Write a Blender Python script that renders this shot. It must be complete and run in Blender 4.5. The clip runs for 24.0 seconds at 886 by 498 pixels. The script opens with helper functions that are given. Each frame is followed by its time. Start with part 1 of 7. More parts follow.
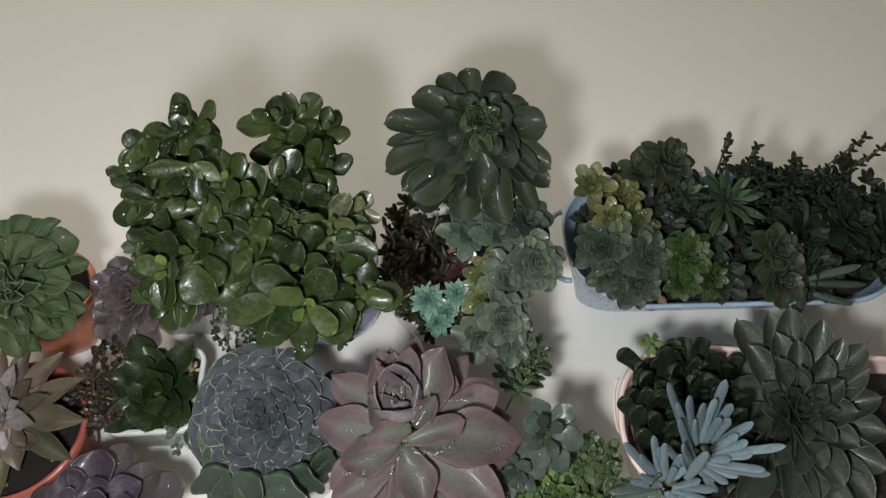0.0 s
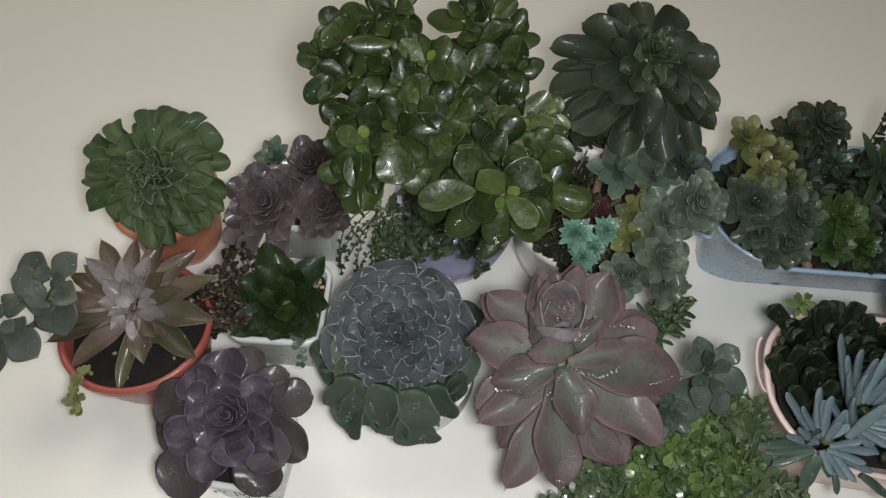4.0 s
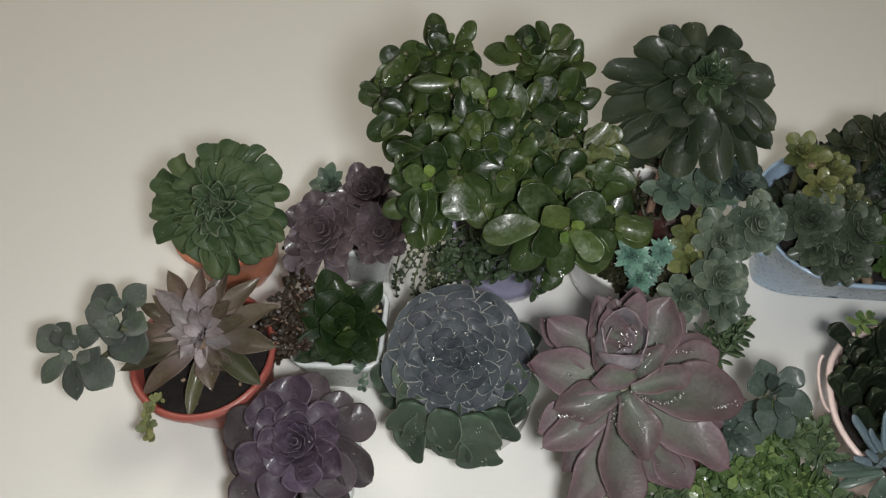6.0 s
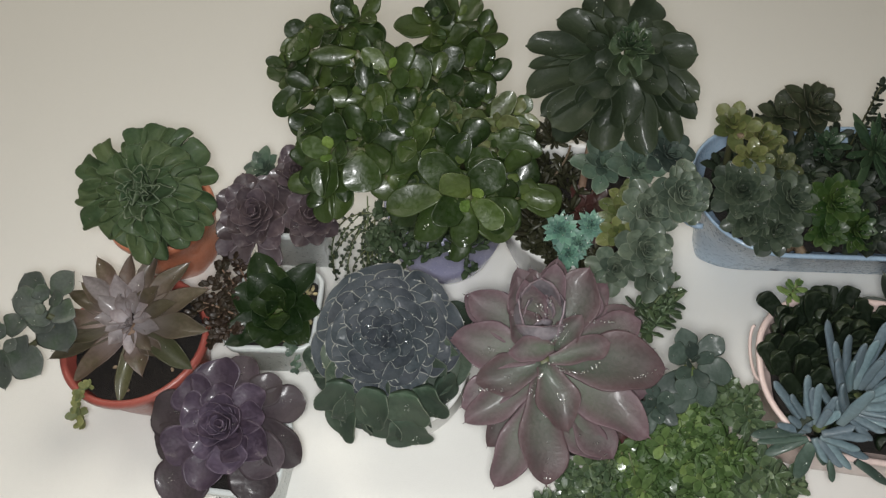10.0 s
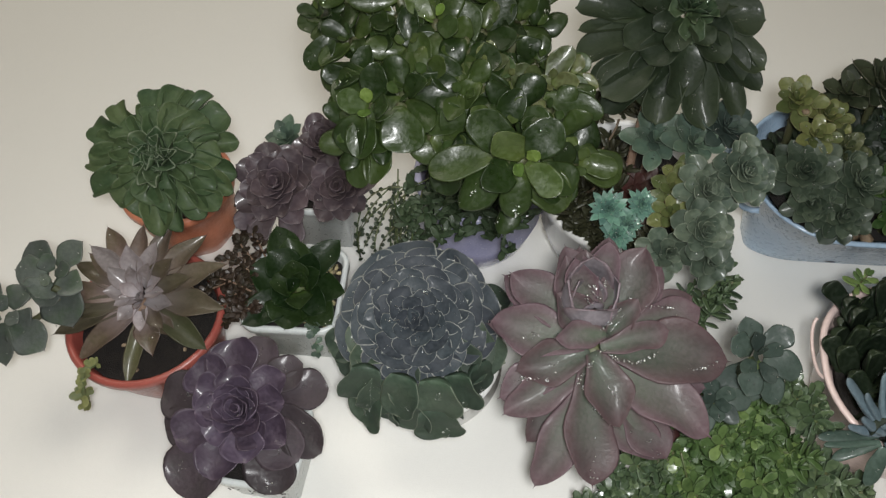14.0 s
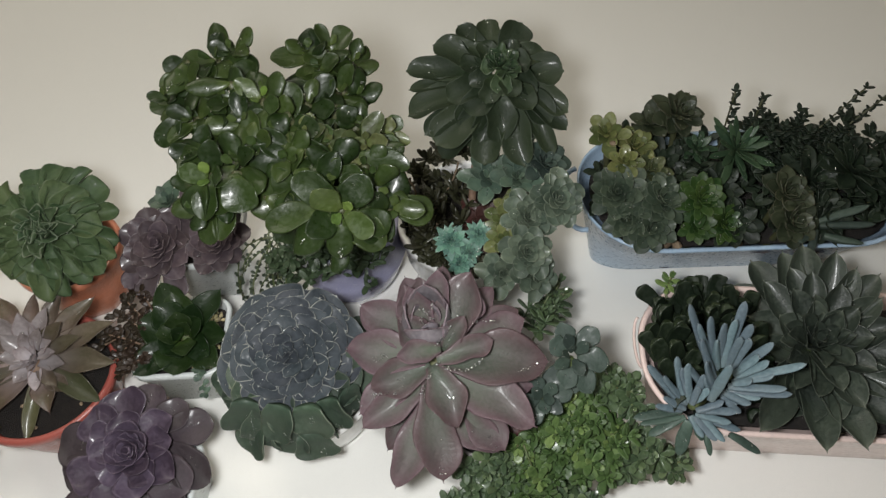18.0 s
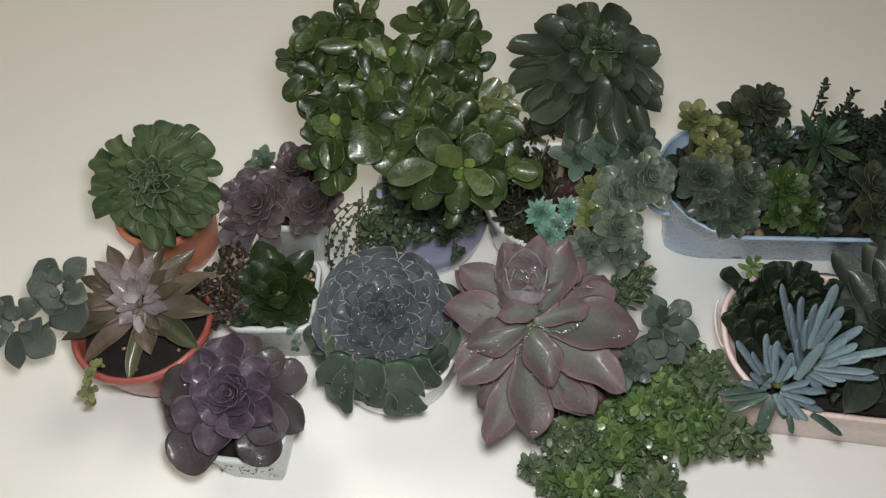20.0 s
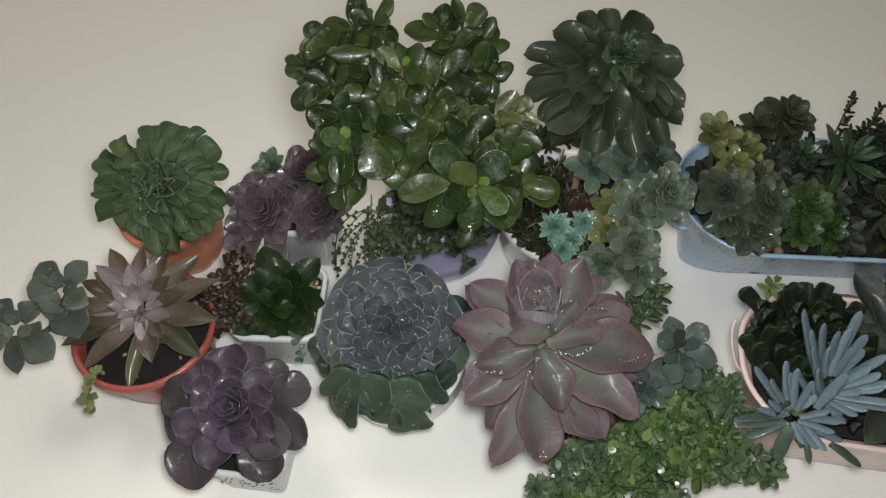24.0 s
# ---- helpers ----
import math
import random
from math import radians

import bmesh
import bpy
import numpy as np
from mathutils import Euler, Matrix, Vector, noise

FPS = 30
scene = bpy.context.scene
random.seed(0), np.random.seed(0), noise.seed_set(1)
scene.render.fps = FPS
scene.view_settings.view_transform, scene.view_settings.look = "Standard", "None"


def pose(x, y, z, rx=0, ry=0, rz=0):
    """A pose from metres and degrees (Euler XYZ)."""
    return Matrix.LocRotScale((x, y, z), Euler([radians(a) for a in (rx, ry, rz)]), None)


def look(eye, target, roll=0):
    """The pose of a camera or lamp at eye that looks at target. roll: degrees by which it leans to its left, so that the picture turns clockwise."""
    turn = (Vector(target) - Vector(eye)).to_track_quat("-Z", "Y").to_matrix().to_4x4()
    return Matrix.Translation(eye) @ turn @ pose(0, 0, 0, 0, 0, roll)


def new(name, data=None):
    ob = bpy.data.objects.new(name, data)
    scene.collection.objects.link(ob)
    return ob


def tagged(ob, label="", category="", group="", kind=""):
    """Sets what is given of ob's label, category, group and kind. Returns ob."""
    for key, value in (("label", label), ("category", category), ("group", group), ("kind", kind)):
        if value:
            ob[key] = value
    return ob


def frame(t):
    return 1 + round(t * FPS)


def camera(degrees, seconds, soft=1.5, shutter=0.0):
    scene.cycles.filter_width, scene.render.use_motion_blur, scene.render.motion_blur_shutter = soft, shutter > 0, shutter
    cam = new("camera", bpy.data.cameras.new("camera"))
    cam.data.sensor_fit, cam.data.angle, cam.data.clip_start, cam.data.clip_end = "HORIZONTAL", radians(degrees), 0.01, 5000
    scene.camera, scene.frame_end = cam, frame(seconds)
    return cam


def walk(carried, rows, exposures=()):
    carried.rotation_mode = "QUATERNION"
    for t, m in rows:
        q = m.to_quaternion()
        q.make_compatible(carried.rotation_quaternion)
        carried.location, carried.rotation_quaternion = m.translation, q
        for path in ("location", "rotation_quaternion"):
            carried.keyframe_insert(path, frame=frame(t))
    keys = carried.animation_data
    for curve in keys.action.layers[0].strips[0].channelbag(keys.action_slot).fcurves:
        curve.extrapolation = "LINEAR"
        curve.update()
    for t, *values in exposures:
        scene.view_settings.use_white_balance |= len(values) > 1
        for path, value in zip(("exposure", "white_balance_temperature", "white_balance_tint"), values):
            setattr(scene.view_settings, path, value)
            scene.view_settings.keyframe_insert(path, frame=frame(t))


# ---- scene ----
cam = camera(64.1, 24.0, soft=1.35, shutter=0.2)
PATH = [
    (0, (0.006, 0.011, 0.596), (-0.002, 1.125, -1.065), -0.7),
    (0.5, (-0.013, 0.006, 0.586), (-0.007, 1.087, -1.097), 1.2),
    (1, (-0.022, -0.003, 0.578), (-0.007, 1.133, -1.068), 3.1),
    (1.5, (-0.041, -0.015, 0.574), (-0.094, 1.132, -1.063), -0.1),
    (2, (-0.066, -0.035, 0.563), (-0.116, 1.152, -1.046), 2.9),
    (2.5, (-0.082, -0.048, 0.542), (-0.127, 1.104, -1.092), 5.3),
    (4.5, (-0.097, -0.032, 0.552), (-0.165, 1.105, -1.092), 1.8),
    (5, (-0.108, -0.03, 0.565), (-0.243, 1.129, -1.059), -1.8),
    (5.5, (-0.112, -0.026, 0.563), (-0.24, 1.114, -1.075), -0.7),
    (6, (-0.11, -0.027, 0.563), (-0.25, 1.103, -1.081), -1.5),
    (6.5, (-0.104, -0.029, 0.563), (-0.23, 1.097, -1.085), -1.5),
    (7, (-0.096, -0.03, 0.557), (-0.195, 1.09, -1.096), -0.7),
    (7.5, (-0.09, -0.032, 0.559), (-0.189, 1.085, -1.097), -1.5),
    (8, (-0.09, -0.035, 0.556), (-0.169, 1.098, -1.09), 0.1),
    (8.5, (-0.087, -0.034, 0.554), (-0.16, 1.1, -1.092), 0.2),
    (9, (-0.08, -0.038, 0.552), (-0.23, 1.105, -1.083), -1.7),
    (9.5, (-0.071, -0.036, 0.551), (-0.208, 1.088, -1.098), -1.9),
    (10, (-0.06, -0.032, 0.552), (-0.187, 1.091, -1.098), -2.4),
    (10.5, (-0.062, -0.037, 0.536), (-0.166, 1.117, -1.095), -0.8),
    (11, (-0.087, -0.054, 0.513), (-0.229, 1.073, -1.134), 0.7),
    (11.5, (-0.107, -0.057, 0.511), (-0.277, 1.05, -1.146), -0.3),
    (13.5, (-0.093, -0.03, 0.5), (-0.216, 1.084, -1.156), -2.0),
    (14, (-0.08, -0.022, 0.512), (-0.233, 1.09, -1.143), -2.1),
    (14.5, (-0.07, -0.014, 0.525), (-0.233, 1.09, -1.134), -3.8),
    (15, (-0.054, -0.004, 0.536), (-0.188, 1.131, -1.105), -3.6),
    (15.5, (-0.046, -0.002, 0.536), (-0.133, 1.151, -1.097), -1.7),
    (16, (-0.039, -0.006, 0.548), (-0.195, 1.144, -1.081), -5.2),
    (16.5, (-0.021, -0.006, 0.546), (-0.127, 1.155, -1.079), -3.9),
    (17, (0.008, 0.003, 0.541), (-0.006, 1.182, -1.074), -1.6),
    (17.5, (0.009, -0.015, 0.547), (-0.021, 1.126, -1.095), -3.9),
    (18, (-0.015, -0.057, 0.566), (-0.011, 1.142, -1.035), -0.9),
    (18.5, (-0.047, -0.076, 0.558), (-0.031, 1.097, -1.062), 1.2),
    (20.5, (-0.073, -0.091, 0.565), (-0.145, 1.123, -1.023), -0.5),
    (21, (-0.08, -0.076, 0.564), (-0.113, 1.104, -1.051), 0.4),
    (21.5, (-0.075, -0.073, 0.562), (-0.141, 1.128, -1.036), 0.8),
    (22, (-0.079, -0.068, 0.562), (-0.149, 1.118, -1.047), 0.3),
    (22.5, (-0.082, -0.068, 0.563), (-0.17, 1.114, -1.047), -0.2),
    (23, (-0.084, -0.07, 0.561), (-0.161, 1.117, -1.047), 0.6),
    (23.5, (-0.078, -0.066, 0.561), (-0.175, 1.113, -1.051), -0.4),
    (24, (-0.072, -0.067, 0.562), (-0.15, 1.115, -1.05), 0.5),
]
walk(cam, [(t, look(eye, target, roll)) for t, eye, target, roll in PATH],
     [(0, 0.10), (1, 0.24), (2, 0.03), (5, -0.10), (7, 0.0), (9, -0.06), (10, 0.04), (11, 0.1), (14, 0.06), (15, 0.12), (16, 0.12), (17, 0.30), (18, 0.12), (21, 0.1), (22, 0.13), (23, 0.0), (24, -0.02)])

# ---- world and lights ----
world = bpy.data.worlds.new("room_air")
scene.world = world
world.use_nodes = True
world.node_tree.nodes["Background"].inputs["Color"].default_value = (1.0, 0.95, 0.88, 1)
world.node_tree.nodes["Background"].inputs["Strength"].default_value = 0.05
scene.view_settings.exposure = 0.0

flash = bpy.data.lights.new("phone_lamp", "POINT")
flash.energy, flash.color, flash.shadow_soft_size = 12.5, (0.98, 0.985, 0.985), 0.026
flash_lamp = new("phone_lamp", flash)
flash_lamp.location = (-0.064, -0.045, 0.564)

# assumed overhead light, unseen; set to lift the shadows and the far table
room_light = bpy.data.lights.new("overhead_fill_light", "AREA")
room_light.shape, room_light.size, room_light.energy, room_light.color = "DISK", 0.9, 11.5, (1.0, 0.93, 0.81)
room_fill = new("overhead_fill_light", room_light)
room_fill.matrix_world = look((-0.65, 0.85, 1.62), (-0.1, 0.55, 0.0))


# ---- materials ----
def nodes_of(name):
    mat = bpy.data.materials.new(name)
    mat.use_nodes = True
    tree = mat.node_tree
    return mat, tree, tree.nodes["Principled BSDF"]


def add(tree, kind, **values):
    node = tree.nodes.new(kind)
    for key, value in values.items():
        node.inputs[key].default_value = value
    return node


def mix_colour(tree, factor, a, b, mode="MIX"):
    node = tree.nodes.new("ShaderNodeMix")
    node.data_type, node.blend_type = "RGBA", mode
    for socket, value in ((node.inputs[0], factor), (node.inputs[6], a), (node.inputs[7], b)):
        if isinstance(value, bpy.types.NodeSocket):
            tree.links.new(value, socket)
        elif isinstance(value, tuple):
            socket.default_value = (*value, 1) if len(value) == 3 else value
        else:
            socket.default_value = value
    return node.outputs[2]


def ramp(tree, source, low, high, to_low=0.0, to_high=1.0):
    node = tree.nodes.new("ShaderNodeMapRange")
    node.interpolation_type = "SMOOTHSTEP"
    tree.links.new(source, node.inputs[0])
    for i, value in enumerate((low, high, to_low, to_high)):
        node.inputs[i + 1].default_value = value
    return node.outputs[0]


def sums(tree, mode, a, b):
    node = tree.nodes.new("ShaderNodeMath")
    node.operation = mode
    for socket, value in zip(node.inputs, (a, b)):
        if isinstance(value, bpy.types.NodeSocket):
            tree.links.new(value, socket)
        else:
            socket.default_value = value
    return node.outputs[0]


def world_noise(tree, scale, detail=3.0):
    where = tree.nodes.new("ShaderNodeNewGeometry")
    node = add(tree, "ShaderNodeTexNoise", Scale=scale, Detail=detail)
    tree.links.new(where.outputs["Position"], node.inputs["Vector"])
    return node.outputs["Fac"]


def bumped(tree, shader, height, strength, distance):
    node = add(tree, "ShaderNodeBump", Strength=strength, Distance=distance)
    tree.links.new(height, node.inputs["Height"])
    tree.links.new(node.outputs["Normal"], shader.inputs["Normal"])


TONE = 0.64


def leaf_material(name, body, edge, core, rough=0.38, edge_from=0.40, core_to=0.35, blotch=None, blotch_amount=0.7, vary=0.25, bloom=0.0, coat=0.25, bump=0.32, gloss=0.27, tip_from=0.92, fleck=0.4):
    """Living leaf: body colour, a margin along its rim, a base tint, blotches at two sizes, a wet film."""
    body, edge, core = (tuple(c * TONE for c in colour) for colour in (body, edge, core))
    blotch = tuple(c * TONE for c in blotch) if blotch else None
    mat, tree, shader = nodes_of(name)
    uv = tree.nodes.new("ShaderNodeTexCoord")
    split = tree.nodes.new("ShaderNodeSeparateXYZ")
    tree.links.new(uv.outputs["UV"], split.inputs[0])
    across = sums(tree, "ABSOLUTE", sums(tree, "SUBTRACT", split.outputs[0], 0.5), 0.0)
    coarse, fine = world_noise(tree, 55.0, 4.0), world_noise(tree, 420.0, 3.0)
    colour = mix_colour(tree, sums(tree, "MULTIPLY", ramp(tree, coarse, 0.38, 0.66), blotch_amount), body, blotch or tuple(c * 0.62 for c in body))
    colour = mix_colour(tree, ramp(tree, split.outputs[1], core_to, 0.0), colour, core)
    rim = sums(tree, "MAXIMUM", ramp(tree, across, edge_from, 0.5), ramp(tree, split.outputs[1], tip_from, 1.0))
    colour = mix_colour(tree, rim, colour, edge)
    colour = mix_colour(tree, sums(tree, "MULTIPLY", ramp(tree, fine, 0.35, 0.7), fleck), colour, tuple(min(1, c * 1.5 + 0.01) for c in body))
    info = tree.nodes.new("ShaderNodeObjectInfo")
    shade = add(tree, "ShaderNodeHueSaturation", Saturation=1.0)
    tree.links.new(ramp(tree, info.outputs["Random"], 0.0, 1.0, 1.0 - vary, 1.0 + vary), shade.inputs["Value"])
    tree.links.new(ramp(tree, info.outputs["Random"], 1.0, 0.0, 0.485, 0.515), shade.inputs["Hue"])
    tree.links.new(colour, shade.inputs["Color"])
    tree.links.new(shade.outputs[0], shader.inputs["Base Color"])
    tree.links.new(ramp(tree, fine, 0.3, 0.7, rough - 0.05, rough + 0.2), shader.inputs["Roughness"])
    shader.inputs["Coat Weight"].default_value, shader.inputs["Coat Roughness"].default_value = coat * 0.6, 0.14
    shader.inputs["Sheen Weight"].default_value = bloom
    shader.inputs["Specular IOR Level"].default_value = gloss
    bumped(tree, shader, sums(tree, "ADD", sums(tree, "MULTIPLY", coarse, 2.0), fine), bump, 0.0008)
    return mat


def plain_material(name, body, other, rough, scale, metal=0.0, bump=0.2, depth=0.0006, coat=0.0, vary=0.0):
    mat, tree, shader = nodes_of(name)
    coarse, fine = world_noise(tree, scale, 4.0), world_noise(tree, scale * 7.0, 3.0)
    colour = mix_colour(tree, ramp(tree, coarse, 0.35, 0.7), body, other)
    colour = mix_colour(tree, sums(tree, "MULTIPLY", ramp(tree, fine, 0.4, 0.75), 0.35), colour, tuple(c * 0.7 for c in body))
    if vary:
        info = tree.nodes.new("ShaderNodeObjectInfo")
        shade = add(tree, "ShaderNodeHueSaturation")
        tree.links.new(ramp(tree, info.outputs["Random"], 0.0, 1.0, 1.0 - vary, 1.0 + vary), shade.inputs["Value"])
        tree.links.new(colour, shade.inputs["Color"])
        colour = shade.outputs[0]
    tree.links.new(colour, shader.inputs["Base Color"])
    tree.links.new(ramp(tree, fine, 0.3, 0.7, rough - 0.06, rough + 0.08), shader.inputs["Roughness"])
    shader.inputs["Metallic"].default_value, shader.inputs["Coat Weight"].default_value = metal, coat
    bumped(tree, shader, fine, bump, depth)
    return mat


M_TABLE = plain_material("white_table_laminate", (0.745, 0.74, 0.705), (0.735, 0.73, 0.695), 0.40, 240.0, bump=0.02, depth=0.0002)
M_WALL = plain_material("painted_wall", (0.74, 0.71, 0.65), (0.70, 0.67, 0.61), 0.8, 3.0)
M_FLOOR = plain_material("room_floor", (0.32, 0.24, 0.17), (0.26, 0.19, 0.13), 0.5, 4.0)
M_WHITE = plain_material("white_plastic", (0.60, 0.63, 0.62), (0.54, 0.57, 0.56), 0.32, 60.0, bump=0.08)
M_GLAZE = plain_material("white_glazed_ceramic", (0.78, 0.78, 0.76), (0.7, 0.7, 0.68), 0.18, 40.0, bump=0.05, coat=0.5)
M_LILAC = plain_material("lilac_glazed_ceramic", (0.36, 0.36, 0.53), (0.42, 0.42, 0.58), 0.2, 50.0, bump=0.08, coat=0.5)
M_ORANGE = plain_material("orange_plastic", (0.56, 0.205, 0.115), (0.50, 0.18, 0.10), 0.34, 60.0, bump=0.1, coat=0.2)
M_RED = plain_material("red_plastic", (0.29, 0.070, 0.054), (0.25, 0.060, 0.047), 0.34, 60.0, bump=0.1, coat=0.2)
M_BLUE = plain_material("pale_blue_enamel", (0.31, 0.42, 0.54), (0.27, 0.37, 0.49), 0.30, 35.0, bump=0.1, coat=0.3)
M_PINK = plain_material("pale_pink_enamel", (0.62, 0.49, 0.455), (0.57, 0.45, 0.415), 0.34, 35.0, bump=0.1, coat=0.3)
M_SOIL = plain_material("dark_potting_soil", (0.016, 0.012, 0.009), (0.008, 0.006, 0.005), 0.75, 160.0, bump=0.9, depth=0.004)
M_GRIT = plain_material("tan_grit", (0.23, 0.17, 0.11), (0.14, 0.10, 0.06), 0.6, 220.0, bump=0.5, depth=0.002, vary=0.4)
M_TANGRIT = plain_material("olive_tan_grit", (0.32, 0.26, 0.15), (0.20, 0.19, 0.09), 0.6, 220.0, bump=0.5, depth=0.002, vary=0.5)
M_STEM = plain_material("brown_woody_stem", (0.13, 0.078, 0.05), (0.19, 0.125, 0.085), 0.6, 180.0, bump=0.6, depth=0.001)
M_GREENSTEM = plain_material("green_stem", (0.07, 0.10, 0.034), (0.09, 0.09, 0.04), 0.5, 120.0, bump=0.3)
M_RUST = plain_material("chipped_paint", (0.05, 0.06, 0.09), (0.09, 0.07, 0.06), 0.6, 120.0, bump=0.3)

L_AEONIN = leaf_material("curled_green_leaf", (0.066, 0.102, 0.048), (0.22, 0.26, 0.18), (0.050, 0.092, 0.036), 0.54, 0.452, blotch=(0.036, 0.074, 0.030), coat=0.04, vary=0.1, gloss=0.24, tip_from=0.94)
L_AEON = leaf_material("frilly_green_leaf", (0.074, 0.112, 0.046), (0.15, 0.19, 0.115), (0.062, 0.10, 0.038), 0.54, 0.478, blotch=(0.044, 0.082, 0.034), coat=0.04, vary=0.14, gloss=0.24, tip_from=0.97)
L_PURPLE = leaf_material("dusky_purple_leaf", (0.094, 0.068, 0.073), (0.108, 0.080, 0.086), (0.128, 0.076, 0.084), 0.40, 0.46, core_to=0.5, blotch=(0.062, 0.047, 0.060), coat=0.25, vary=0.2, gloss=0.4)
L_GREYGREEN = leaf_material("grey_green_leaf", (0.080, 0.116, 0.080), (0.17, 0.22, 0.165), (0.11, 0.165, 0.10), 0.4, 0.44, blotch=(0.08, 0.135, 0.105), coat=0.08)
L_JADE = leaf_material("glossy_jade_leaf", (0.0215, 0.0375, 0.0085), (0.026, 0.042, 0.010), (0.038, 0.058, 0.013), 0.32, 0.46, blotch=(0.012, 0.022, 0.006), blotch_amount=0.7, vary=0.36, coat=0.13, gloss=0.22, fleck=0.15)
L_LIME = leaf_material("young_lime_leaf", (0.072, 0.118, 0.023), (0.084, 0.132, 0.028), (0.088, 0.135, 0.027), 0.34, 0.46, blotch=(0.062, 0.12, 0.018), vary=0.25, coat=0.2)
L_YOUNG = leaf_material("olive_young_leaf", (0.060, 0.078, 0.024), (0.084, 0.088, 0.034), (0.062, 0.086, 0.022), 0.38, 0.44, blotch=(0.048, 0.050, 0.022), vary=0.3, coat=0.15)
L_GREENBEAD = leaf_material("tiny_bead_leaf", (0.052, 0.070, 0.040), (0.075, 0.095, 0.060), (0.05, 0.07, 0.035), 0.42, 0.45, blotch=(0.030, 0.044, 0.024), vary=0.2)
L_JADELIGHT = leaf_material("pale_jade_leaf", (0.033, 0.054, 0.012), (0.042, 0.058, 0.015), (0.048, 0.072, 0.016), 0.34, 0.46, blotch=(0.026, 0.046, 0.011), vary=0.25, coat=0.2)
L_TREE = leaf_material("dark_spoon_leaf", (0.024, 0.036, 0.017), (0.034, 0.048, 0.024), (0.034, 0.056, 0.021), 0.50, 0.475, core_to=0.5, blotch=(0.020, 0.031, 0.016), coat=0.06, gloss=0.2, fleck=0.2)
L_TREEIN = leaf_material("green_heart_leaf", (0.036, 0.060, 0.027), (0.062, 0.088, 0.046), (0.052, 0.088, 0.036), 0.42, 0.46, core_to=0.5, blotch=(0.024, 0.048, 0.024), coat=0.12)
L_ROSE = leaf_material("pearl_green_leaf", (0.086, 0.112, 0.078), (0.165, 0.195, 0.142), (0.092, 0.128, 0.078), 0.46, 0.46, blotch=(0.060, 0.094, 0.068), coat=0.15)
# grey-green leaf with the weaker light over the blue tub darkened into its colour
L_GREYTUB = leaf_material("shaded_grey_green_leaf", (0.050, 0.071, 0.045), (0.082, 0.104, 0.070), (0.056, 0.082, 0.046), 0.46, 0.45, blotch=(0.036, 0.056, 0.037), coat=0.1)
L_YELLOW = leaf_material("yellow_green_leaf", (0.108, 0.126, 0.042), (0.150, 0.136, 0.060), (0.100, 0.132, 0.042), 0.36, 0.43, blotch=(0.11, 0.14, 0.045))
L_MINT = leaf_material("mint_green_leaf", (0.125, 0.235, 0.180), (0.23, 0.38, 0.31), (0.105, 0.22, 0.155), 0.40, 0.43, blotch=(0.09, 0.22, 0.165))
L_OLIVE = leaf_material("dark_olive_leaf", (0.034, 0.044, 0.022), (0.052, 0.046, 0.028), (0.044, 0.06, 0.026), 0.44, 0.44, blotch=(0.035, 0.045, 0.025), coat=0.06)
L_BRIGHT = leaf_material("bright_green_leaf", (0.034, 0.068, 0.014), (0.052, 0.094, 0.022), (0.044, 0.084, 0.016), 0.42, 0.44, blotch=(0.022, 0.062, 0.013), coat=0.08)
L_STAR = leaf_material("sea_green_leaf", (0.040, 0.074, 0.036), (0.054, 0.092, 0.046), (0.054, 0.098, 0.044), 0.42, 0.44, blotch=(0.022, 0.06, 0.028), coat=0.08)
L_DARK = leaf_material("blackish_green_leaf", (0.014, 0.025, 0.013), (0.022, 0.032, 0.017), (0.021, 0.037, 0.016), 0.46, 0.45, blotch=(0.009, 0.015, 0.009), coat=0.04, gloss=0.28)
L_FINGER = leaf_material("finger_jade_leaf", (0.013, 0.022, 0.011), (0.020, 0.032, 0.014), (0.022, 0.035, 0.014), 0.40, 0.46, blotch=(0.008, 0.014, 0.008), coat=0.15)
L_BROWN = leaf_material("red_brown_star_leaf", (0.112, 0.080, 0.060), (0.106, 0.066, 0.052), (0.28, 0.225, 0.22), 0.38, 0.46, core_to=0.6, blotch=(0.095, 0.085, 0.042))
L_OLIVEBROWN = leaf_material("olive_brown_leaf", (0.098, 0.078, 0.052), (0.095, 0.064, 0.047), (0.200, 0.165, 0.150), 0.40, 0.46, core_to=0.55, blotch=(0.085, 0.078, 0.042))
L_GREENBROWN = leaf_material("green_brown_leaf", (0.076, 0.076, 0.037), (0.086, 0.068, 0.042), (0.140, 0.120, 0.085), 0.40, 0.46, core_to=0.45, blotch=(0.070, 0.078, 0.032))
L_BROWNIN = leaf_material("silvery_rose_leaf", (0.285, 0.250, 0.250), (0.22, 0.165, 0.16), (0.42, 0.385, 0.40), 0.44, 0.40, core_to=0.7, blotch=(0.17, 0.13, 0.125), blotch_amount=0.8)
L_OFFSET = leaf_material("slate_green_leaf", (0.086, 0.102, 0.090), (0.175, 0.18, 0.165), (0.088, 0.12, 0.085), 0.46, 0.46, blotch=(0.075, 0.115, 0.065))
L_SLATE = leaf_material("dark_slate_leaf", (0.038, 0.058, 0.047), (0.056, 0.075, 0.058), (0.05, 0.072, 0.055), 0.5, 0.46, blotch=(0.036, 0.056, 0.045), coat=0.08)
L_GREEN = leaf_material("deep_green_leaf", (0.015, 0.032, 0.008), (0.020, 0.042, 0.011), (0.036, 0.072, 0.014), 0.38, 0.46, blotch=(0.010, 0.022, 0.006), coat=0.1, gloss=0.14, fleck=0.2)
L_VIOLET = leaf_material("violet_leaf", (0.080, 0.058, 0.088), (0.135, 0.10, 0.135), (0.105, 0.068, 0.096), 0.42, 0.475, blotch=(0.055, 0.040, 0.058), coat=0.2)
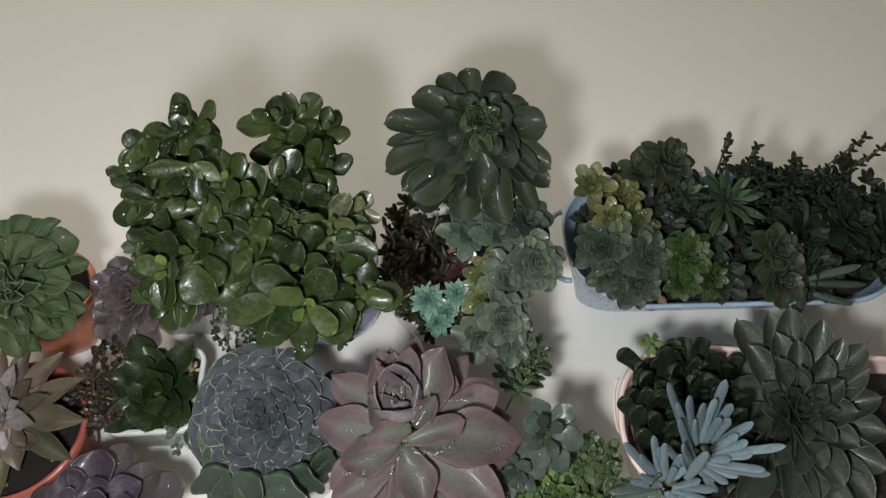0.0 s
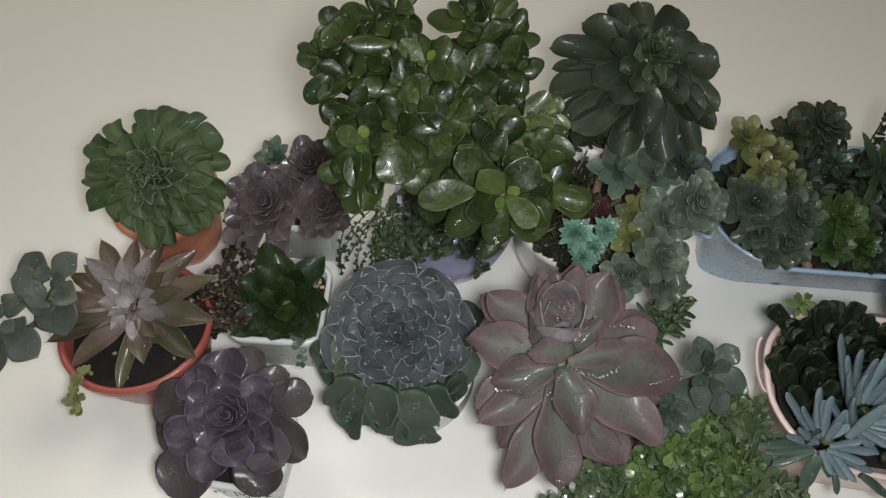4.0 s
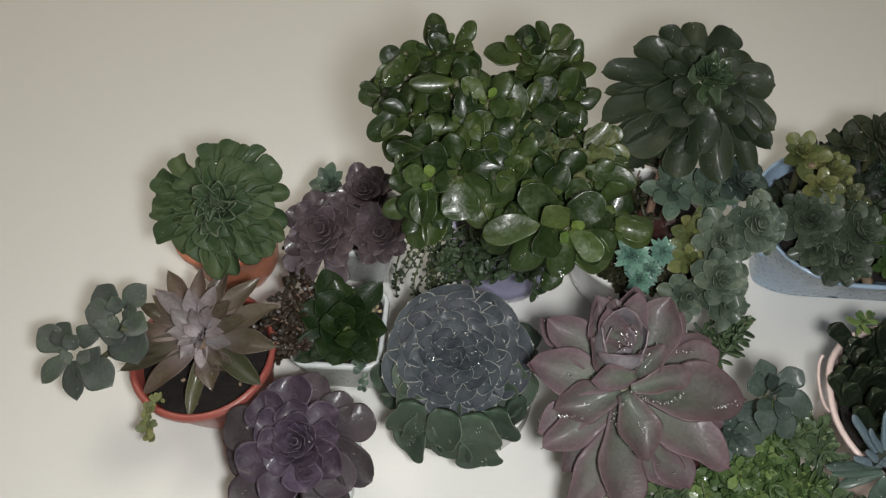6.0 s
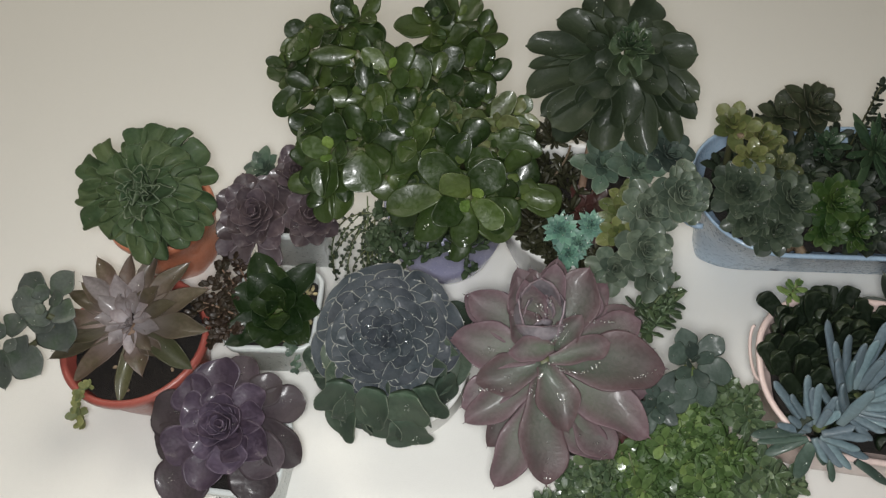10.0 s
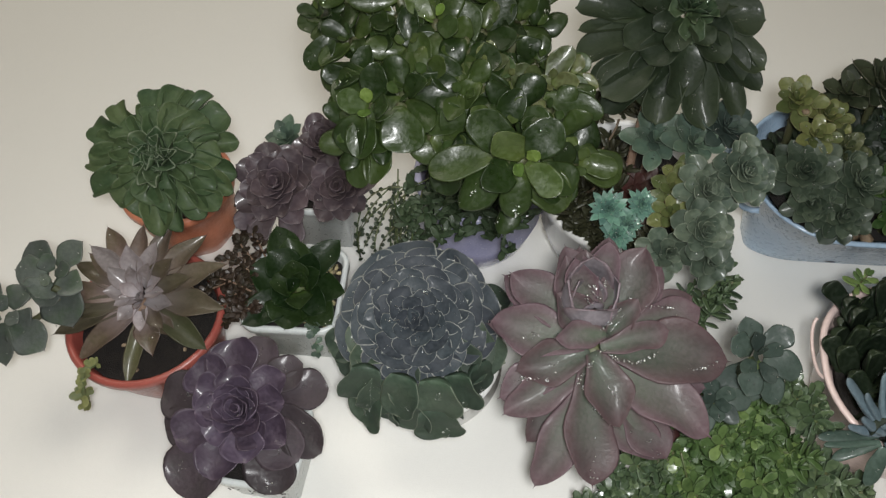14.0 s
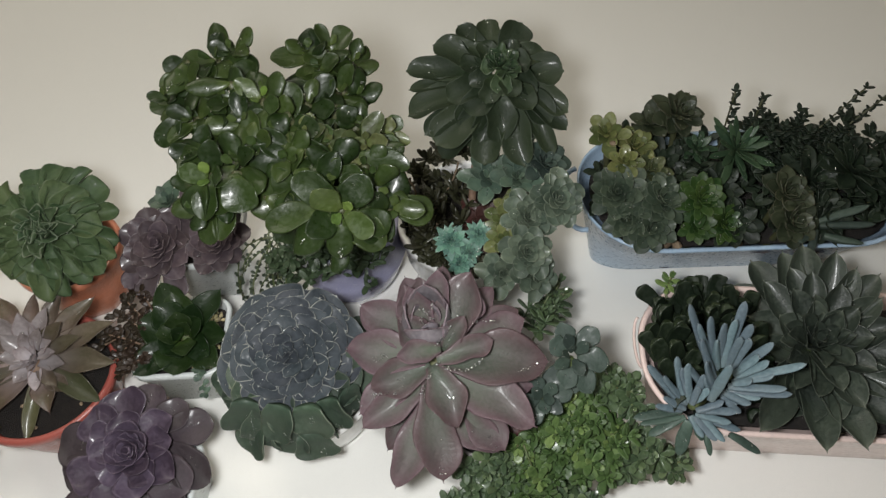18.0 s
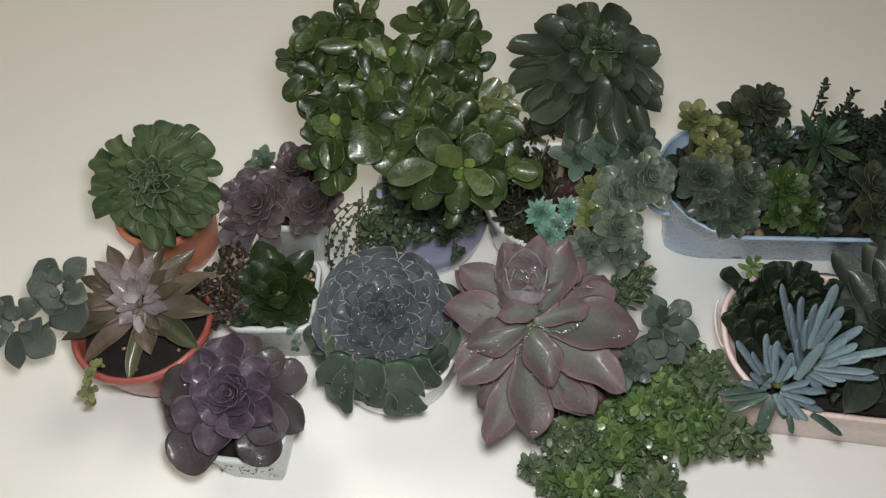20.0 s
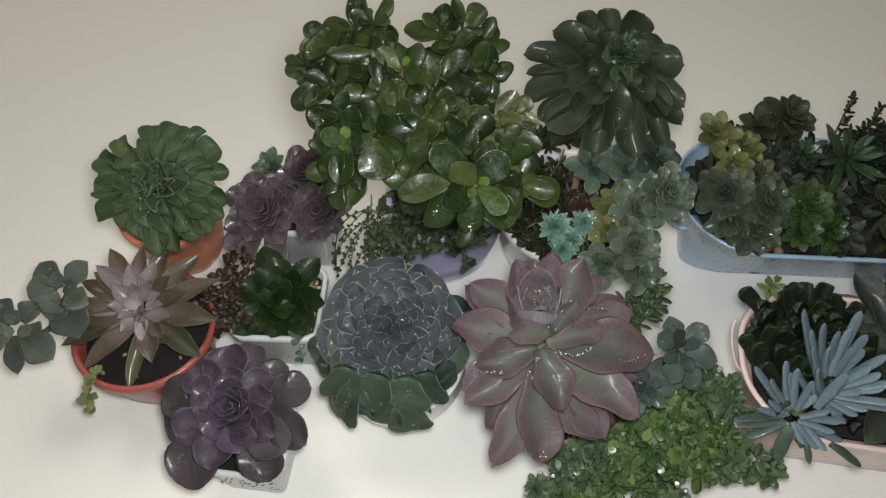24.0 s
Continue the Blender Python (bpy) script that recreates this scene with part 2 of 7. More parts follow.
L_VIOLETOUT = leaf_material("dark_plum_leaf", (0.050, 0.036, 0.043), (0.066, 0.049, 0.053), (0.07, 0.05, 0.065), 0.52, 0.47, blotch=(0.040, 0.034, 0.034), coat=0.08)
L_DOME = leaf_material("slate_blue_leaf", (0.052, 0.063, 0.074), (0.50, 0.51, 0.46), (0.056, 0.068, 0.075), 0.50, 0.466, blotch=(0.034, 0.046, 0.053), coat=0.04, gloss=0.24, tip_from=0.968, vary=0.12)
L_DOMELOW = leaf_material("moss_green_leaf", (0.054, 0.079, 0.053), (0.24, 0.27, 0.20), (0.055, 0.092, 0.06), 0.52, 0.475, blotch=(0.030, 0.050, 0.036), coat=0.1, gloss=0.28, tip_from=0.965)
L_DUSTYPINK = leaf_material("dusty_pink_leaf", (0.120, 0.099, 0.100), (0.122, 0.076, 0.084), (0.094, 0.120, 0.084), 0.48, 0.12, core_to=1.1, blotch=(0.104, 0.072, 0.080), blotch_amount=0.8, vary=0.2, coat=0.05, bump=0.4, gloss=0.24, fleck=0.25, tip_from=0.70)
L_BUD = leaf_material("pale_bud_leaf", (0.24, 0.215, 0.235), (0.21, 0.155, 0.17), (0.20, 0.19, 0.19), 0.36, 0.25, core_to=0.6, blotch=(0.19, 0.175, 0.19), vary=0.1, coat=0.35, bump=0.15)
L_SEDUM = leaf_material("stonecrop_leaf", (0.122, 0.190, 0.056), (0.16, 0.225, 0.105), (0.15, 0.235, 0.075), 0.42, 0.45, core_to=0.6, blotch=(0.056, 0.108, 0.036), vary=0.35, coat=0.25)
L_SEDUMGREY = leaf_material("grey_stonecrop_leaf", (0.092, 0.136, 0.062), (0.16, 0.215, 0.14), (0.11, 0.165, 0.085), 0.36, 0.44, blotch=(0.05, 0.085, 0.05), vary=0.3)
L_MAROON = leaf_material("maroon_bead_leaf", (0.050, 0.028, 0.020), (0.075, 0.05, 0.03), (0.06, 0.06, 0.025), 0.4, 0.45, blotch=(0.03, 0.03, 0.015), vary=0.35, coat=0.06)
L_REDBROWN = leaf_material("wet_red_brown_leaf", (0.044, 0.020, 0.015), (0.054, 0.028, 0.020), (0.060, 0.022, 0.018), 0.36, 0.45, blotch=(0.06, 0.018, 0.014), coat=0.6)
L_STICK = leaf_material("bronze_needle_leaf", (0.036, 0.038, 0.018), (0.048, 0.050, 0.026), (0.040, 0.044, 0.020), 0.36, 0.45, blotch=(0.024, 0.020, 0.012), coat=0.15, vary=0.35)
L_CHALK = leaf_material("chalky_blue_finger_leaf", (0.148, 0.208, 0.236), (0.165, 0.21, 0.232), (0.17, 0.222, 0.24), 0.5, 0.47, blotch=(0.12, 0.185, 0.215), vary=0.16, coat=0.1)
L_CHALKLOW = leaf_material("grey_green_finger_leaf", (0.062, 0.10, 0.078), (0.08, 0.12, 0.09), (0.09, 0.14, 0.11), 0.42, 0.47, blotch=(0.045, 0.075, 0.058), vary=0.16, coat=0.2)
L_BIG = leaf_material("dark_grey_green_leaf", (0.038, 0.051, 0.037), (0.085, 0.10, 0.075), (0.058, 0.078, 0.050), 0.42, 0.475, core_to=0.5, blotch=(0.026, 0.035, 0.028), coat=0.1, gloss=0.32, bump=0.5)

M_WATER, tree_w, shader_w = nodes_of("water_drop")
# thin water: mostly clear, with a bright gloss
clear_w = tree_w.nodes.new("ShaderNodeBsdfTransparent")
shader_w.inputs["Base Color"].default_value = (0.9, 0.93, 0.93, 1)
shader_w.inputs["Metallic"].default_value, shader_w.inputs["Roughness"].default_value = 1.0, 0.16
blend_w = add(tree_w, "ShaderNodeMixShader", Fac=0.45)
tree_w.links.new(clear_w.outputs[0], blend_w.inputs[1])
tree_w.links.new(shader_w.outputs[0], blend_w.inputs[2])
tree_w.links.new(blend_w.outputs[0], tree_w.nodes["Material Output"].inputs["Surface"])

# ---- building helpers ----
import itertools

WORLD = {}


def put(ob, parent, m):
    """Hang ob under parent so that it stands at the world pose m."""
    if parent is not None:
        ob.parent = parent
        ob.matrix_basis = WORLD[parent].inverted() @ m
    else:
        ob.matrix_basis = m
    WORLD[ob] = m
    return ob


def thing(name, where, label, category, group=""):
    ob = put(new(name), None, Matrix.Translation(where))
    ob.empty_display_size = 0.02
    return tagged(ob, label, category, group)


def mesh_of(name, verts, faces, material, uvs=None, smooth=True):
    me = bpy.data.meshes.new(name)
    me.from_pydata([tuple(v) for v in verts], [], faces)
    if uvs is not None:
        layer = me.uv_layers.new(name="UVMap")
        index = np.empty(len(me.loops), dtype=np.int32)
        me.loops.foreach_get("vertex_index", index)
        layer.data.foreach_set("uv", np.asarray(uvs, dtype=np.float32)[index].ravel())
    if smooth:
        me.polygons.foreach_set("use_smooth", [True] * len(me.polygons))
    me.materials.append(material)
    me.update()
    return me


COUNT = itertools.count()


def part(name, me, parent, m=None, label="", kind=""):
    if isinstance(me, list):
        me = me[next(COUNT) % len(me)]
    ob = put(new(name, me), parent, m if m is not None else WORLD[parent])
    return tagged(ob, label=label, kind=kind)


def leaf_shape(widest=0.65, neck=0.35, e=2.0, f=2.0, thick=0.16, cup=0.12, curl=0.0, fold=0.0, tip=0.03, wave=0.0, stations=12, ring=12):
    """Vertices, faces and uv of one fleshy leaf: 1 long on +y, 1 wide on x, its face up on +z."""
    verts, uvs, faces = [], [], []
    for i in range(stations):
        v = 0.998 * (1 - (1 - i / (stations - 1)) ** 1.5)
        if v < widest:
            w = neck + (1 - neck) * math.sin(0.5 * math.pi * v / widest) ** 1.2
        else:
            w = max(0.0, 1 - ((v - widest) / (1 - widest)) ** e) ** (1 / f)
        w = max(w, 0.03)
        th = thick * (0.45 + 0.55 * min(1.0, 1.6 * (1 - v))) * min(1.0, 0.35 + w)
        for j in range(ring):
            a = 2 * math.pi * j / ring
            x, h = math.cos(a), math.sin(a)
            z = th * (0.35 * h if h > 0 else h)
            z += cup * x * x * w + fold * abs(x) * w + curl * v * v
            z += wave * math.sin(9 * v + 2.0 * (1 if x > 0 else -1)) * abs(x) ** 3
            verts.append((0.5 * w * x, v, z))
            uvs.append((0.5 + 0.5 * x, v))
    for i in range(stations - 1):
        for j in range(ring):
            k = (j + 1) % ring
            faces.append((i * ring + j, i * ring + k, (i + 1) * ring + k, (i + 1) * ring + j))
    end = len(verts)
    verts.append((0, 1.0 + tip, curl * (1 + tip) ** 2 + cup * 0.02))
    uvs.append((0.5, 1.0))
    verts.append((0, -0.01, 0))
    uvs.append((0.5, 0.0))
    for j in range(ring):
        k = (j + 1) % ring
        faces.append(((stations - 1) * ring + j, (stations - 1) * ring + k, end))
        faces.append((k, j, end + 1))
    return verts, faces, uvs


def leaf_mesh(name, material, **shape):
    wild, variants, made = shape.pop("wild", 0.10), shape.pop("variants", 4), []
    verts, faces, uvs = leaf_shape(**shape)
    rnd = random.Random(len(bpy.data.meshes))
    for _ in range(variants):
        p, q, side, roll, arch = (rnd.uniform(0, 6.28) for _ in range(5))
        grown = []
        for x, y, z in verts:
            edge = abs(x) * 2
            w = 1 + wild * (0.7 * math.sin(5 * y + p) + 0.5 * math.sin(11 * y + q + (2.0 if x > 0 else 0.0)))
            nx = x * w + wild * math.sin(side) * y * y
            nz = z + wild * (0.9 * math.sin(roll) * x * y + 0.45 * edge * math.sin(8 * y + q + (1.5 if x > 0 else 0.0)) + 0.8 * math.sin(arch) * y * y)
            grown.append((nx, y, nz))
        made.append(mesh_of(name, grown, faces, material, uvs))
    return made


def leaf_pose(base, tip, up, width, deep=None):
    """The pose of a unit leaf from base to tip, its face turned towards up."""
    y = Vector(tip) - Vector(base)
    length = y.length
    y.normalize()
    z = Vector(up) - y * y.dot(Vector(up))
    z.normalize()
    x = y.cross(z)
    m = Matrix((x, y, z)).transposed().to_4x4()
    m.translation = Vector(base)
    return m @ Matrix.Diagonal((width, length, deep or width, 1))


def frame_of(axis):
    """Two directions square to the axis."""
    a = Vector(axis).normalized()
    side = Vector((1, 0, 0)) - a * a.x
    side.normalize()
    return a, side, a.cross(side)


def lathe(profile, segments=40, wobble=None):
    """Closed turned body from (radius, height) pairs; wobble(angle, height) scales the radius."""
    verts, faces = [], []
    for r, z in profile:
        for s in range(segments):
            a = 2 * math.pi * s / segments
            k = wobble(a, z) if wobble else 1.0
            verts.append((r * k * math.cos(a), r * k * math.sin(a), z))
    for i in range(len(profile) - 1):
        for s in range(segments):
            n = (s + 1) % segments
            faces.append((i * segments + s, i * segments + n, (i + 1) * segments + n, (i + 1) * segments + s))
    faces.append(tuple(reversed(range(segments))))
    faces.append(tuple(range((len(profile) - 1) * segments, len(profile) * segments)))
    return verts, faces


def ring_loft(outline, levels):
    """Loft of an outline(u) -> (x, y, nx, ny) through levels of (inset, height), closed at both ends."""
    verts, faces, n = [], [], len(outline)
    for inset, z in levels:
        for x, y, nx, ny in outline:
            verts.append((x - nx * inset, y - ny * inset, z))
    for i in range(len(levels) - 1):
        for s in range(n):
            k = (s + 1) % n
            faces.append((i * n + s, i * n + k, (i + 1) * n + k, (i + 1) * n + s))
    faces.append(tuple(reversed(range(n))))
    faces.append(tuple(range((len(levels) - 1) * n, len(levels) * n)))
    return verts, faces


def rounded_box_outline(hx, hy, r, steps=6):
    points = []
    for cx, cy, a0 in ((hx - r, hy - r, 0), (-hx + r, hy - r, 90), (-hx + r, -hy + r, 180), (hx - r, -hy + r, 270)):
        for i in range(steps + 1):
            a = radians(a0 + 90 * i / steps)
            points.append((cx + r * math.cos(a), cy + r * math.sin(a), math.cos(a), math.sin(a)))
    return points


def tube(points, radii, sides=8):
    """A bent round rod through points."""
    pts = [Vector(p) for p in points]
    verts, faces = [], []
    for i, p in enumerate(pts):
        d = (pts[min(i + 1, len(pts) - 1)] - pts[max(i - 1, 0)]).normalized()
        a = Vector((0.31, 0.22, 0.93)) if abs(d.z) < 0.9 else Vector((1, 0.1, 0))
        u = d.cross(a).normalized()
        w = d.cross(u)
        r = radii if isinstance(radii, float) else radii[i]
        for s in range(sides):
            t = 2 * math.pi * s / sides
            verts.append(p + u * (r * math.cos(t)) + w * (r * math.sin(t)))
    for i in range(len(pts) - 1):
        for s in range(sides):
            n = (s + 1) % sides
            faces.append((i * sides + s, i * sides + n, (i + 1) * sides + n, (i + 1) * sides + s))
    faces.append(tuple(reversed(range(sides))))
    faces.append(tuple(range((len(pts) - 1) * sides, len(pts) * sides)))
    return verts, faces


def bend(a, b, sag, steps=7):
    """Points from a to b, bowed by the vector sag."""
    a, b, sag = Vector(a), Vector(b), Vector(sag)
    return [a.lerp(b, t) + sag * (4 * t * (1 - t)) for t in (i / (steps - 1) for i in range(steps))]


def stem(parent, points, radii, material=None, name="stem"):
    base = WORLD[parent].translation
    verts, faces = tube([Vector(p) - base for p in points], radii)
    return part(name, mesh_of(name, verts, faces, material or M_STEM), parent, Matrix.Translation(base))


class Joined:
    """Many small pieces gathered into one mesh."""

    def __init__(self):
        self.verts, self.faces, self.uvs = [], [], []

    def add(self, shape, m):
        verts, faces, uvs = shape
        n = len(self.verts)
        self.verts += [m @ Vector(v) for v in verts]
        self.faces += [tuple(i + n for i in f) for f in faces]
        self.uvs += uvs

    def link(self, name, parent, material, label="", kind="stuff"):
        base = WORLD[parent].translation
        me = mesh_of(name, [v - base for v in self.verts], self.faces, material, self.uvs)
        return part(name, me, parent, Matrix.Translation(base), label, kind)


def small_sphere(rows=4, cols=7):
    verts, faces = [(0, 0, 1)], []
    for i in range(1, rows):
        for j in range(cols):
            a, b = math.pi * i / rows, 2 * math.pi * j / cols
            verts.append((math.sin(a) * math.cos(b), math.sin(a) * math.sin(b), math.cos(a)))
    verts.append((0, 0, -1))
    last = len(verts) - 1
    for j in range(cols):
        k = (j + 1) % cols
        faces.append((0, 1 + j, 1 + k))
        faces.append((last, last - cols + k, last - cols + j))
        for i in range(rows - 2):
            faces.append((1 + i * cols + j, 1 + (i + 1) * cols + j, 1 + (i + 1) * cols + k, 1 + i * cols + k))
    return verts, faces, [(0.5, 0.5)] * len(verts)


SPHERE = small_sphere()
DROPS = {}


def wet(owner, m, rnd, count):
    """Remember water drops on the face of the leaf at pose m."""
    bag = DROPS.setdefault(owner, Joined())
    turn = m.to_quaternion().to_matrix().to_4x4()
    cx, cy = rnd.uniform(-0.22, 0.22), rnd.uniform(0.35, 0.9)
    for _ in range(count * 2):
        x, y = cx + rnd.gauss(0, 0.05), min(0.93, cy + rnd.gauss(0, 0.09))
        p = m @ Vector((x, y, 0.06 + 0.3 * x * x))
        r = rnd.choice((0.00025, 0.0003, 0.0004, 0.0005, 0.0006))
        bag.add(SPHERE, Matrix.Translation(p) @ turn @ Matrix.Diagonal((r, r, r * 0.5, 1)))


def film(owner, m, rnd):
    """Water gathered in the groove at a leaf's foot."""
    bag = DROPS.setdefault(owner, Joined())
    for k in range(18):
        y = 0.12 + 0.026 * k + rnd.uniform(-0.02, 0.02)
        p = m @ Vector((rnd.uniform(-0.03, 0.03), y, 0.05))
        r = rnd.uniform(0.0003, 0.0008)
        bag.add(SPHERE, Matrix.Translation(p) @ Matrix.Diagonal((r, r * 1.6, r * 0.6, 1)))


def rosette(owner, centre, axis, radius, count, me, width=0.5, el_in=78, el_out=8, dome=0.0, spread=0.12, small=0.30,
            power=0.8, jitter=5, seed=1, drops=0.0, name="rosette", wide_in=1.0, twist=0.0):
    """A spiral of leaves round a core: the inner ones short and upright, the outer ones long and flat."""
    rnd = random.Random(seed)
    a, s, t = frame_of(axis)
    c = Vector(centre)
    core_v, core_f = tube([Vector((0, 0, 0)) - a * (0.25 * radius), a * (0.02 * radius)], [0.16 * radius, 0.10 * radius], 8)
    core = part(name, mesh_of(name, core_v, core_f, M_GREENSTEM), owner, Matrix.Translation(c))
    for i in range(count):
        f = (i + 0.5) / count
        g = f ** power
        az = radians(i * 137.508 + rnd.uniform(-jitter, jitter))
        el = radians(el_in + (el_out - el_in) * g + rnd.uniform(-jitter, jitter) * 0.8)
        out = s * math.cos(az) + t * math.sin(az)
        length = radius * (small + (1 - small) * g) * rnd.uniform(0.92, 1.06)
        base = c + out * (spread * radius * g) + a * (dome * radius * (1 - g))
        way = out * math.cos(el) + a * math.sin(el)
        up = a * math.cos(el) - out * math.sin(el)
        run = length - spread * radius * g * 0.5
        up = up + a.cross(out) * (rnd.uniform(-1, 1) * twist)
        w = length * width * (wide_in + (1 - wide_in) * g)
        m = leaf_pose(base, base + way * run, up, w)
        part("leaf", me, core, m)
        if drops and rnd.random() < drops:
            wet(owner, m, rnd, rnd.randint(2, 5))
    return core


BLADES = itertools.count(2000)


def blade(core, base, tip, width, me, lean=(0.0, -0.30, 0.95), spread=2.0, roll=0.12, owner=None, drops=0):
    """One leaf of its own from base to tip, its face tipped back from the way it points."""
    rnd = random.Random(next(BLADES))
    d = Vector(tip) - Vector(base)
    up = Vector(lean) - Vector((d.x, d.y, 0)) * spread + Vector((rnd.uniform(-roll, roll), rnd.uniform(-roll, roll), 0))
    m = leaf_pose(base, tip, up, width)
    part("leaf", me, core, m)
    if drops:
        wet(owner, m, rnd, drops)
    return m


def dome_rosette(owner, apex, axis, radius, height, count, me, inner, skirt, seed, drops, name="rosette"):
    """A mound of broad leaves that lie on one another like scales, their tips on a dome."""
    rnd = random.Random(seed)
    a, s, t = frame_of(axis)
    c = Vector(apex) - a * height
    core_v, core_f = tube([a * (-0.2 * height), a * (0.35 * height), a * (0.8 * height)], [0.6 * radius, 0.5 * radius, 0.12 * radius], 16)
    core = part(name, mesh_of(name, core_v, core_f, M_GREENSTEM), owner, Matrix.Translation(c))
    for i in range(count):
        f = (i + 0.7) / count
        r = radius * f ** 0.60 * rnd.uniform(0.96, 1.01)
        az = radians(i * 137.508 + rnd.uniform(-7, 7))
        out = s * math.cos(az) + t * math.sin(az)
        run = 0.46 * r + 0.0072
        lift = lambda q: height * (1 - (q / radius) ** 2) if q < radius else -height * 0.9 * (q / radius - 1)
        tip = c + out * r + a * (lift(r) + 0.0022)
        inside = r - run
        base = c + out * inside + a * (lift(abs(inside)) - 0.36 * run - 0.0025)
        slope = (tip - base).normalized()
        m = leaf_pose(base, tip, a - slope * slope.dot(a) + a.cross(out) * rnd.uniform(-0.10, 0.10), 0.60 * r + 0.0044)
        part("leaf", inner if f < 0.10 else skirt if r > 0.80 * radius and out.y < -0.35 else me, core, m)
        if rnd.random() < drops:
            wet(owner, m, rnd, 6 if f < 0.2 else rnd.randint(2, 5))
    return core


# ---- the setting ----
def slab(name, low, high, material, label="", bevel=0.0):
    bm = bmesh.new()
    bmesh.ops.create_cube(bm, size=1.0)
    size = [h - l for l, h in zip(low, high)]
    mid = [(h + l) / 2 for l, h in zip(low, high)]
    bmesh.ops.transform(bm, matrix=Matrix.Diagonal((*size, 1)), verts=bm.verts)
    if bevel:
        bmesh.ops.bevel(bm, geom=bm.edges[:], offset=bevel, segments=3, affect="EDGES")
    me = bpy.data.meshes.new(name)
    bm.to_mesh(me)
    bm.free()
    me.materials.append(material)
    ob = put(new(name, me), None, Matrix.Translation(mid))
    return tagged(ob, label, kind="structure")


slab("floor", (-2.2, -1.7, -0.80), (2.2, 2.2, -0.75), M_FLOOR, "brown floor of the room")
slab("ceiling", (-2.2, -1.7, 1.70), (2.2, 2.2, 1.75), M_WALL, "plain cream ceiling")
slab("wall_north", (-2.2, 2.2, -0.80), (2.2, 2.3, 1.75), M_WALL, "plain cream wall")
slab("wall_south", (-2.2, -1.8, -0.80), (2.2, -1.7, 1.75), M_WALL, "plain cream wall")
slab("wall_east", (2.2, -1.8, -0.80), (2.3, 2.3, 1.75), M_WALL, "plain cream wall")
slab("wall_west", (-2.3, -1.8, -0.80), (-2.2, 2.3, 1.75), M_WALL, "plain cream wall")

table = thing("table", (0.1, 0.45, -0.75), "large white laminate table holding rows of potted succulents", "table")
tb = bmesh.new()
bmesh.ops.create_cube(tb, size=1.0)
bmesh.ops.transform(tb, matrix=Matrix.Diagonal((2.6, 2.0, 0.04, 1)), verts=tb.verts)
bmesh.ops.bevel(tb, geom=tb.edges[:], offset=0.004, segments=3, affect="EDGES")
top_me = bpy.data.meshes.new("tabletop")
tb.to_mesh(top_me)
tb.free()
top_me.materials.append(M_TABLE)
part("tabletop", top_me, table, Matrix.Translation((0.1, 0.45, -0.02)))
leg_v, leg_f = ring_loft(rounded_box_outline(0.03, 0.03, 0.008, 3), [(0, 0), (0, 0.71)])
leg_me = mesh_of("leg", leg_v, leg_f, M_WHITE, smooth=False)
for lx, ly in ((-1.1, -0.45), (1.3, -0.45), (-1.1, 1.35), (1.3, 1.35)):
    part("leg", leg_me, table, Matrix.Translation((lx, ly, -0.75)))


# ---- pots ----
def square_pot(owner, centre, yaw, half=0.037, foot=0.024, height=0.068, material=M_WHITE):
    """Tapered square plastic pot with a rolled lip, hollow, with soil."""
    cx, cy = centre
    m = pose(cx, cy, 0, 0, 0, yaw)
    k = half - foot
    levels = [(k + 0.002, 0.0), (k, 0.002), (0.0025, height * 0.86), (0.0018, height * 0.88), (0.0, height * 0.90), (0.0, height - 0.001), (0.001, height),
              (0.0032, height), (0.004, height - 0.001), (0.006, height * 0.80), (0.008, height * 0.60)]
    verts, faces = ring_loft(rounded_box_outline(half, half, 0.014), levels)
    pot = part("pot", mesh_of("pot", verts, faces, material), owner, m)
    soil_v, soil_f = ring_loft(rounded_box_outline(half - 0.0062, half - 0.0062, 0.006, 3), [(0.002, height * 0.66), (0, height * 0.86)])
    part("soil", mesh_of("soil", soil_v, soil_f, M_SOIL), owner, m)
    return pot


def round_pot(owner, centre, rim, foot, height, material, belly=None, lip=0.003, wobble=None, soil=0.88, segments=48):
    """Turned pot with a lip, hollow, with a soil disc."""
    cx, cy = centre
    b = belly or (foot + (rim - foot) * 0.62)
    profile = [(foot * 0.9, 0.0), (foot, 0.003), ((foot + b) / 2 + 0.001, height * 0.24), (b, height * 0.55), (rim - lip, height * 0.86), (rim - lip * 0.4, height * 0.885),
               (rim, height * 0.90), (rim, height - 0.0015), (rim - 0.0015, height), (rim - lip - 0.001, height), (rim - lip - 0.0022, height - 0.002),
               (rim - lip - 0.004, height * 0.8), (rim - lip - 0.008, height * 0.6)]
    verts, faces = lathe(profile, segments, wobble)
    part("pot", mesh_of("pot", verts, faces, material), owner, Matrix.Translation((cx, cy, 0)))
    r = rim - lip - 0.0045
    sv, sf = lathe([(r - 0.004, height * 0.62), (r, height * soil), (r * 0.5, height * soil + 0.003), (0.002, height * soil + 0.004)], 32, wobble)
    part("soil", mesh_of("soil", sv, sf, M_SOIL), owner, Matrix.Translation((cx, cy, 0)))


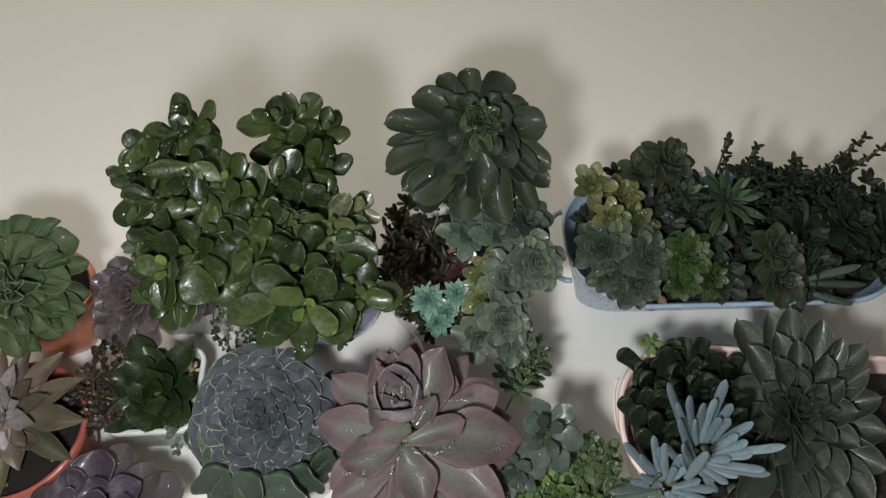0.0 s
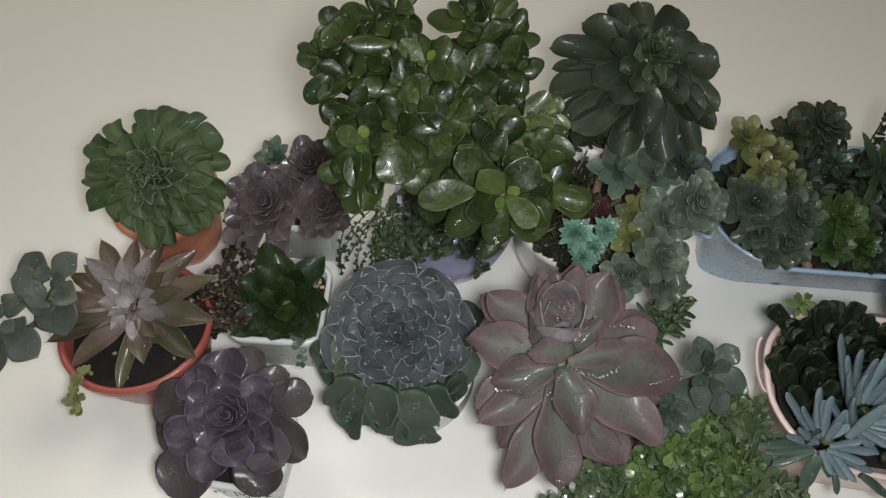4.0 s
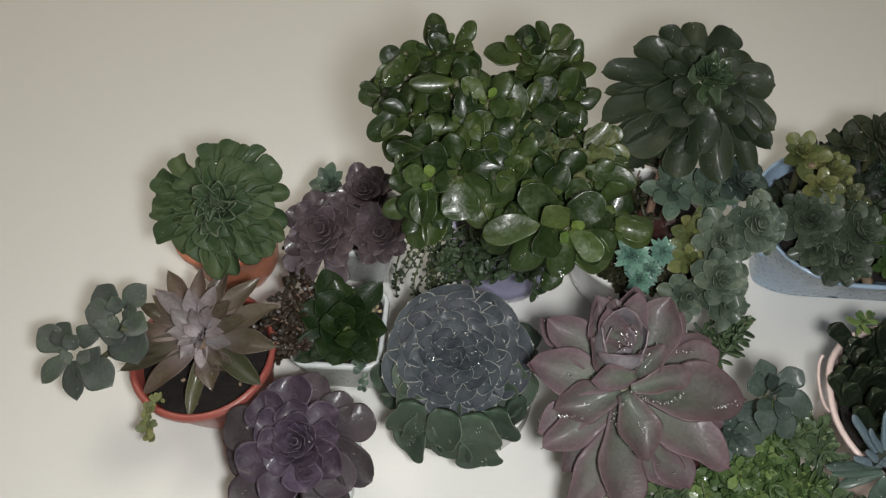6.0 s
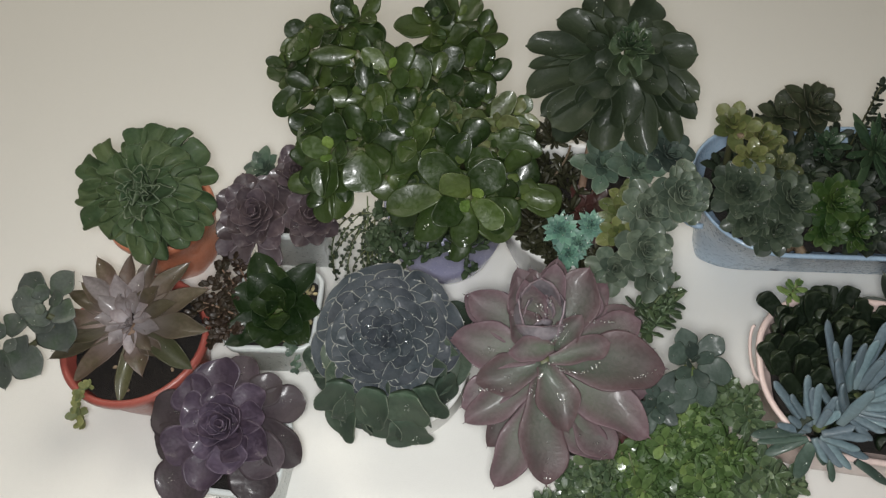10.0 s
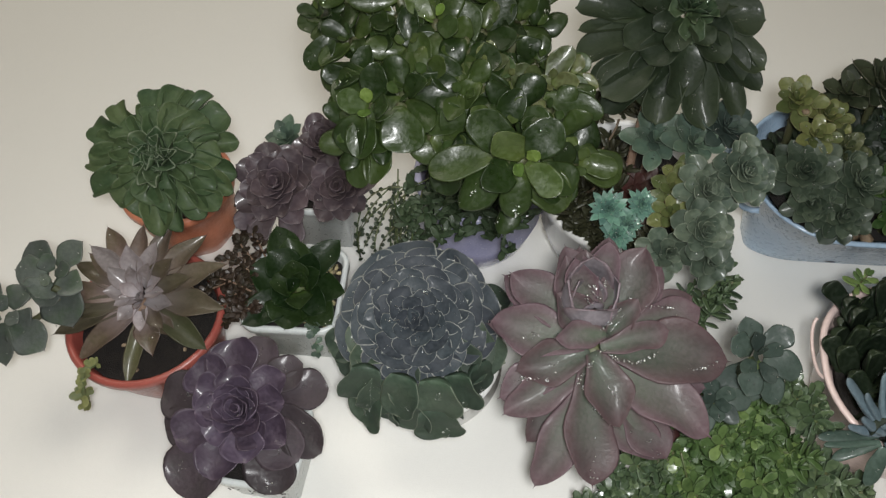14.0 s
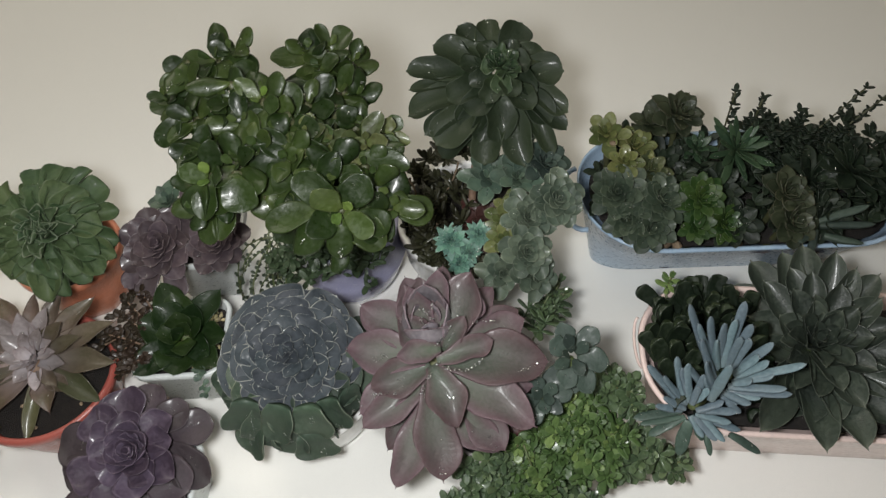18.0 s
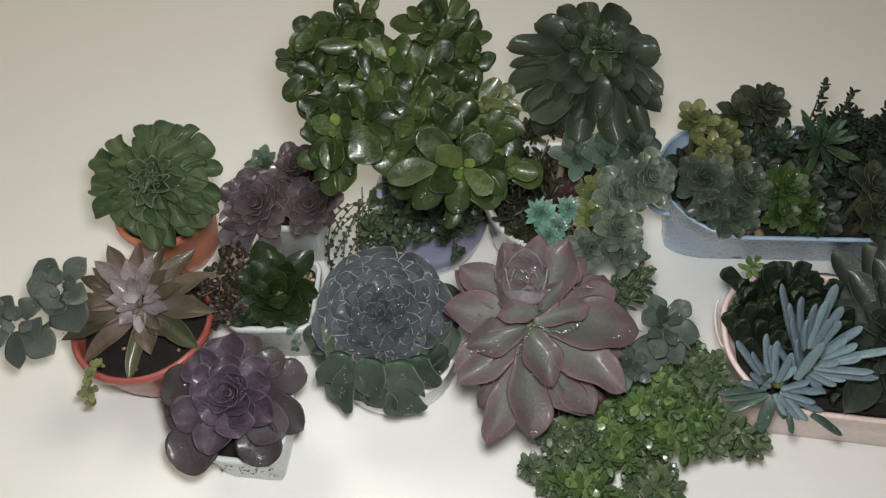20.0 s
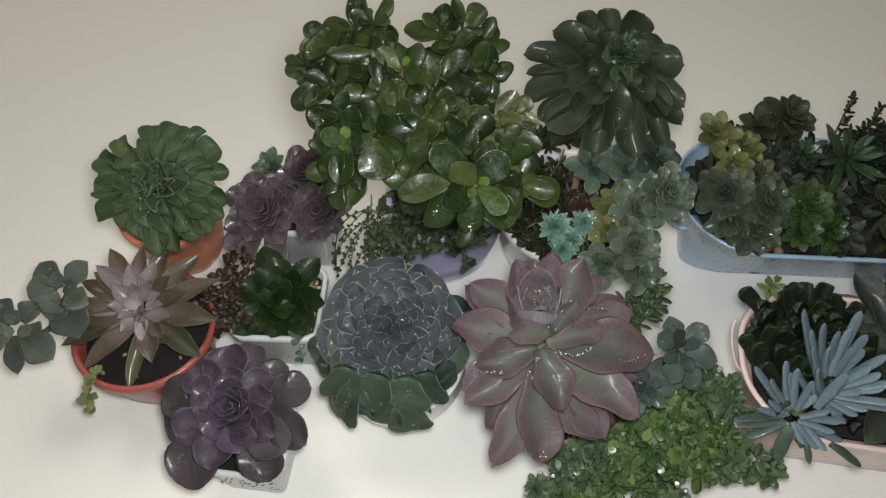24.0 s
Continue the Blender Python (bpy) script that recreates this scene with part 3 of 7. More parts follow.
def tub(owner, centre, yaw, length, width, height, taper, material, bow=0.008, shift=0.0, grip=0.022, ends=1.0):
    """Long enamelled tub with round ends, flared sides, a rolled rim and a loop handle at each end."""
    m = pose(centre[0], centre[1], 0, 0, 0, yaw)
    out = [(x, y, nx * ends, ny) for x, y, nx, ny in rounded_box_outline(length / 2, width / 2, width / 2 - 0.006, 12)]
    h = height
    levels = [(taper + 0.002, 0.0), (taper, 0.002), (taper * 0.93, h * 0.12), (taper * 0.5, h * 0.55), (0.004, h * 0.955), (0.0015, h * 0.965), (0.0, h * 0.98), (0.0008, h * 0.995), (0.0025, h),
              (0.0042, h * 0.992), (0.005, h * 0.97), (taper * 0.45 + 0.004, h * 0.62)]
    verts, faces = ring_loft(out, levels)
    part("tub_body", mesh_of("tub_body", verts, faces, material), owner, m)
    soil_out = rounded_box_outline(length / 2 - 0.012, width / 2 - 0.012, width / 2 - 0.018, 8)
    sv, sf = ring_loft(soil_out, [(taper * 0.35, h * 0.65), (0, h * 0.90)])
    part("soil", mesh_of("soil", sv, sf, M_SOIL), owner, m)
    if bow:
        for sign in (-1, 1):
            pts = [(sign * (length / 2 - 0.003 + bow * math.sin(a)), shift - grip * math.cos(a), h * (0.94 - 0.06 * math.sin(a))) for a in (math.pi * i / 12 for i in range(13))]
            hv, hf = tube(pts, 0.0012 if bow < 0.01 else 0.0024, 8)
            part("handle", mesh_of("handle", hv, hf, material), owner, m)
    return m


# ---- leaf kinds ----
F_POINT = dict(widest=0.60, neck=0.45, e=1.7, f=1.25, thick=0.17, cup=0.14, tip=0.05)
F_ROUND = dict(widest=0.60, neck=0.22, e=2.0, f=2.0, thick=0.18, cup=0.05, tip=0.0)
F_FINGER = dict(widest=0.55, neck=0.7, e=2.4, f=2.0, thick=0.85, cup=0.0, tip=0.02)

# ---- frilly green rosette in the orange pot ----
P = thing("potted_rosette", (-0.345, 0.322, 0), "frilly bright green succulent rosette in an orange plastic pot", "potted plant")
round_pot(P, (-0.345, 0.322), 0.046, 0.030, 0.07, M_ORANGE, wobble=lambda a, z: 1 + 0.02 * math.cos(8 * a) * (1 - z / 0.09))
stem(P, bend((-0.343, 0.320, 0.05), (-0.313, 0.284, 0.136), (0, 0.006, 0.004)), [0.008, 0.008, 0.007, 0.007, 0.006, 0.006, 0.005])
K_AEON = leaf_mesh("leaf", L_AEON, widest=0.80, neck=0.42, e=2.6, f=2.0, thick=0.09, cup=0.18, fold=0.34, curl=-0.10, tip=-0.01, wave=0.16, wild=0.20, stations=13, ring=14)
K_AEONIN = leaf_mesh("leaf", L_AEONIN, widest=0.78, neck=0.5, e=3.4, f=2.4, thick=0.12, cup=0.5, fold=0.3, curl=-0.1, tip=0.0, wave=0.22, wild=0.22, stations=11, ring=12)
HEAD, FACING = Vector((-0.3140, 0.2825, 0.142)), (0.10, -0.46, 0.88)
AEON_CORE = rosette(P, HEAD + Vector((0.0, -0.003, 0.006)), FACING, 0.027, 24, K_AEONIN, width=0.50, el_in=74, el_out=38, dome=0.2, small=0.36, power=0.7, jitter=16, seed=3, drops=0.3, wide_in=1.1, twist=0.5)


def frill_leaf(base, tip, width):
    """A folded spoon leaf that rolls its rim, facing the way the head faces."""
    blade(AEON_CORE, base, tip, width, K_AEON, FACING, 0.0, 0.22, P, 1)


frill_leaf((-0.324, 0.294, 0.140), (-0.333, 0.333, 0.161), 0.0179)
frill_leaf((-0.322, 0.295, 0.140), (-0.318, 0.337, 0.162), 0.0156)
frill_leaf((-0.321, 0.295, 0.140), (-0.307, 0.335, 0.160), 0.0133)
frill_leaf((-0.319, 0.295, 0.140), (-0.293, 0.335, 0.158), 0.0143)
frill_leaf((-0.318, 0.293, 0.139), (-0.278, 0.322, 0.149), 0.0239)
frill_leaf((-0.317, 0.291, 0.138), (-0.270, 0.307, 0.141), 0.0140)
frill_leaf((-0.317, 0.289, 0.137), (-0.269, 0.288, 0.131), 0.0213)
frill_leaf((-0.317, 0.287, 0.136), (-0.270, 0.274, 0.123), 0.0191)
frill_leaf((-0.318, 0.286, 0.135), (-0.278, 0.261, 0.118), 0.0170)
frill_leaf((-0.319, 0.285, 0.135), (-0.287, 0.256, 0.116), 0.0181)
frill_leaf((-0.320, 0.284, 0.134), (-0.301, 0.246, 0.112), 0.0192)
frill_leaf((-0.322, 0.283, 0.134), (-0.316, 0.240, 0.111), 0.0226)
frill_leaf((-0.324, 0.284, 0.135), (-0.333, 0.250, 0.118), 0.0185)
frill_leaf((-0.326, 0.285, 0.136), (-0.348, 0.255, 0.123), 0.0176)
frill_leaf((-0.328, 0.286, 0.136), (-0.366, 0.259, 0.127), 0.0211)
frill_leaf((-0.329, 0.288, 0.138), (-0.373, 0.280, 0.139), 0.0213)
frill_leaf((-0.329, 0.289, 0.138), (-0.371, 0.292, 0.144), 0.0203)
frill_leaf((-0.329, 0.291, 0.139), (-0.374, 0.303, 0.151), 0.0181)
frill_leaf((-0.328, 0.293, 0.140), (-0.362, 0.318, 0.157), 0.0192)
frill_leaf((-0.325, 0.293, 0.140), (-0.339, 0.322, 0.157), 0.0134)
frill_leaf((-0.321, 0.289, 0.144), (-0.325, 0.316, 0.161), 0.0187)
frill_leaf((-0.319, 0.290, 0.143), (-0.309, 0.319, 0.161), 0.0185)
frill_leaf((-0.318, 0.289, 0.143), (-0.294, 0.316, 0.157), 0.0194)
frill_leaf((-0.316, 0.288, 0.142), (-0.281, 0.304, 0.149), 0.0182)
frill_leaf((-0.316, 0.286, 0.141), (-0.277, 0.288, 0.141), 0.0201)
frill_leaf((-0.316, 0.284, 0.140), (-0.279, 0.271, 0.132), 0.0200)
frill_leaf((-0.317, 0.283, 0.139), (-0.290, 0.259, 0.127), 0.0211)
frill_leaf((-0.319, 0.282, 0.139), (-0.306, 0.252, 0.125), 0.0212)
frill_leaf((-0.321, 0.282, 0.140), (-0.323, 0.254, 0.128), 0.0203)
frill_leaf((-0.323, 0.283, 0.140), (-0.339, 0.261, 0.133), 0.0206)
frill_leaf((-0.325, 0.284, 0.141), (-0.352, 0.272, 0.141), 0.0208)
frill_leaf((-0.325, 0.286, 0.142), (-0.353, 0.286, 0.149), 0.0187)
frill_leaf((-0.324, 0.288, 0.143), (-0.350, 0.302, 0.156), 0.0188)
frill_leaf((-0.323, 0.289, 0.143), (-0.339, 0.310, 0.159), 0.0165)
frill_leaf((-0.319, 0.285, 0.146), (-0.319, 0.298, 0.158), 0.0162)
frill_leaf((-0.317, 0.285, 0.145), (-0.303, 0.298, 0.155), 0.0149)
frill_leaf((-0.316, 0.284, 0.145), (-0.293, 0.287, 0.149), 0.0159)
frill_leaf((-0.316, 0.282, 0.144), (-0.293, 0.274, 0.142), 0.0168)
frill_leaf((-0.317, 0.281, 0.143), (-0.304, 0.264, 0.138), 0.0169)
frill_leaf((-0.319, 0.281, 0.144), (-0.320, 0.263, 0.139), 0.0159)
frill_leaf((-0.321, 0.282, 0.144), (-0.334, 0.271, 0.145), 0.0161)
frill_leaf((-0.321, 0.283, 0.145), (-0.337, 0.283, 0.152), 0.0151)
frill_leaf((-0.321, 0.285, 0.146), (-0.331, 0.294, 0.157), 0.0141)

# ---- purple cluster in the white square pot ----
P = thing("potted_rosettes", (-0.232, 0.338, 0), "cluster of dusky purple rosettes in a white square plastic pot", "potted plant", "white square pots")
square_pot(P, (-0.231, 0.339), 1)
K_PURPLE = leaf_mesh("leaf", L_PURPLE, widest=0.62, neck=0.45, e=2.3, f=2.0, thick=0.2, cup=0.24, tip=0.03)
K_SMALLGREY = leaf_mesh("leaf", L_GREYGREEN, **F_POINT)
rosette(P, (-0.247, 0.300, 0.100), (0.05, -0.42, 0.90), 0.034, 34, K_PURPLE, width=0.70, el_in=80, el_out=10, dome=0.25, small=0.28, power=0.7, seed=5, drops=0.3, wide_in=1.15)
rosette(P, (-0.218, 0.336, 0.108), (0.05, -0.35, 0.92), 0.026, 30, K_PURPLE, width=0.68, el_in=80, el_out=12, dome=0.25, seed=6, drops=0.2, wide_in=1.15)
rosette(P, (-0.202, 0.300, 0.100), (0.18, -0.40, 0.88), 0.028, 30, K_PURPLE, width=0.70, el_in=80, el_out=8, dome=0.25, seed=7, drops=0.3, wide_in=1.15)
rosette(P, (-0.253, 0.350, 0.098), (-0.2, -0.25, 0.95), 0.019, 20, K_SMALLGREY, width=0.55, el_in=75, el_out=8, seed=8, drops=0.2)
for a, b in (((-0.240, 0.328, 0.05), (-0.247, 0.302, 0.095)), ((-0.225, 0.34, 0.05), (-0.218, 0.337, 0.102)), ((-0.215, 0.33, 0.05), (-0.202, 0.302, 0.095)), ((-0.245, 0.345, 0.05), (-0.253, 0.351, 0.094))):
    stem(P, bend(a, b, (0, 0.004, 0)), 0.004)
K_BIGPURPLE = leaf_mesh("leaf", L_PURPLE, widest=0.66, neck=0.5, e=2.2, f=1.8, thick=0.25, cup=0.12, tip=0.04)
for base, tip, w in (((-0.240, 0.290, 0.090), (-0.229, 0.262, 0.078), 0.022), ((-0.252, 0.289, 0.090), (-0.261, 0.262, 0.080), 0.020), ((-0.26, 0.292, 0.09), (-0.276, 0.270, 0.085), 0.017)):
    part("leaf", K_BIGPURPLE, P, leaf_pose(base, tip, (0, -0.5, 0.85), w))

# ---- jade plant in the lilac pot ----
P = thing("jade_plant", (-0.100, 0.335, 0), "glossy green jade plant with lime tips in a lilac glazed pot", "potted plant")
round_pot(P, (-0.100, 0.338), 0.050, 0.036, 0.090, M_LILAC, belly=0.053, lip=0.004)
K_JADE = [leaf_mesh("leaf", L_JADE, widest=w, neck=0.22, e=2.0, f=f, thick=0.2, cup=c, curl=u, tip=0.0) for w, f, c, u in ((0.58, 1.9, 0.16, 0.08), (0.62, 2.0, 0.26, -0.18), (0.56, 1.8, -0.14, -0.12))]
K_LIME = leaf_mesh("leaf", L_LIME, widest=0.62, neck=0.25, e=2.0, f=2.0, thick=0.2, cup=0.14, curl=0.1, tip=0.0)
K_YOUNG = leaf_mesh("leaf", L_YOUNG, widest=0.58, neck=0.3, e=2.0, f=1.6, thick=0.2, cup=0.2, curl=0.1, tip=0.02)
K_PALE = leaf_mesh("leaf", L_JADELIGHT, widest=0.58, neck=0.25, e=2.0, f=1.8, thick=0.16, cup=0.16, curl=0.1, tip=0.0)
TRUNK = Vector((-0.100, 0.330, 0.075))
FORK = Vector((-0.103, 0.300, 0.150))
stem(P, bend(TRUNK, FORK, (0.004, 0.004, 0)), [0.011, 0.010, 0.010, 0.009, 0.009, 0.008, 0.008], name="trunk")
M_JADESTEM = plain_material("jade_bark", (0.05, 0.05, 0.022), (0.042, 0.05, 0.022), 0.5, 150.0, bump=0.4)
TIPS = itertools.count(40)


def jade_tip(tip, size, young):
    """A twig from the fork that ends in crossed pairs of leaves: 1 lime, 2 pale, 3 olive at the tip."""
    rnd = random.Random(next(TIPS))
    end = Vector(tip) + Vector((0, 0, -0.008))
    way = (Vector(tip) - Vector((-0.103, 0.285, 0.185))).normalized() * 0.8 + Vector((0, -0.60, 0.65))
    a, s, t = frame_of(way)
    twig = stem(P, bend(FORK, end, (end - FORK).cross(Vector((0, 0, 1))) * 0.08 + Vector((0, 0, 0.006))), [0.006, 0.006, 0.005, 0.005, 0.004, 0.003, 0.0025], name="branch", material=M_JADESTEM)
    turn = rnd.uniform(0, 180)
    for i in range(4):
        f = (i + 0.55) / 4
        length = size * (0.42 + 0.95 * f ** 0.8) * (0.62 if i == 0 else 1.0)
        el = radians(58 - 54 * f ** 0.8)
        for side in (0, 180):
            az = radians(turn + 86 * i + side + rnd.uniform(-16, 16))
            out = s * math.cos(az) + t * math.sin(az)
            e2 = el + radians(rnd.uniform(-10, 12))
            base = end + a * (0.008 - 0.016 * f) + out * 0.0015
            m = leaf_pose(base, base + (out * math.cos(e2) + a * math.sin(e2)) * length * rnd.uniform(0.9, 1.1), a * math.cos(e2) - out * math.sin(e2) + a.cross(out) * rnd.uniform(-0.25, 0.25), length * rnd.uniform(0.62, 0.78))
            me = K_JADE[rnd.randrange(3)]
            if young == 1 and f < 0.2:
                me = K_LIME
            elif young == 1 and f < 0.45:
                me = K_PALE
            elif young == 3:
                me = K_YOUNG if f < 0.7 else K_PALE
            elif f < 0.3:
                me = K_PALE
            part("leaf", me, twig, m)
            if rnd.random() < 0.15:
                wet(P, m, rnd, 3)
    # older leaves further down the twig
    for i in range(1):
        az, el = rnd.uniform(0, 6.28), radians(rnd.uniform(-15, 30))
        base = FORK.lerp(end, rnd.uniform(0.70, 0.92))
        out = (s * math.cos(az) + t * math.sin(az)) * math.cos(el) + a * math.sin(el)
        length = rnd.uniform(0.018, 0.025)
        part("leaf", K_JADE[rnd.randrange(3)], twig, leaf_pose(base, base + out * length, (rnd.uniform(-0.3, 0.3), -0.35, 0.9), length * rnd.uniform(0.6, 0.76)))


def jade_leaf(base, tip, width):
    """One broad old leaf on a branch of its own."""
    rnd = random.Random(next(TIPS))
    twig = stem(P, bend(FORK, base, (0, 0, 0.006)), [0.005, 0.005, 0.004, 0.004, 0.003, 0.0025, 0.002], name="branch", material=M_JADESTEM)
    m = leaf_pose(base, tip, (rnd.uniform(-0.3, 0.3), -0.45 + rnd.uniform(-0.25, 0.25), 0.85), width)
    part("leaf", K_JADE[rnd.randrange(3)], twig, m)
    wet(P, m, rnd, rnd.randint(1, 5))


jade_tip((-0.182, 0.284, 0.278), 0.0130, 2)
jade_tip((-0.123, 0.280, 0.284), 0.0140, 0)
jade_tip((-0.170, 0.290, 0.286), 0.0184, 0)
jade_tip((-0.153, 0.303, 0.292), 0.0202, 0)
jade_tip((-0.142, 0.304, 0.296), 0.0170, 2)
jade_tip((-0.119, 0.266, 0.292), 0.0193, 1)
jade_tip((-0.140, 0.274, 0.288), 0.0193, 0)
jade_tip((-0.163, 0.266, 0.278), 0.0175, 0)
jade_tip((-0.148, 0.261, 0.278), 0.0166, 0)
jade_tip((-0.131, 0.256, 0.285), 0.0184, 0)
jade_tip((-0.099, 0.321, 0.282), 0.0180, 0)
jade_tip((-0.086, 0.325, 0.281), 0.0184, 2)
jade_tip((-0.072, 0.322, 0.273), 0.0166, 0)
jade_tip((-0.092, 0.308, 0.276), 0.0184, 0)
jade_tip((-0.079, 0.293, 0.273), 0.0202, 2)
jade_tip((-0.070, 0.296, 0.266), 0.0175, 0)
jade_tip((-0.096, 0.278, 0.278), 0.0175, 0)
jade_tip((-0.107, 0.255, 0.282), 0.0202, 0)
jade_tip((-0.094, 0.249, 0.278), 0.0138, 3)
jade_tip((-0.082, 0.250, 0.272), 0.0138, 3)
jade_tip((-0.071, 0.246, 0.266), 0.0138, 3)
jade_tip((-0.061, 0.254, 0.267), 0.0184, 3)
jade_tip((-0.050, 0.267, 0.261), 0.0138, 3)
jade_tip((-0.067, 0.274, 0.263), 0.0147, 0)
jade_tip((-0.145, 0.220, 0.277), 0.0212, 1)
jade_tip((-0.157, 0.238, 0.272), 0.0184, 0)
jade_tip((-0.154, 0.216, 0.259), 0.0184, 0)
jade_tip((-0.141, 0.219, 0.260), 0.0184, 0)
jade_tip((-0.131, 0.228, 0.278), 0.0202, 0)
jade_tip((-0.121, 0.240, 0.278), 0.0193, 0)
jade_tip((-0.102, 0.235, 0.275), 0.0202, 0)
jade_tip((-0.087, 0.219, 0.267), 0.0202, 1)
jade_tip((-0.104, 0.219, 0.258), 0.0212, 0)
jade_tip((-0.071, 0.203, 0.265), 0.0248, 1)
jade_tip((-0.054, 0.225, 0.259), 0.0202, 0)
jade_tip((-0.045, 0.216, 0.252), 0.0212, 0)
jade_tip((-0.077, 0.230, 0.269), 0.0212, 0)
jade_tip((-0.059, 0.238, 0.264), 0.0184, 0)
jade_tip((-0.117, 0.233, 0.258), 0.0175, 0)
jade_leaf((-0.083, 0.205, 0.258), (-0.116, 0.202, 0.248), 0.0181)
jade_leaf((-0.079, 0.200, 0.258), (-0.102, 0.187, 0.241), 0.0192)
jade_leaf((-0.072, 0.197, 0.257), (-0.073, 0.182, 0.239), 0.0171)
jade_leaf((-0.071, 0.197, 0.233), (-0.081, 0.185, 0.223), 0.0130)
jade_leaf((-0.066, 0.199, 0.257), (-0.046, 0.198, 0.244), 0.0193)
jade_leaf((-0.068, 0.199, 0.253), (-0.053, 0.195, 0.239), 0.0147)
jade_leaf((-0.063, 0.241, 0.263), (-0.033, 0.236, 0.257), 0.0154)
jade_leaf((-0.172, 0.268, 0.273), (-0.185, 0.253, 0.260), 0.0140)
jade_leaf((-0.138, 0.273, 0.292), (-0.163, 0.267, 0.293), 0.0114)
jade_leaf((-0.132, 0.220, 0.271), (-0.128, 0.205, 0.255), 0.0241)
jade_leaf((-0.149, 0.216, 0.268), (-0.157, 0.203, 0.252), 0.0210)
jade_leaf((-0.073, 0.299, 0.272), (-0.061, 0.301, 0.267), 0.0191)
jade_leaf((-0.103, 0.253, 0.285), (-0.114, 0.246, 0.279), 0.0152)
jade_leaf((-0.122, 0.253, 0.280), (-0.131, 0.236, 0.272), 0.0180)
jade_leaf((-0.060, 0.230, 0.257), (-0.038, 0.218, 0.246), 0.0173)
jade_leaf((-0.117, 0.217, 0.254), (-0.102, 0.216, 0.246), 0.0172)
jade_leaf((-0.171, 0.300, 0.287), (-0.178, 0.277, 0.281), 0.0135)
jade_leaf((-0.078, 0.277, 0.269), (-0.069, 0.270, 0.262), 0.0147)
jade_leaf((-0.094, 0.236, 0.274), (-0.105, 0.228, 0.266), 0.0163)
jade_leaf((-0.150, 0.234, 0.278), (-0.170, 0.237, 0.267), 0.0153)
jade_leaf((-0.160, 0.223, 0.269), (-0.164, 0.219, 0.259), 0.0172)
# small trailing weed under the jade
rnd = random.Random(11)
weed, weed_leaf = Joined(), leaf_shape(stations=5, ring=6, **F_POINT)
for k in range(86):
    c = Vector((rnd.uniform(-0.147, -0.062), rnd.uniform(0.262, 0.318), rnd.uniform(0.086, 0.140)))
    if c.x < -0.14:
        c.z -= 0.01
    for i in range(9):
        az, el = rnd.uniform(0, 6.28), radians(rnd.uniform(-10, 65))
        d = Vector((math.cos(az) * math.cos(el), math.sin(az) * math.cos(el), math.sin(el)))
        b = c + Vector((rnd.uniform(-1, 1), rnd.uniform(-1, 1), rnd.uniform(-1, 1))) * 0.005
        n = rnd.uniform(0.006, 0.012)
        weed.add(weed_leaf, leaf_pose(b, b + d * n, (0.05, -0.3, 0.95), n * 0.5))
K_WEEDMAT = leaf_material("small_weed_leaf", (0.046, 0.074, 0.036), (0.070, 0.098, 0.054), (0.05, 0.085, 0.038), 0.36, 0.45, blotch=(0.022, 0.042, 0.020), coat=0.2, vary=0.0)
weed.link("undergrowth", P, K_WEEDMAT, "tangle of tiny dark green trailing leaves")
beads, bead_leaf = Joined(), leaf_shape(stations=4, ring=6, **F_ROUND)
for k in range(16):
    a = Vector((rnd.uniform(-0.160, -0.130), rnd.uniform(0.285, 0.31), rnd.uniform(0.09, 0.12)))
    b = a + Vector((rnd.uniform(-0.045, 0.0), rnd.uniform(-0.04, 0.0), 0))
    b.z = rnd.uniform(0.008, 0.07)
    pts = bend(a, b, (rnd.uniform(-0.022, 0.006), rnd.uniform(-0.016, 0.006), rnd.uniform(0.0, 0.022)), 11)
    stem(P, pts, 0.0006, M_GREENSTEM, "trailing_stem")
    for p in pts[1:]:
        for i in range(2):
            az = rnd.uniform(0, 6.28)
            d = Vector((math.cos(az), math.sin(az), rnd.uniform(-0.2, 0.6)))
            beads.add(bead_leaf, leaf_pose(p, p + d * rnd.uniform(0.0025, 0.0045), (0, -0.3, 0.9), 0.003))
beads.link("trailing_foliage", P, L_GREENBEAD)

# ---- white bowl with the tall dark rosette and its companions ----
P = thing("planted_bowl", (0.012, 0.335, 0), "white ceramic bowl crowded with rosettes and one tall dark stemmed rosette", "potted plant")
round_pot(P, (0.012, 0.338), 0.066, 0.040, 0.090, M_GLAZE, belly=0.060, lip=0.004)
K_TREE = leaf_mesh("leaf", L_TREE, stations=14, ring=14, widest=0.72, neck=0.30, e=2.5, f=1.9, thick=0.10, cup=0.22, fold=0.03, curl=-0.14, tip=0.025, wild=0.16)
K_TREEIN = leaf_mesh("leaf", L_TREEIN, widest=0.68, neck=0.34, e=2.2, f=1.8, thick=0.12, cup=0.34, tip=0.04, wave=0.1, wild=0.16)
stem(P, bend((0.012, 0.318, 0.075), (0.022, 0.374, 0.188), (-0.005, -0.010, 0)), [0.0036, 0.0032, 0.0034, 0.003, 0.0032, 0.0034, 0.005])
CROWN = stem(P, [(0.022, 0.374, 0.184), (0.028, 0.378, 0.204)], [0.004, 0.006], M_JADESTEM, "rosette")


def crown_leaf(base, tip, width, me=K_TREE):
    blade(CROWN, base, tip, width, me, (0.0, -0.42, 0.9), 2.5, 0.22, P, 3)


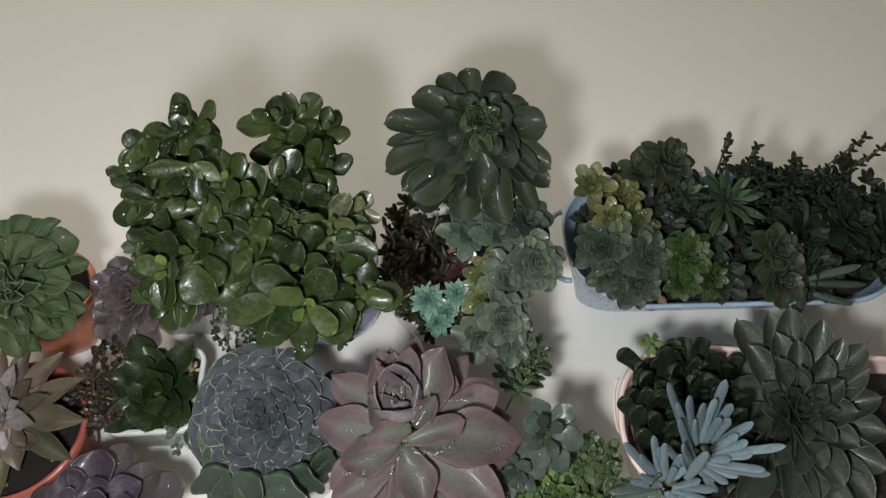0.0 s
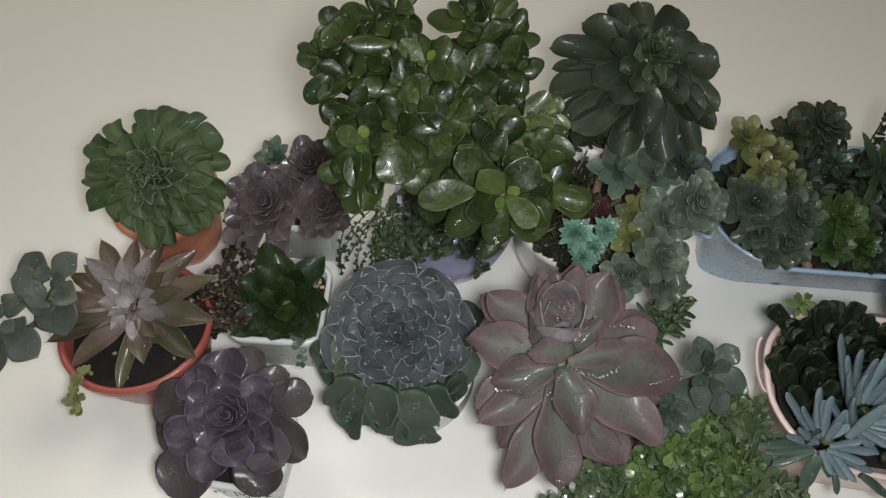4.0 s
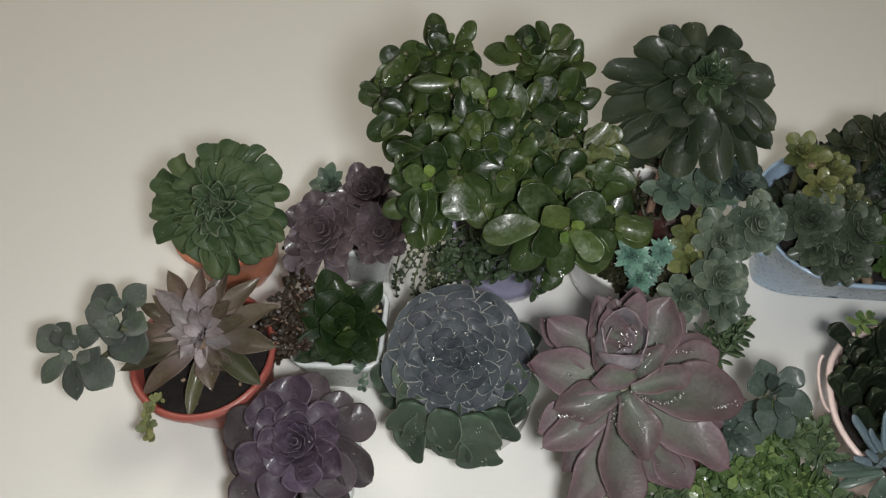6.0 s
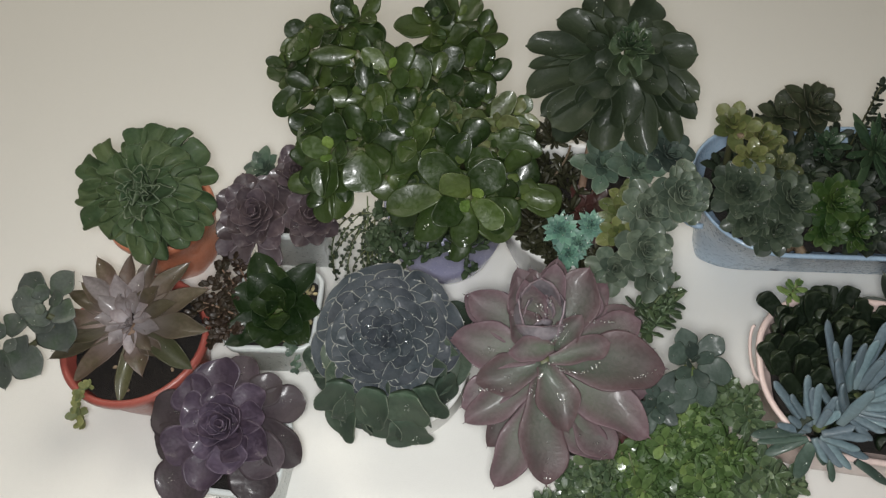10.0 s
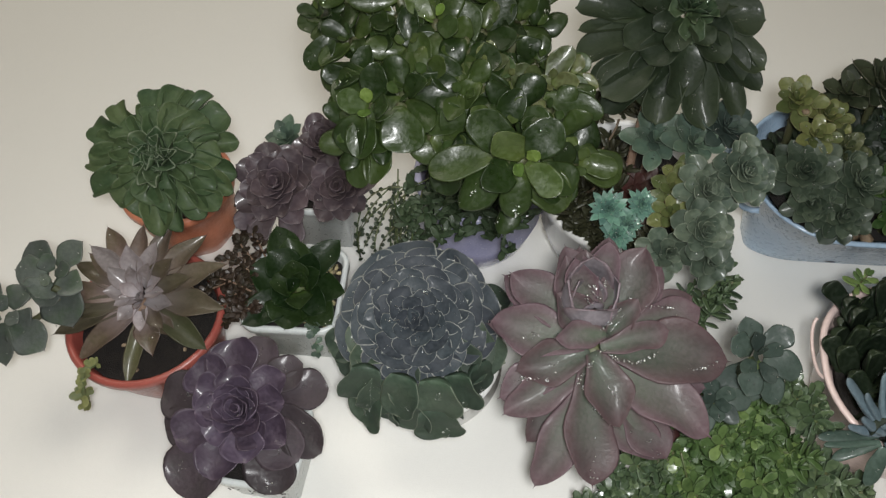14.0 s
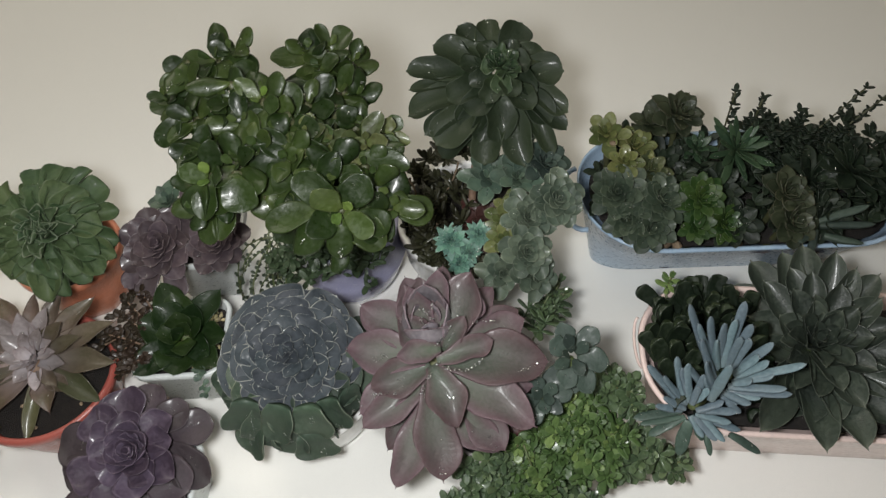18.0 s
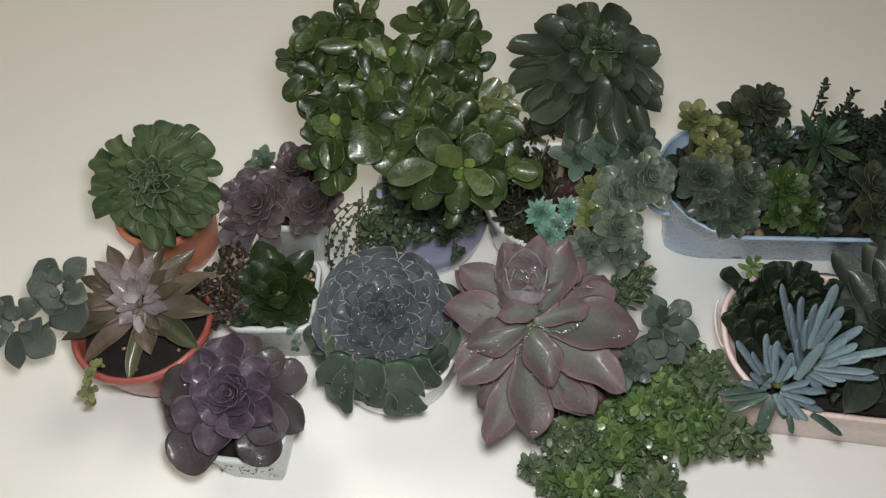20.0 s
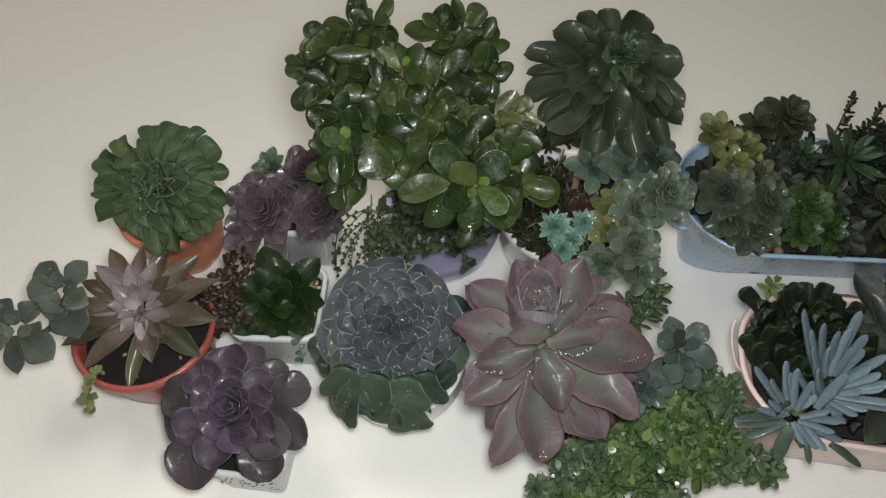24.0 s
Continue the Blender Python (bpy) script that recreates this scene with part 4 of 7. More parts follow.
crown_leaf((0.029, 0.391, 0.206), (0.020, 0.423, 0.228), 0.0225)
crown_leaf((0.033, 0.391, 0.206), (0.050, 0.418, 0.227), 0.0234)
crown_leaf((0.027, 0.391, 0.206), (-0.000, 0.415, 0.226), 0.0204)
crown_leaf((0.027, 0.389, 0.206), (-0.017, 0.403, 0.221), 0.0248)
crown_leaf((0.035, 0.387, 0.206), (0.066, 0.398, 0.220), 0.0231)
crown_leaf((0.037, 0.388, 0.202), (0.081, 0.379, 0.212), 0.0246)
crown_leaf((0.038, 0.384, 0.202), (0.085, 0.355, 0.195), 0.0234)
crown_leaf((0.040, 0.380, 0.202), (0.081, 0.342, 0.182), 0.0197)
crown_leaf((0.042, 0.373, 0.202), (0.076, 0.332, 0.171), 0.0179)
crown_leaf((0.038, 0.382, 0.202), (0.072, 0.348, 0.188), 0.0224)
crown_leaf((0.028, 0.373, 0.202), (0.023, 0.326, 0.164), 0.0284)
crown_leaf((0.036, 0.372, 0.202), (0.047, 0.323, 0.164), 0.0258)
crown_leaf((0.040, 0.375, 0.202), (0.060, 0.339, 0.178), 0.0197)
crown_leaf((0.024, 0.373, 0.202), (-0.016, 0.337, 0.174), 0.0293)
crown_leaf((0.022, 0.376, 0.202), (-0.024, 0.342, 0.179), 0.0204)
crown_leaf((0.021, 0.380, 0.202), (-0.039, 0.355, 0.192), 0.0258)
crown_leaf((0.020, 0.389, 0.202), (-0.038, 0.381, 0.211), 0.0234)
crown_leaf((0.017, 0.383, 0.202), (-0.037, 0.369, 0.202), 0.0116)
crown_leaf((0.024, 0.366, 0.202), (-0.011, 0.341, 0.154), 0.0220)
crown_leaf((0.026, 0.366, 0.202), (0.009, 0.347, 0.161), 0.0201)
crown_leaf((0.030, 0.366, 0.206), (0.035, 0.333, 0.183), 0.0272)
crown_leaf((0.026, 0.374, 0.206), (0.010, 0.346, 0.196), 0.0227)
crown_leaf((0.023, 0.379, 0.206), (-0.005, 0.354, 0.203), 0.0245)
crown_leaf((0.036, 0.376, 0.206), (0.053, 0.347, 0.199), 0.0228)
crown_leaf((0.037, 0.383, 0.206), (0.059, 0.362, 0.211), 0.0204)
crown_leaf((0.036, 0.383, 0.210), (0.055, 0.380, 0.222), 0.0188)
crown_leaf((0.034, 0.388, 0.210), (0.043, 0.396, 0.228), 0.0163)
crown_leaf((0.030, 0.386, 0.210), (0.018, 0.395, 0.227), 0.0181)
crown_leaf((0.028, 0.386, 0.210), (0.010, 0.390, 0.225), 0.0171)
crown_leaf((0.027, 0.382, 0.210), (0.002, 0.375, 0.219), 0.0186)
crown_leaf((0.029, 0.369, 0.215), (0.023, 0.348, 0.207), 0.0191)
crown_leaf((0.034, 0.368, 0.215), (0.041, 0.351, 0.209), 0.0174)
crown_leaf((0.026, 0.370, 0.216), (0.011, 0.359, 0.215), 0.0174)
crown_leaf((0.033, 0.373, 0.218), (0.031, 0.353, 0.210), 0.0157, K_TREEIN)
crown_leaf((0.035, 0.374, 0.219), (0.045, 0.365, 0.220), 0.0132, K_TREEIN)
crown_leaf((0.030, 0.375, 0.220), (0.026, 0.380, 0.228), 0.0124, K_TREEIN)
crown_leaf((0.033, 0.377, 0.220), (0.038, 0.381, 0.228), 0.0115, K_TREEIN)
crown_leaf((0.028, 0.374, 0.219), (0.017, 0.370, 0.223), 0.0131, K_TREEIN)
crown_leaf((0.027, 0.372, 0.204), (0.010, 0.342, 0.182), 0.0267)
crown_leaf((0.024, 0.374, 0.202), (0.000, 0.348, 0.182), 0.0251)
crown_leaf((0.030, 0.374, 0.202), (0.020, 0.335, 0.180), 0.0250)
rosette(P, (0.032, 0.373, 0.218), (0.05, -0.35, 0.94), 0.020, 20, K_TREEIN, width=0.50, el_in=82, el_out=40, dome=0.25, small=0.4, jitter=14, seed=13, drops=0.9, twist=0.4)
K_ROSE = leaf_mesh("leaf", L_ROSE, widest=0.62, neck=0.45, e=2.3, f=2.0, thick=0.16, cup=0.26, tip=0.03)
K_GREYMIX = leaf_mesh("leaf", L_GREYGREEN, widest=0.66, neck=0.4, e=2.0, f=1.6, thick=0.16, cup=0.18, tip=0.06)
K_SHADEMIX = leaf_mesh("leaf", L_SLATE, widest=0.62, neck=0.4, e=2.0, f=1.6, thick=0.2, cup=0.14, tip=0.04)
K_YELLOW = leaf_mesh("leaf", L_YELLOW, widest=0.64, neck=0.4, e=2.0, f=1.7, thick=0.2, cup=0.15, tip=0.04)
for k, (c, ax, r, n) in enumerate((((0.071, 0.290, 0.160), (0.20, -0.50, 0.86), 0.024, 34), ((0.047, 0.253, 0.146), (0.10, -0.55, 0.83), 0.022, 32), ((0.051, 0.283, 0.148), (0.05, -0.45, 0.89), 0.024, 28),
                                      ((0.031, 0.251, 0.124), (-0.10, -0.65, 0.75), 0.022, 18), ((0.054, 0.246, 0.126), (0.30, -0.60, 0.75), 0.021, 18))):
    rosette(P, c, ax, r, n, K_ROSE, width=0.66, el_in=82, el_out=6, dome=0.3, small=0.25, seed=21 + k, drops=0.4, wide_in=1.2)
rosette(P, (0.024, 0.330, 0.142), (0.0, -0.40, 0.92), 0.026, 18, K_GREYMIX, width=0.55, el_in=75, el_out=8, dome=0.2, seed=36, drops=0.4)
rosette(P, (0.046, 0.322, 0.150), (0.15, -0.35, 0.92), 0.023, 18, K_GREYMIX, width=0.56, el_in=75, el_out=8, dome=0.2, seed=37, drops=0.4)
rosette(P, (0.066, 0.330, 0.158), (0.25, -0.25, 0.93), 0.023, 22, K_SHADEMIX, width=0.60, el_in=70, el_out=4, dome=0.2, seed=38, drops=0.3)
for k, (c, r) in enumerate((((0.034, 0.292, 0.138), 0.019), ((0.033, 0.276, 0.132), 0.018), ((0.038, 0.302, 0.140), 0.016))):
    rosette(P, c, (-0.1, -0.5, 0.86), r, 14, K_YELLOW, width=0.62, el_in=70, el_out=5, dome=0.2, seed=48 + k, drops=0.3)
K_MINT = leaf_mesh("leaf", L_MINT, widest=0.55, neck=0.55, e=1.5, f=1.1, thick=0.28, cup=0.1, tip=0.08)
for k, (c, r) in enumerate((((-0.008, 0.277, 0.130), 0.015), ((0.014, 0.281, 0.132), 0.012), ((-0.001, 0.265, 0.118), 0.013), ((0.006, 0.272, 0.122), 0.011))):
    rosette(P, c, (-0.05 + 0.1 * k, -0.45, 0.89), r, 38, K_MINT, width=0.42, el_in=80, el_out=5, dome=0.35, small=0.35, power=0.7, seed=31 + k, drops=0.4, wide_in=1.1)
for k, (c, r) in enumerate((((0.071, 0.290, 0.150), 0.003), ((0.047, 0.255, 0.135), 0.003), ((0.051, 0.284, 0.138), 0.0025), ((0.024, 0.330, 0.132), 0.003), ((0.066, 0.329, 0.148), 0.0025), ((0.034, 0.290, 0.128), 0.0025), ((-0.002, 0.274, 0.112), 0.004))):
    stem(P, bend((0.012 + (c[0] - 0.012) * 0.6, 0.325 + (c[1] - 0.325) * 0.6, 0.07), c, (0, 0, 0.008)), r)
K_RB = leaf_mesh("leaf", L_REDBROWN, widest=0.6, neck=0.35, e=2.0, f=1.5, thick=0.14, cup=0.15, tip=0.05)
rosette(P, (0.020, 0.312, 0.106), (0.1, -0.4, 0.9), 0.027, 16, K_RB, width=0.6, el_in=60, el_out=4, seed=36, drops=0.3)
needles, needle = Joined(), leaf_shape(stations=5, ring=6, widest=0.6, neck=0.55, e=2.2, f=2.0, thick=0.5, cup=0.0, tip=0.02)
rnd = random.Random(37)
for k in range(52):
    c = Vector((rnd.uniform(-0.048, 0.008), rnd.uniform(0.276, 0.362), 0))
    if (c.x - 0.012) ** 2 + (c.y - 0.338) ** 2 > 0.064 ** 2:
        c = Vector((0.012, 0.338, 0)) + (c - Vector((0.012, 0.338, 0))) * 0.85
    c.z = rnd.uniform(0.088, 0.128)
    lean = Vector((rnd.uniform(-0.6, 0.3), rnd.uniform(-0.7, 0.3), rnd.uniform(0.3, 1.0))).normalized()
    for i in range(8):
        az, el = rnd.uniform(0, 6.28), radians(rnd.uniform(-5, 70))
        d = Vector((math.cos(az) * math.cos(el), math.sin(az) * math.cos(el), math.sin(el))) + lean * 0.3
        n = rnd.uniform(0.008, 0.014)
        b = c + lean * rnd.uniform(-0.012, 0.004)
        needles.add(needle, leaf_pose(b, b + d.normalized() * n, (0, -0.3, 0.95), n * 0.34))
for c in ((-0.033, 0.292, 0.100), (-0.024, 0.282, 0.098), (-0.015, 0.287, 0.104), (-0.022, 0.295, 0.108), (-0.029, 0.303, 0.106), (-0.012, 0.278, 0.096), (0.017, 0.270, 0.098), (0.026, 0.275, 0.100), (0.010, 0.274, 0.100), (-0.018, 0.304, 0.112), (-0.008, 0.271, 0.094),
          (-0.036, 0.372, 0.108), (-0.026, 0.384, 0.110), (-0.014, 0.392, 0.112), (0.000, 0.397, 0.112), (0.014, 0.398, 0.114), (0.028, 0.394, 0.112), (-0.030, 0.360, 0.114), (-0.010, 0.378, 0.116), (0.008, 0.384, 0.118), (0.022, 0.380, 0.116)):
    c = Vector(c)
    for i in range(22):
        az, el = rnd.uniform(0, 6.28), radians(rnd.uniform(-10, 65))
        d = Vector((math.cos(az) * math.cos(el), math.sin(az) * math.cos(el), math.sin(el)))
        n = rnd.uniform(0.008, 0.014)
        needles.add(needle, leaf_pose(c + d * 0.002 * (i % 3), c + d * n, (0, -0.3, 0.95), n * 0.34))
needles.link("needle_foliage", P, L_STICK, "dark bronze needle-leaved stonecrop")
for a, b in (((-0.030, 0.31, 0.095), (-0.018, 0.29, 0.135)), ((-0.02, 0.335, 0.10), (0.0, 0.352, 0.14)), ((-0.036, 0.336, 0.1), (-0.045, 0.35, 0.125))):
    stem(P, bend(a, b, (0.004, 0, 0.003)), 0.0009, M_GRIT, "dry_twig")

# ---- blue tub ----
P = thing("blue_tub_garden", (0.252, 0.360, 0), "pale blue enamelled tub with loop handles full of mixed succulents", "planter", "enamelled tubs")
tub(P, (0.252, 0.363), 1.2, 0.288, 0.142, 0.092, 0.046, M_BLUE, 0.019, -0.004, 0.036, 0.50)
for x, y, z, sx in ((0.196, 0.3365, 0.006, 0.012), (0.262, 0.3068, 0.068, 0.010), (0.310, 0.3112, 0.060, 0.014), (0.225, 0.2949, 0.088, 0.006)):
    cv, cf = tube([(-sx, 0, 0), (-sx * 0.3, 0, 0.001), (sx * 0.4, 0, -0.0006), (sx, 0, 0)], [0.0006, 0.0014, 0.0016, 0.0005], 6)
    part("chip", mesh_of("chip", cv, cf, M_RUST), P, Matrix.Translation((x, y, z)), "chipped dark patch of enamel")
K_OLIVE = leaf_mesh("leaf", L_OLIVE, widest=0.6, neck=0.42, e=1.8, f=1.4, thick=0.2, cup=0.16, tip=0.06)
K_BRIGHT = leaf_mesh("leaf", L_BRIGHT, widest=0.62, neck=0.5, e=1.9, f=1.6, thick=0.24, cup=0.12, tip=0.05)
K_STAR = leaf_mesh("leaf", L_STAR, widest=0.55, neck=0.6, e=2.0, f=1.8, thick=0.35, cup=0.06, tip=0.03)
K_DARK = leaf_mesh("leaf", L_DARK, widest=0.64, neck=0.4, e=2.0, f=1.6, thick=0.16, cup=0.2, tip=0.06)
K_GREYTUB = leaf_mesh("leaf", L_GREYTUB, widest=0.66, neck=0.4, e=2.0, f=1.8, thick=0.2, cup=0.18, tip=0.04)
K_MOSS = leaf_mesh("leaf", leaf_material("moss_olive_leaf", (0.070, 0.084, 0.034), (0.10, 0.108, 0.052), (0.072, 0.092, 0.034), 0.42, 0.44, blotch=(0.048, 0.062, 0.026)), widest=0.64, neck=0.4, e=2.0, f=1.7, thick=0.2, cup=0.15, tip=0.04)


def tub_plant(c, axis, r, n, me, w, seed):
    c = (c[0] + (0.002 if c[0] < 0.18 else -0.002), c[1] + (0.006 if c[1] > 0.36 else -0.001), c[2])
    rosette(P, c, axis, r, n, me, width=w, el_in=78, el_out=5, dome=0.22, small=0.34, jitter=11, seed=seed, drops=0.6, twist=0.25)
    stem(P, bend((c[0] * 0.9 + 0.025, c[1] * 0.8 + 0.071, 0.06), Vector(c) - Vector((0, 0, 0.004)), (0, 0, 0.003)), 0.0028, M_JADESTEM)


tub_plant((0.124, 0.368, 0.146), (-0.25, -0.35, 0.90), 0.021, 16, K_YELLOW, 0.58, 41)
tub_plant((0.136, 0.352, 0.136), (-0.10, -0.40, 0.90), 0.018, 14, K_YELLOW, 0.60, 42)
tub_plant((0.149, 0.368, 0.130), (0.05, -0.30, 0.95), 0.022, 24, K_YELLOW, 0.56, 43)
tub_plant((0.160, 0.352, 0.124), (0.10, -0.35, 0.93), 0.019, 22, K_MOSS, 0.56, 65)
tub_plant((0.194, 0.396, 0.140), (0.15, -0.30, 0.93), 0.027, 26, K_OLIVE, 0.58, 44)
tub_plant((0.168, 0.392, 0.134), (-0.20, -0.30, 0.93), 0.023, 14, K_OLIVE, 0.58, 45)
tub_plant((0.178, 0.368, 0.108), (0.00, -0.50, 0.85), 0.026, 20, K_DARK, 0.52, 46)
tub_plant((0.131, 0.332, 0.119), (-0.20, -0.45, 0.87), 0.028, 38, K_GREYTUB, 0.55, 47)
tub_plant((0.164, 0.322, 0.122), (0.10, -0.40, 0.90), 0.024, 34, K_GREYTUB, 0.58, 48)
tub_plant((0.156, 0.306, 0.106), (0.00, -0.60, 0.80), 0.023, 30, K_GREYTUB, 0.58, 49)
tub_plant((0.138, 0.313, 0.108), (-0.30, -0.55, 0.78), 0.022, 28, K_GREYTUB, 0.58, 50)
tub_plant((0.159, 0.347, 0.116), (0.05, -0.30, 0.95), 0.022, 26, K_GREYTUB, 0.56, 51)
tub_plant((0.199, 0.321, 0.124), (0.05, -0.45, 0.89), 0.023, 40, K_BRIGHT, 0.50, 52)
tub_plant((0.198, 0.308, 0.106), (-0.10, -0.60, 0.80), 0.018, 28, K_BRIGHT, 0.50, 53)
tub_plant((0.222, 0.312, 0.104), (0.20, -0.55, 0.80), 0.020, 32, K_BRIGHT, 0.50, 54)
tub_plant((0.240, 0.364, 0.128), (0.10, -0.40, 0.91), 0.034, 30, K_STAR, 0.22, 55)
tub_plant((0.216, 0.384, 0.111), (0.00, -0.30, 0.95), 0.020, 16, K_STAR, 0.40, 56)
tub_plant((0.268, 0.322, 0.127), (0.10, -0.40, 0.91), 0.024, 24, K_OLIVE, 0.70, 57)
tub_plant((0.272, 0.304, 0.114), (0.15, -0.55, 0.82), 0.024, 24, K_OLIVE, 0.70, 58)
tub_plant((0.232, 0.314, 0.098), (-0.10, -0.55, 0.82), 0.025, 22, K_DARK, 0.55, 59)
tub_plant((0.225, 0.346, 0.104), (0.00, -0.50, 0.86), 0.026, 20, K_DARK, 0.50, 60)
tub_plant((0.300, 0.345, 0.114), (0.20, -0.40, 0.90), 0.034, 26, K_DARK, 0.50, 61)
tub_plant((0.335, 0.352, 0.121), (0.30, -0.20, 0.93), 0.034, 26, K_DARK, 0.50, 62)
tub_plant((0.370, 0.345, 0.111), (0.50, -0.20, 0.84), 0.036, 20, K_DARK, 0.42, 63)
tub_plant((0.305, 0.315, 0.104), (0.25, -0.50, 0.82), 0.028, 20, K_DARK, 0.45, 64)
filler, filler_leaf = Joined(), leaf_shape(stations=5, ring=6, **F_POINT)
rnd = random.Random(72)
for k in range(200):
    c = Vector((rnd.uniform(0.122, 0.382), rnd.uniform(0.308, 0.424), rnd.uniform(0.086, 0.112)))
    if c.x < 0.15 and abs(c.y - 0.363) > 0.036:
        c.x += 0.03
    for i in range(7):
        az, el = rnd.uniform(0, 6.28), radians(rnd.uniform(-5, 65))
        d = Vector((math.cos(az) * math.cos(el), math.sin(az) * math.cos(el), math.sin(el)))
        n = rnd.uniform(0.008, 0.017)
        filler.add(filler_leaf, leaf_pose(c, c + d * n, (0.05, -0.3, 0.95), n * 0.5))
filler.link("undergrowth", P, L_DARK, "dark undergrowth of small pointed leaves")
# upright bead strings at the back of the tub
string, string_leaf = Joined(), leaf_shape(stations=5, ring=6, widest=0.5, neck=0.6, e=1.7, f=1.3, thick=0.3, cup=0.1, tip=0.04)
rnd = random.Random(71)
STRINGS = [((0.240, 0.400, 0.09), (0.238, 0.408, 0.162)), ((0.262, 0.400, 0.09), (0.262, 0.404, 0.158)), ((0.305, 0.395, 0.10), (0.352, 0.412, 0.160)), ((0.325, 0.395, 0.10), (0.372, 0.408, 0.156))]
for k in range(54):
    x, y = rnd.uniform(0.258, 0.350), rnd.uniform(0.368, 0.412)
    STRINGS.append(((x, y, 0.085), (x + rnd.uniform(-0.014, 0.016), y + rnd.uniform(-0.018, 0.008), rnd.uniform(0.108, 0.146))))
for a, b in STRINGS:
    pts = bend(a, b, (rnd.uniform(-0.004, 0.004), rnd.uniform(-0.004, 0.004), 0), 12)
    for i, p in enumerate(pts[2:]):
        for q in range(3):
            az = 2.1 * q + i * 1.1 + rnd.uniform(-0.4, 0.4)
            d = Vector((math.cos(az), math.sin(az), 0.55)).normalized()
            n = rnd.uniform(0.0050, 0.0078)
            string.add(string_leaf, leaf_pose(p, p + d * n, (0, 0, 1), n * 0.62))
string.link("string_foliage", P, L_DARK, "dense upright strings of small dark pointed leaves")
for a, b in STRINGS[:4]:
    stem(P, bend(a, b, (0, 0, 0)), 0.0008, M_JADESTEM, "string_stem")
K_BLUESTICK = leaf_mesh("leaf", L_SLATE, **F_FINGER)
for b, t in (((0.292, 0.30, 0.105), (0.272, 0.284, 0.112)), ((0.296, 0.302, 0.11), (0.335, 0.296, 0.118)), ((0.292, 0.305, 0.11), (0.330, 0.307, 0.128)), ((0.30, 0.296, 0.104), (0.325, 0.283, 0.108)), ((0.292, 0.298, 0.108), (0.283, 0.279, 0.102))):
    part("leaf", K_BLUESTICK, P, leaf_pose(b, t, (0, 0, 1), 0.007, 0.006))


def pebble(parent, where, size, seed, material=M_GRIT, name="pebble"):
    rnd = random.Random(seed)
    verts, faces, uvs = small_sphere(5, 8)
    me = mesh_of(name, [Vector(v) * rnd.uniform(0.85, 1.1) for v in verts], faces, material)
    return part(name, me, parent, Matrix.Translation(where) @ pose(0, 0, 0, rnd.uniform(0, 90), 0, rnd.uniform(0, 180)) @ Matrix.Diagonal((size, size * 0.8, size * 0.6, 1)))


for k, (x, y, z, s) in enumerate(((0.176, 0.303, 0.088, 0.006), (0.183, 0.299, 0.089, 0.0065), (0.179, 0.307, 0.090, 0.005), (0.170, 0.301, 0.086, 0.004), (0.235, 0.302, 0.088, 0.005), (0.128, 0.360, 0.150, 0.0035), (0.245, 0.31, 0.088, 0.005))):
    pebble(P, (x, y, z), s, 80 + k)

# ---- red-brown star in the red pot ----
P = thing("potted_star_rosette", (-0.328, 0.200, 0), "spiky red-brown rosette with grey-green offsets in a red plastic pot", "potted plant")
round_pot(P, (-0.328, 0.200), 0.0565, 0.036, 0.070, M_RED, wobble=lambda a, z: 1 + 0.035 * math.cos(6 * a + 0.6) * max(0.0, 1 - z / 0.058), soil=0.82)
F_STAR = dict(widest=0.52, neck=0.62, e=1.5, f=1.15, thick=0.13, cup=0.22, fold=0.10, tip=0.05, wild=0.12, stations=12, ring=12)
K_BROWN = leaf_mesh("leaf", L_BROWN, **F_STAR)
K_OLIVEBROWN = leaf_mesh("leaf", L_OLIVEBROWN, **F_STAR)
K_GREENBROWN = leaf_mesh("leaf", L_GREENBROWN, **F_STAR)
K_BROWNIN = leaf_mesh("leaf", L_BROWNIN, **F_STAR)
stem(P, bend((-0.327, 0.200, 0.05), (-0.322, 0.198, 0.088), (0, 0, 0)), 0.007)
STAR_CORE = stem(P, [(-0.322, 0.197, 0.078), (-0.321, 0.196, 0.094)], [0.011, 0.006], M_STEM, "rosette")


def star_leaf(base, tip, width, me):
    blade(STAR_CORE, base, tip, width, me, spread=3.0, roll=0.2, owner=P, drops=1)


star_leaf((-0.334, 0.218, 0.090), (-0.360, 0.248, 0.105), 0.0149, K_BROWN)
star_leaf((-0.330, 0.220, 0.090), (-0.335, 0.252, 0.106), 0.0147, K_BROWN)
star_leaf((-0.323, 0.218, 0.090), (-0.315, 0.254, 0.106), 0.0156, K_BROWN)
star_leaf((-0.317, 0.213, 0.090), (-0.287, 0.248, 0.104), 0.0182, K_OLIVEBROWN)
star_leaf((-0.315, 0.209, 0.088), (-0.268, 0.229, 0.100), 0.0180, K_OLIVEBROWN)
star_leaf((-0.313, 0.204, 0.086), (-0.265, 0.201, 0.086), 0.0189, K_OLIVEBROWN)
star_leaf((-0.312, 0.196, 0.084), (-0.274, 0.177, 0.072), 0.0180, K_GREENBROWN)
star_leaf((-0.317, 0.195, 0.084), (-0.312, 0.166, 0.074), 0.0172, K_BROWN)
star_leaf((-0.321, 0.192, 0.082), (-0.324, 0.148, 0.064), 0.0134, K_GREENBROWN)
star_leaf((-0.328, 0.195, 0.084), (-0.363, 0.160, 0.068), 0.0185, K_BROWN)
star_leaf((-0.332, 0.198, 0.086), (-0.383, 0.175, 0.078), 0.0147, K_OLIVEBROWN)
star_leaf((-0.334, 0.200, 0.086), (-0.377, 0.185, 0.084), 0.0147, K_OLIVEBROWN)
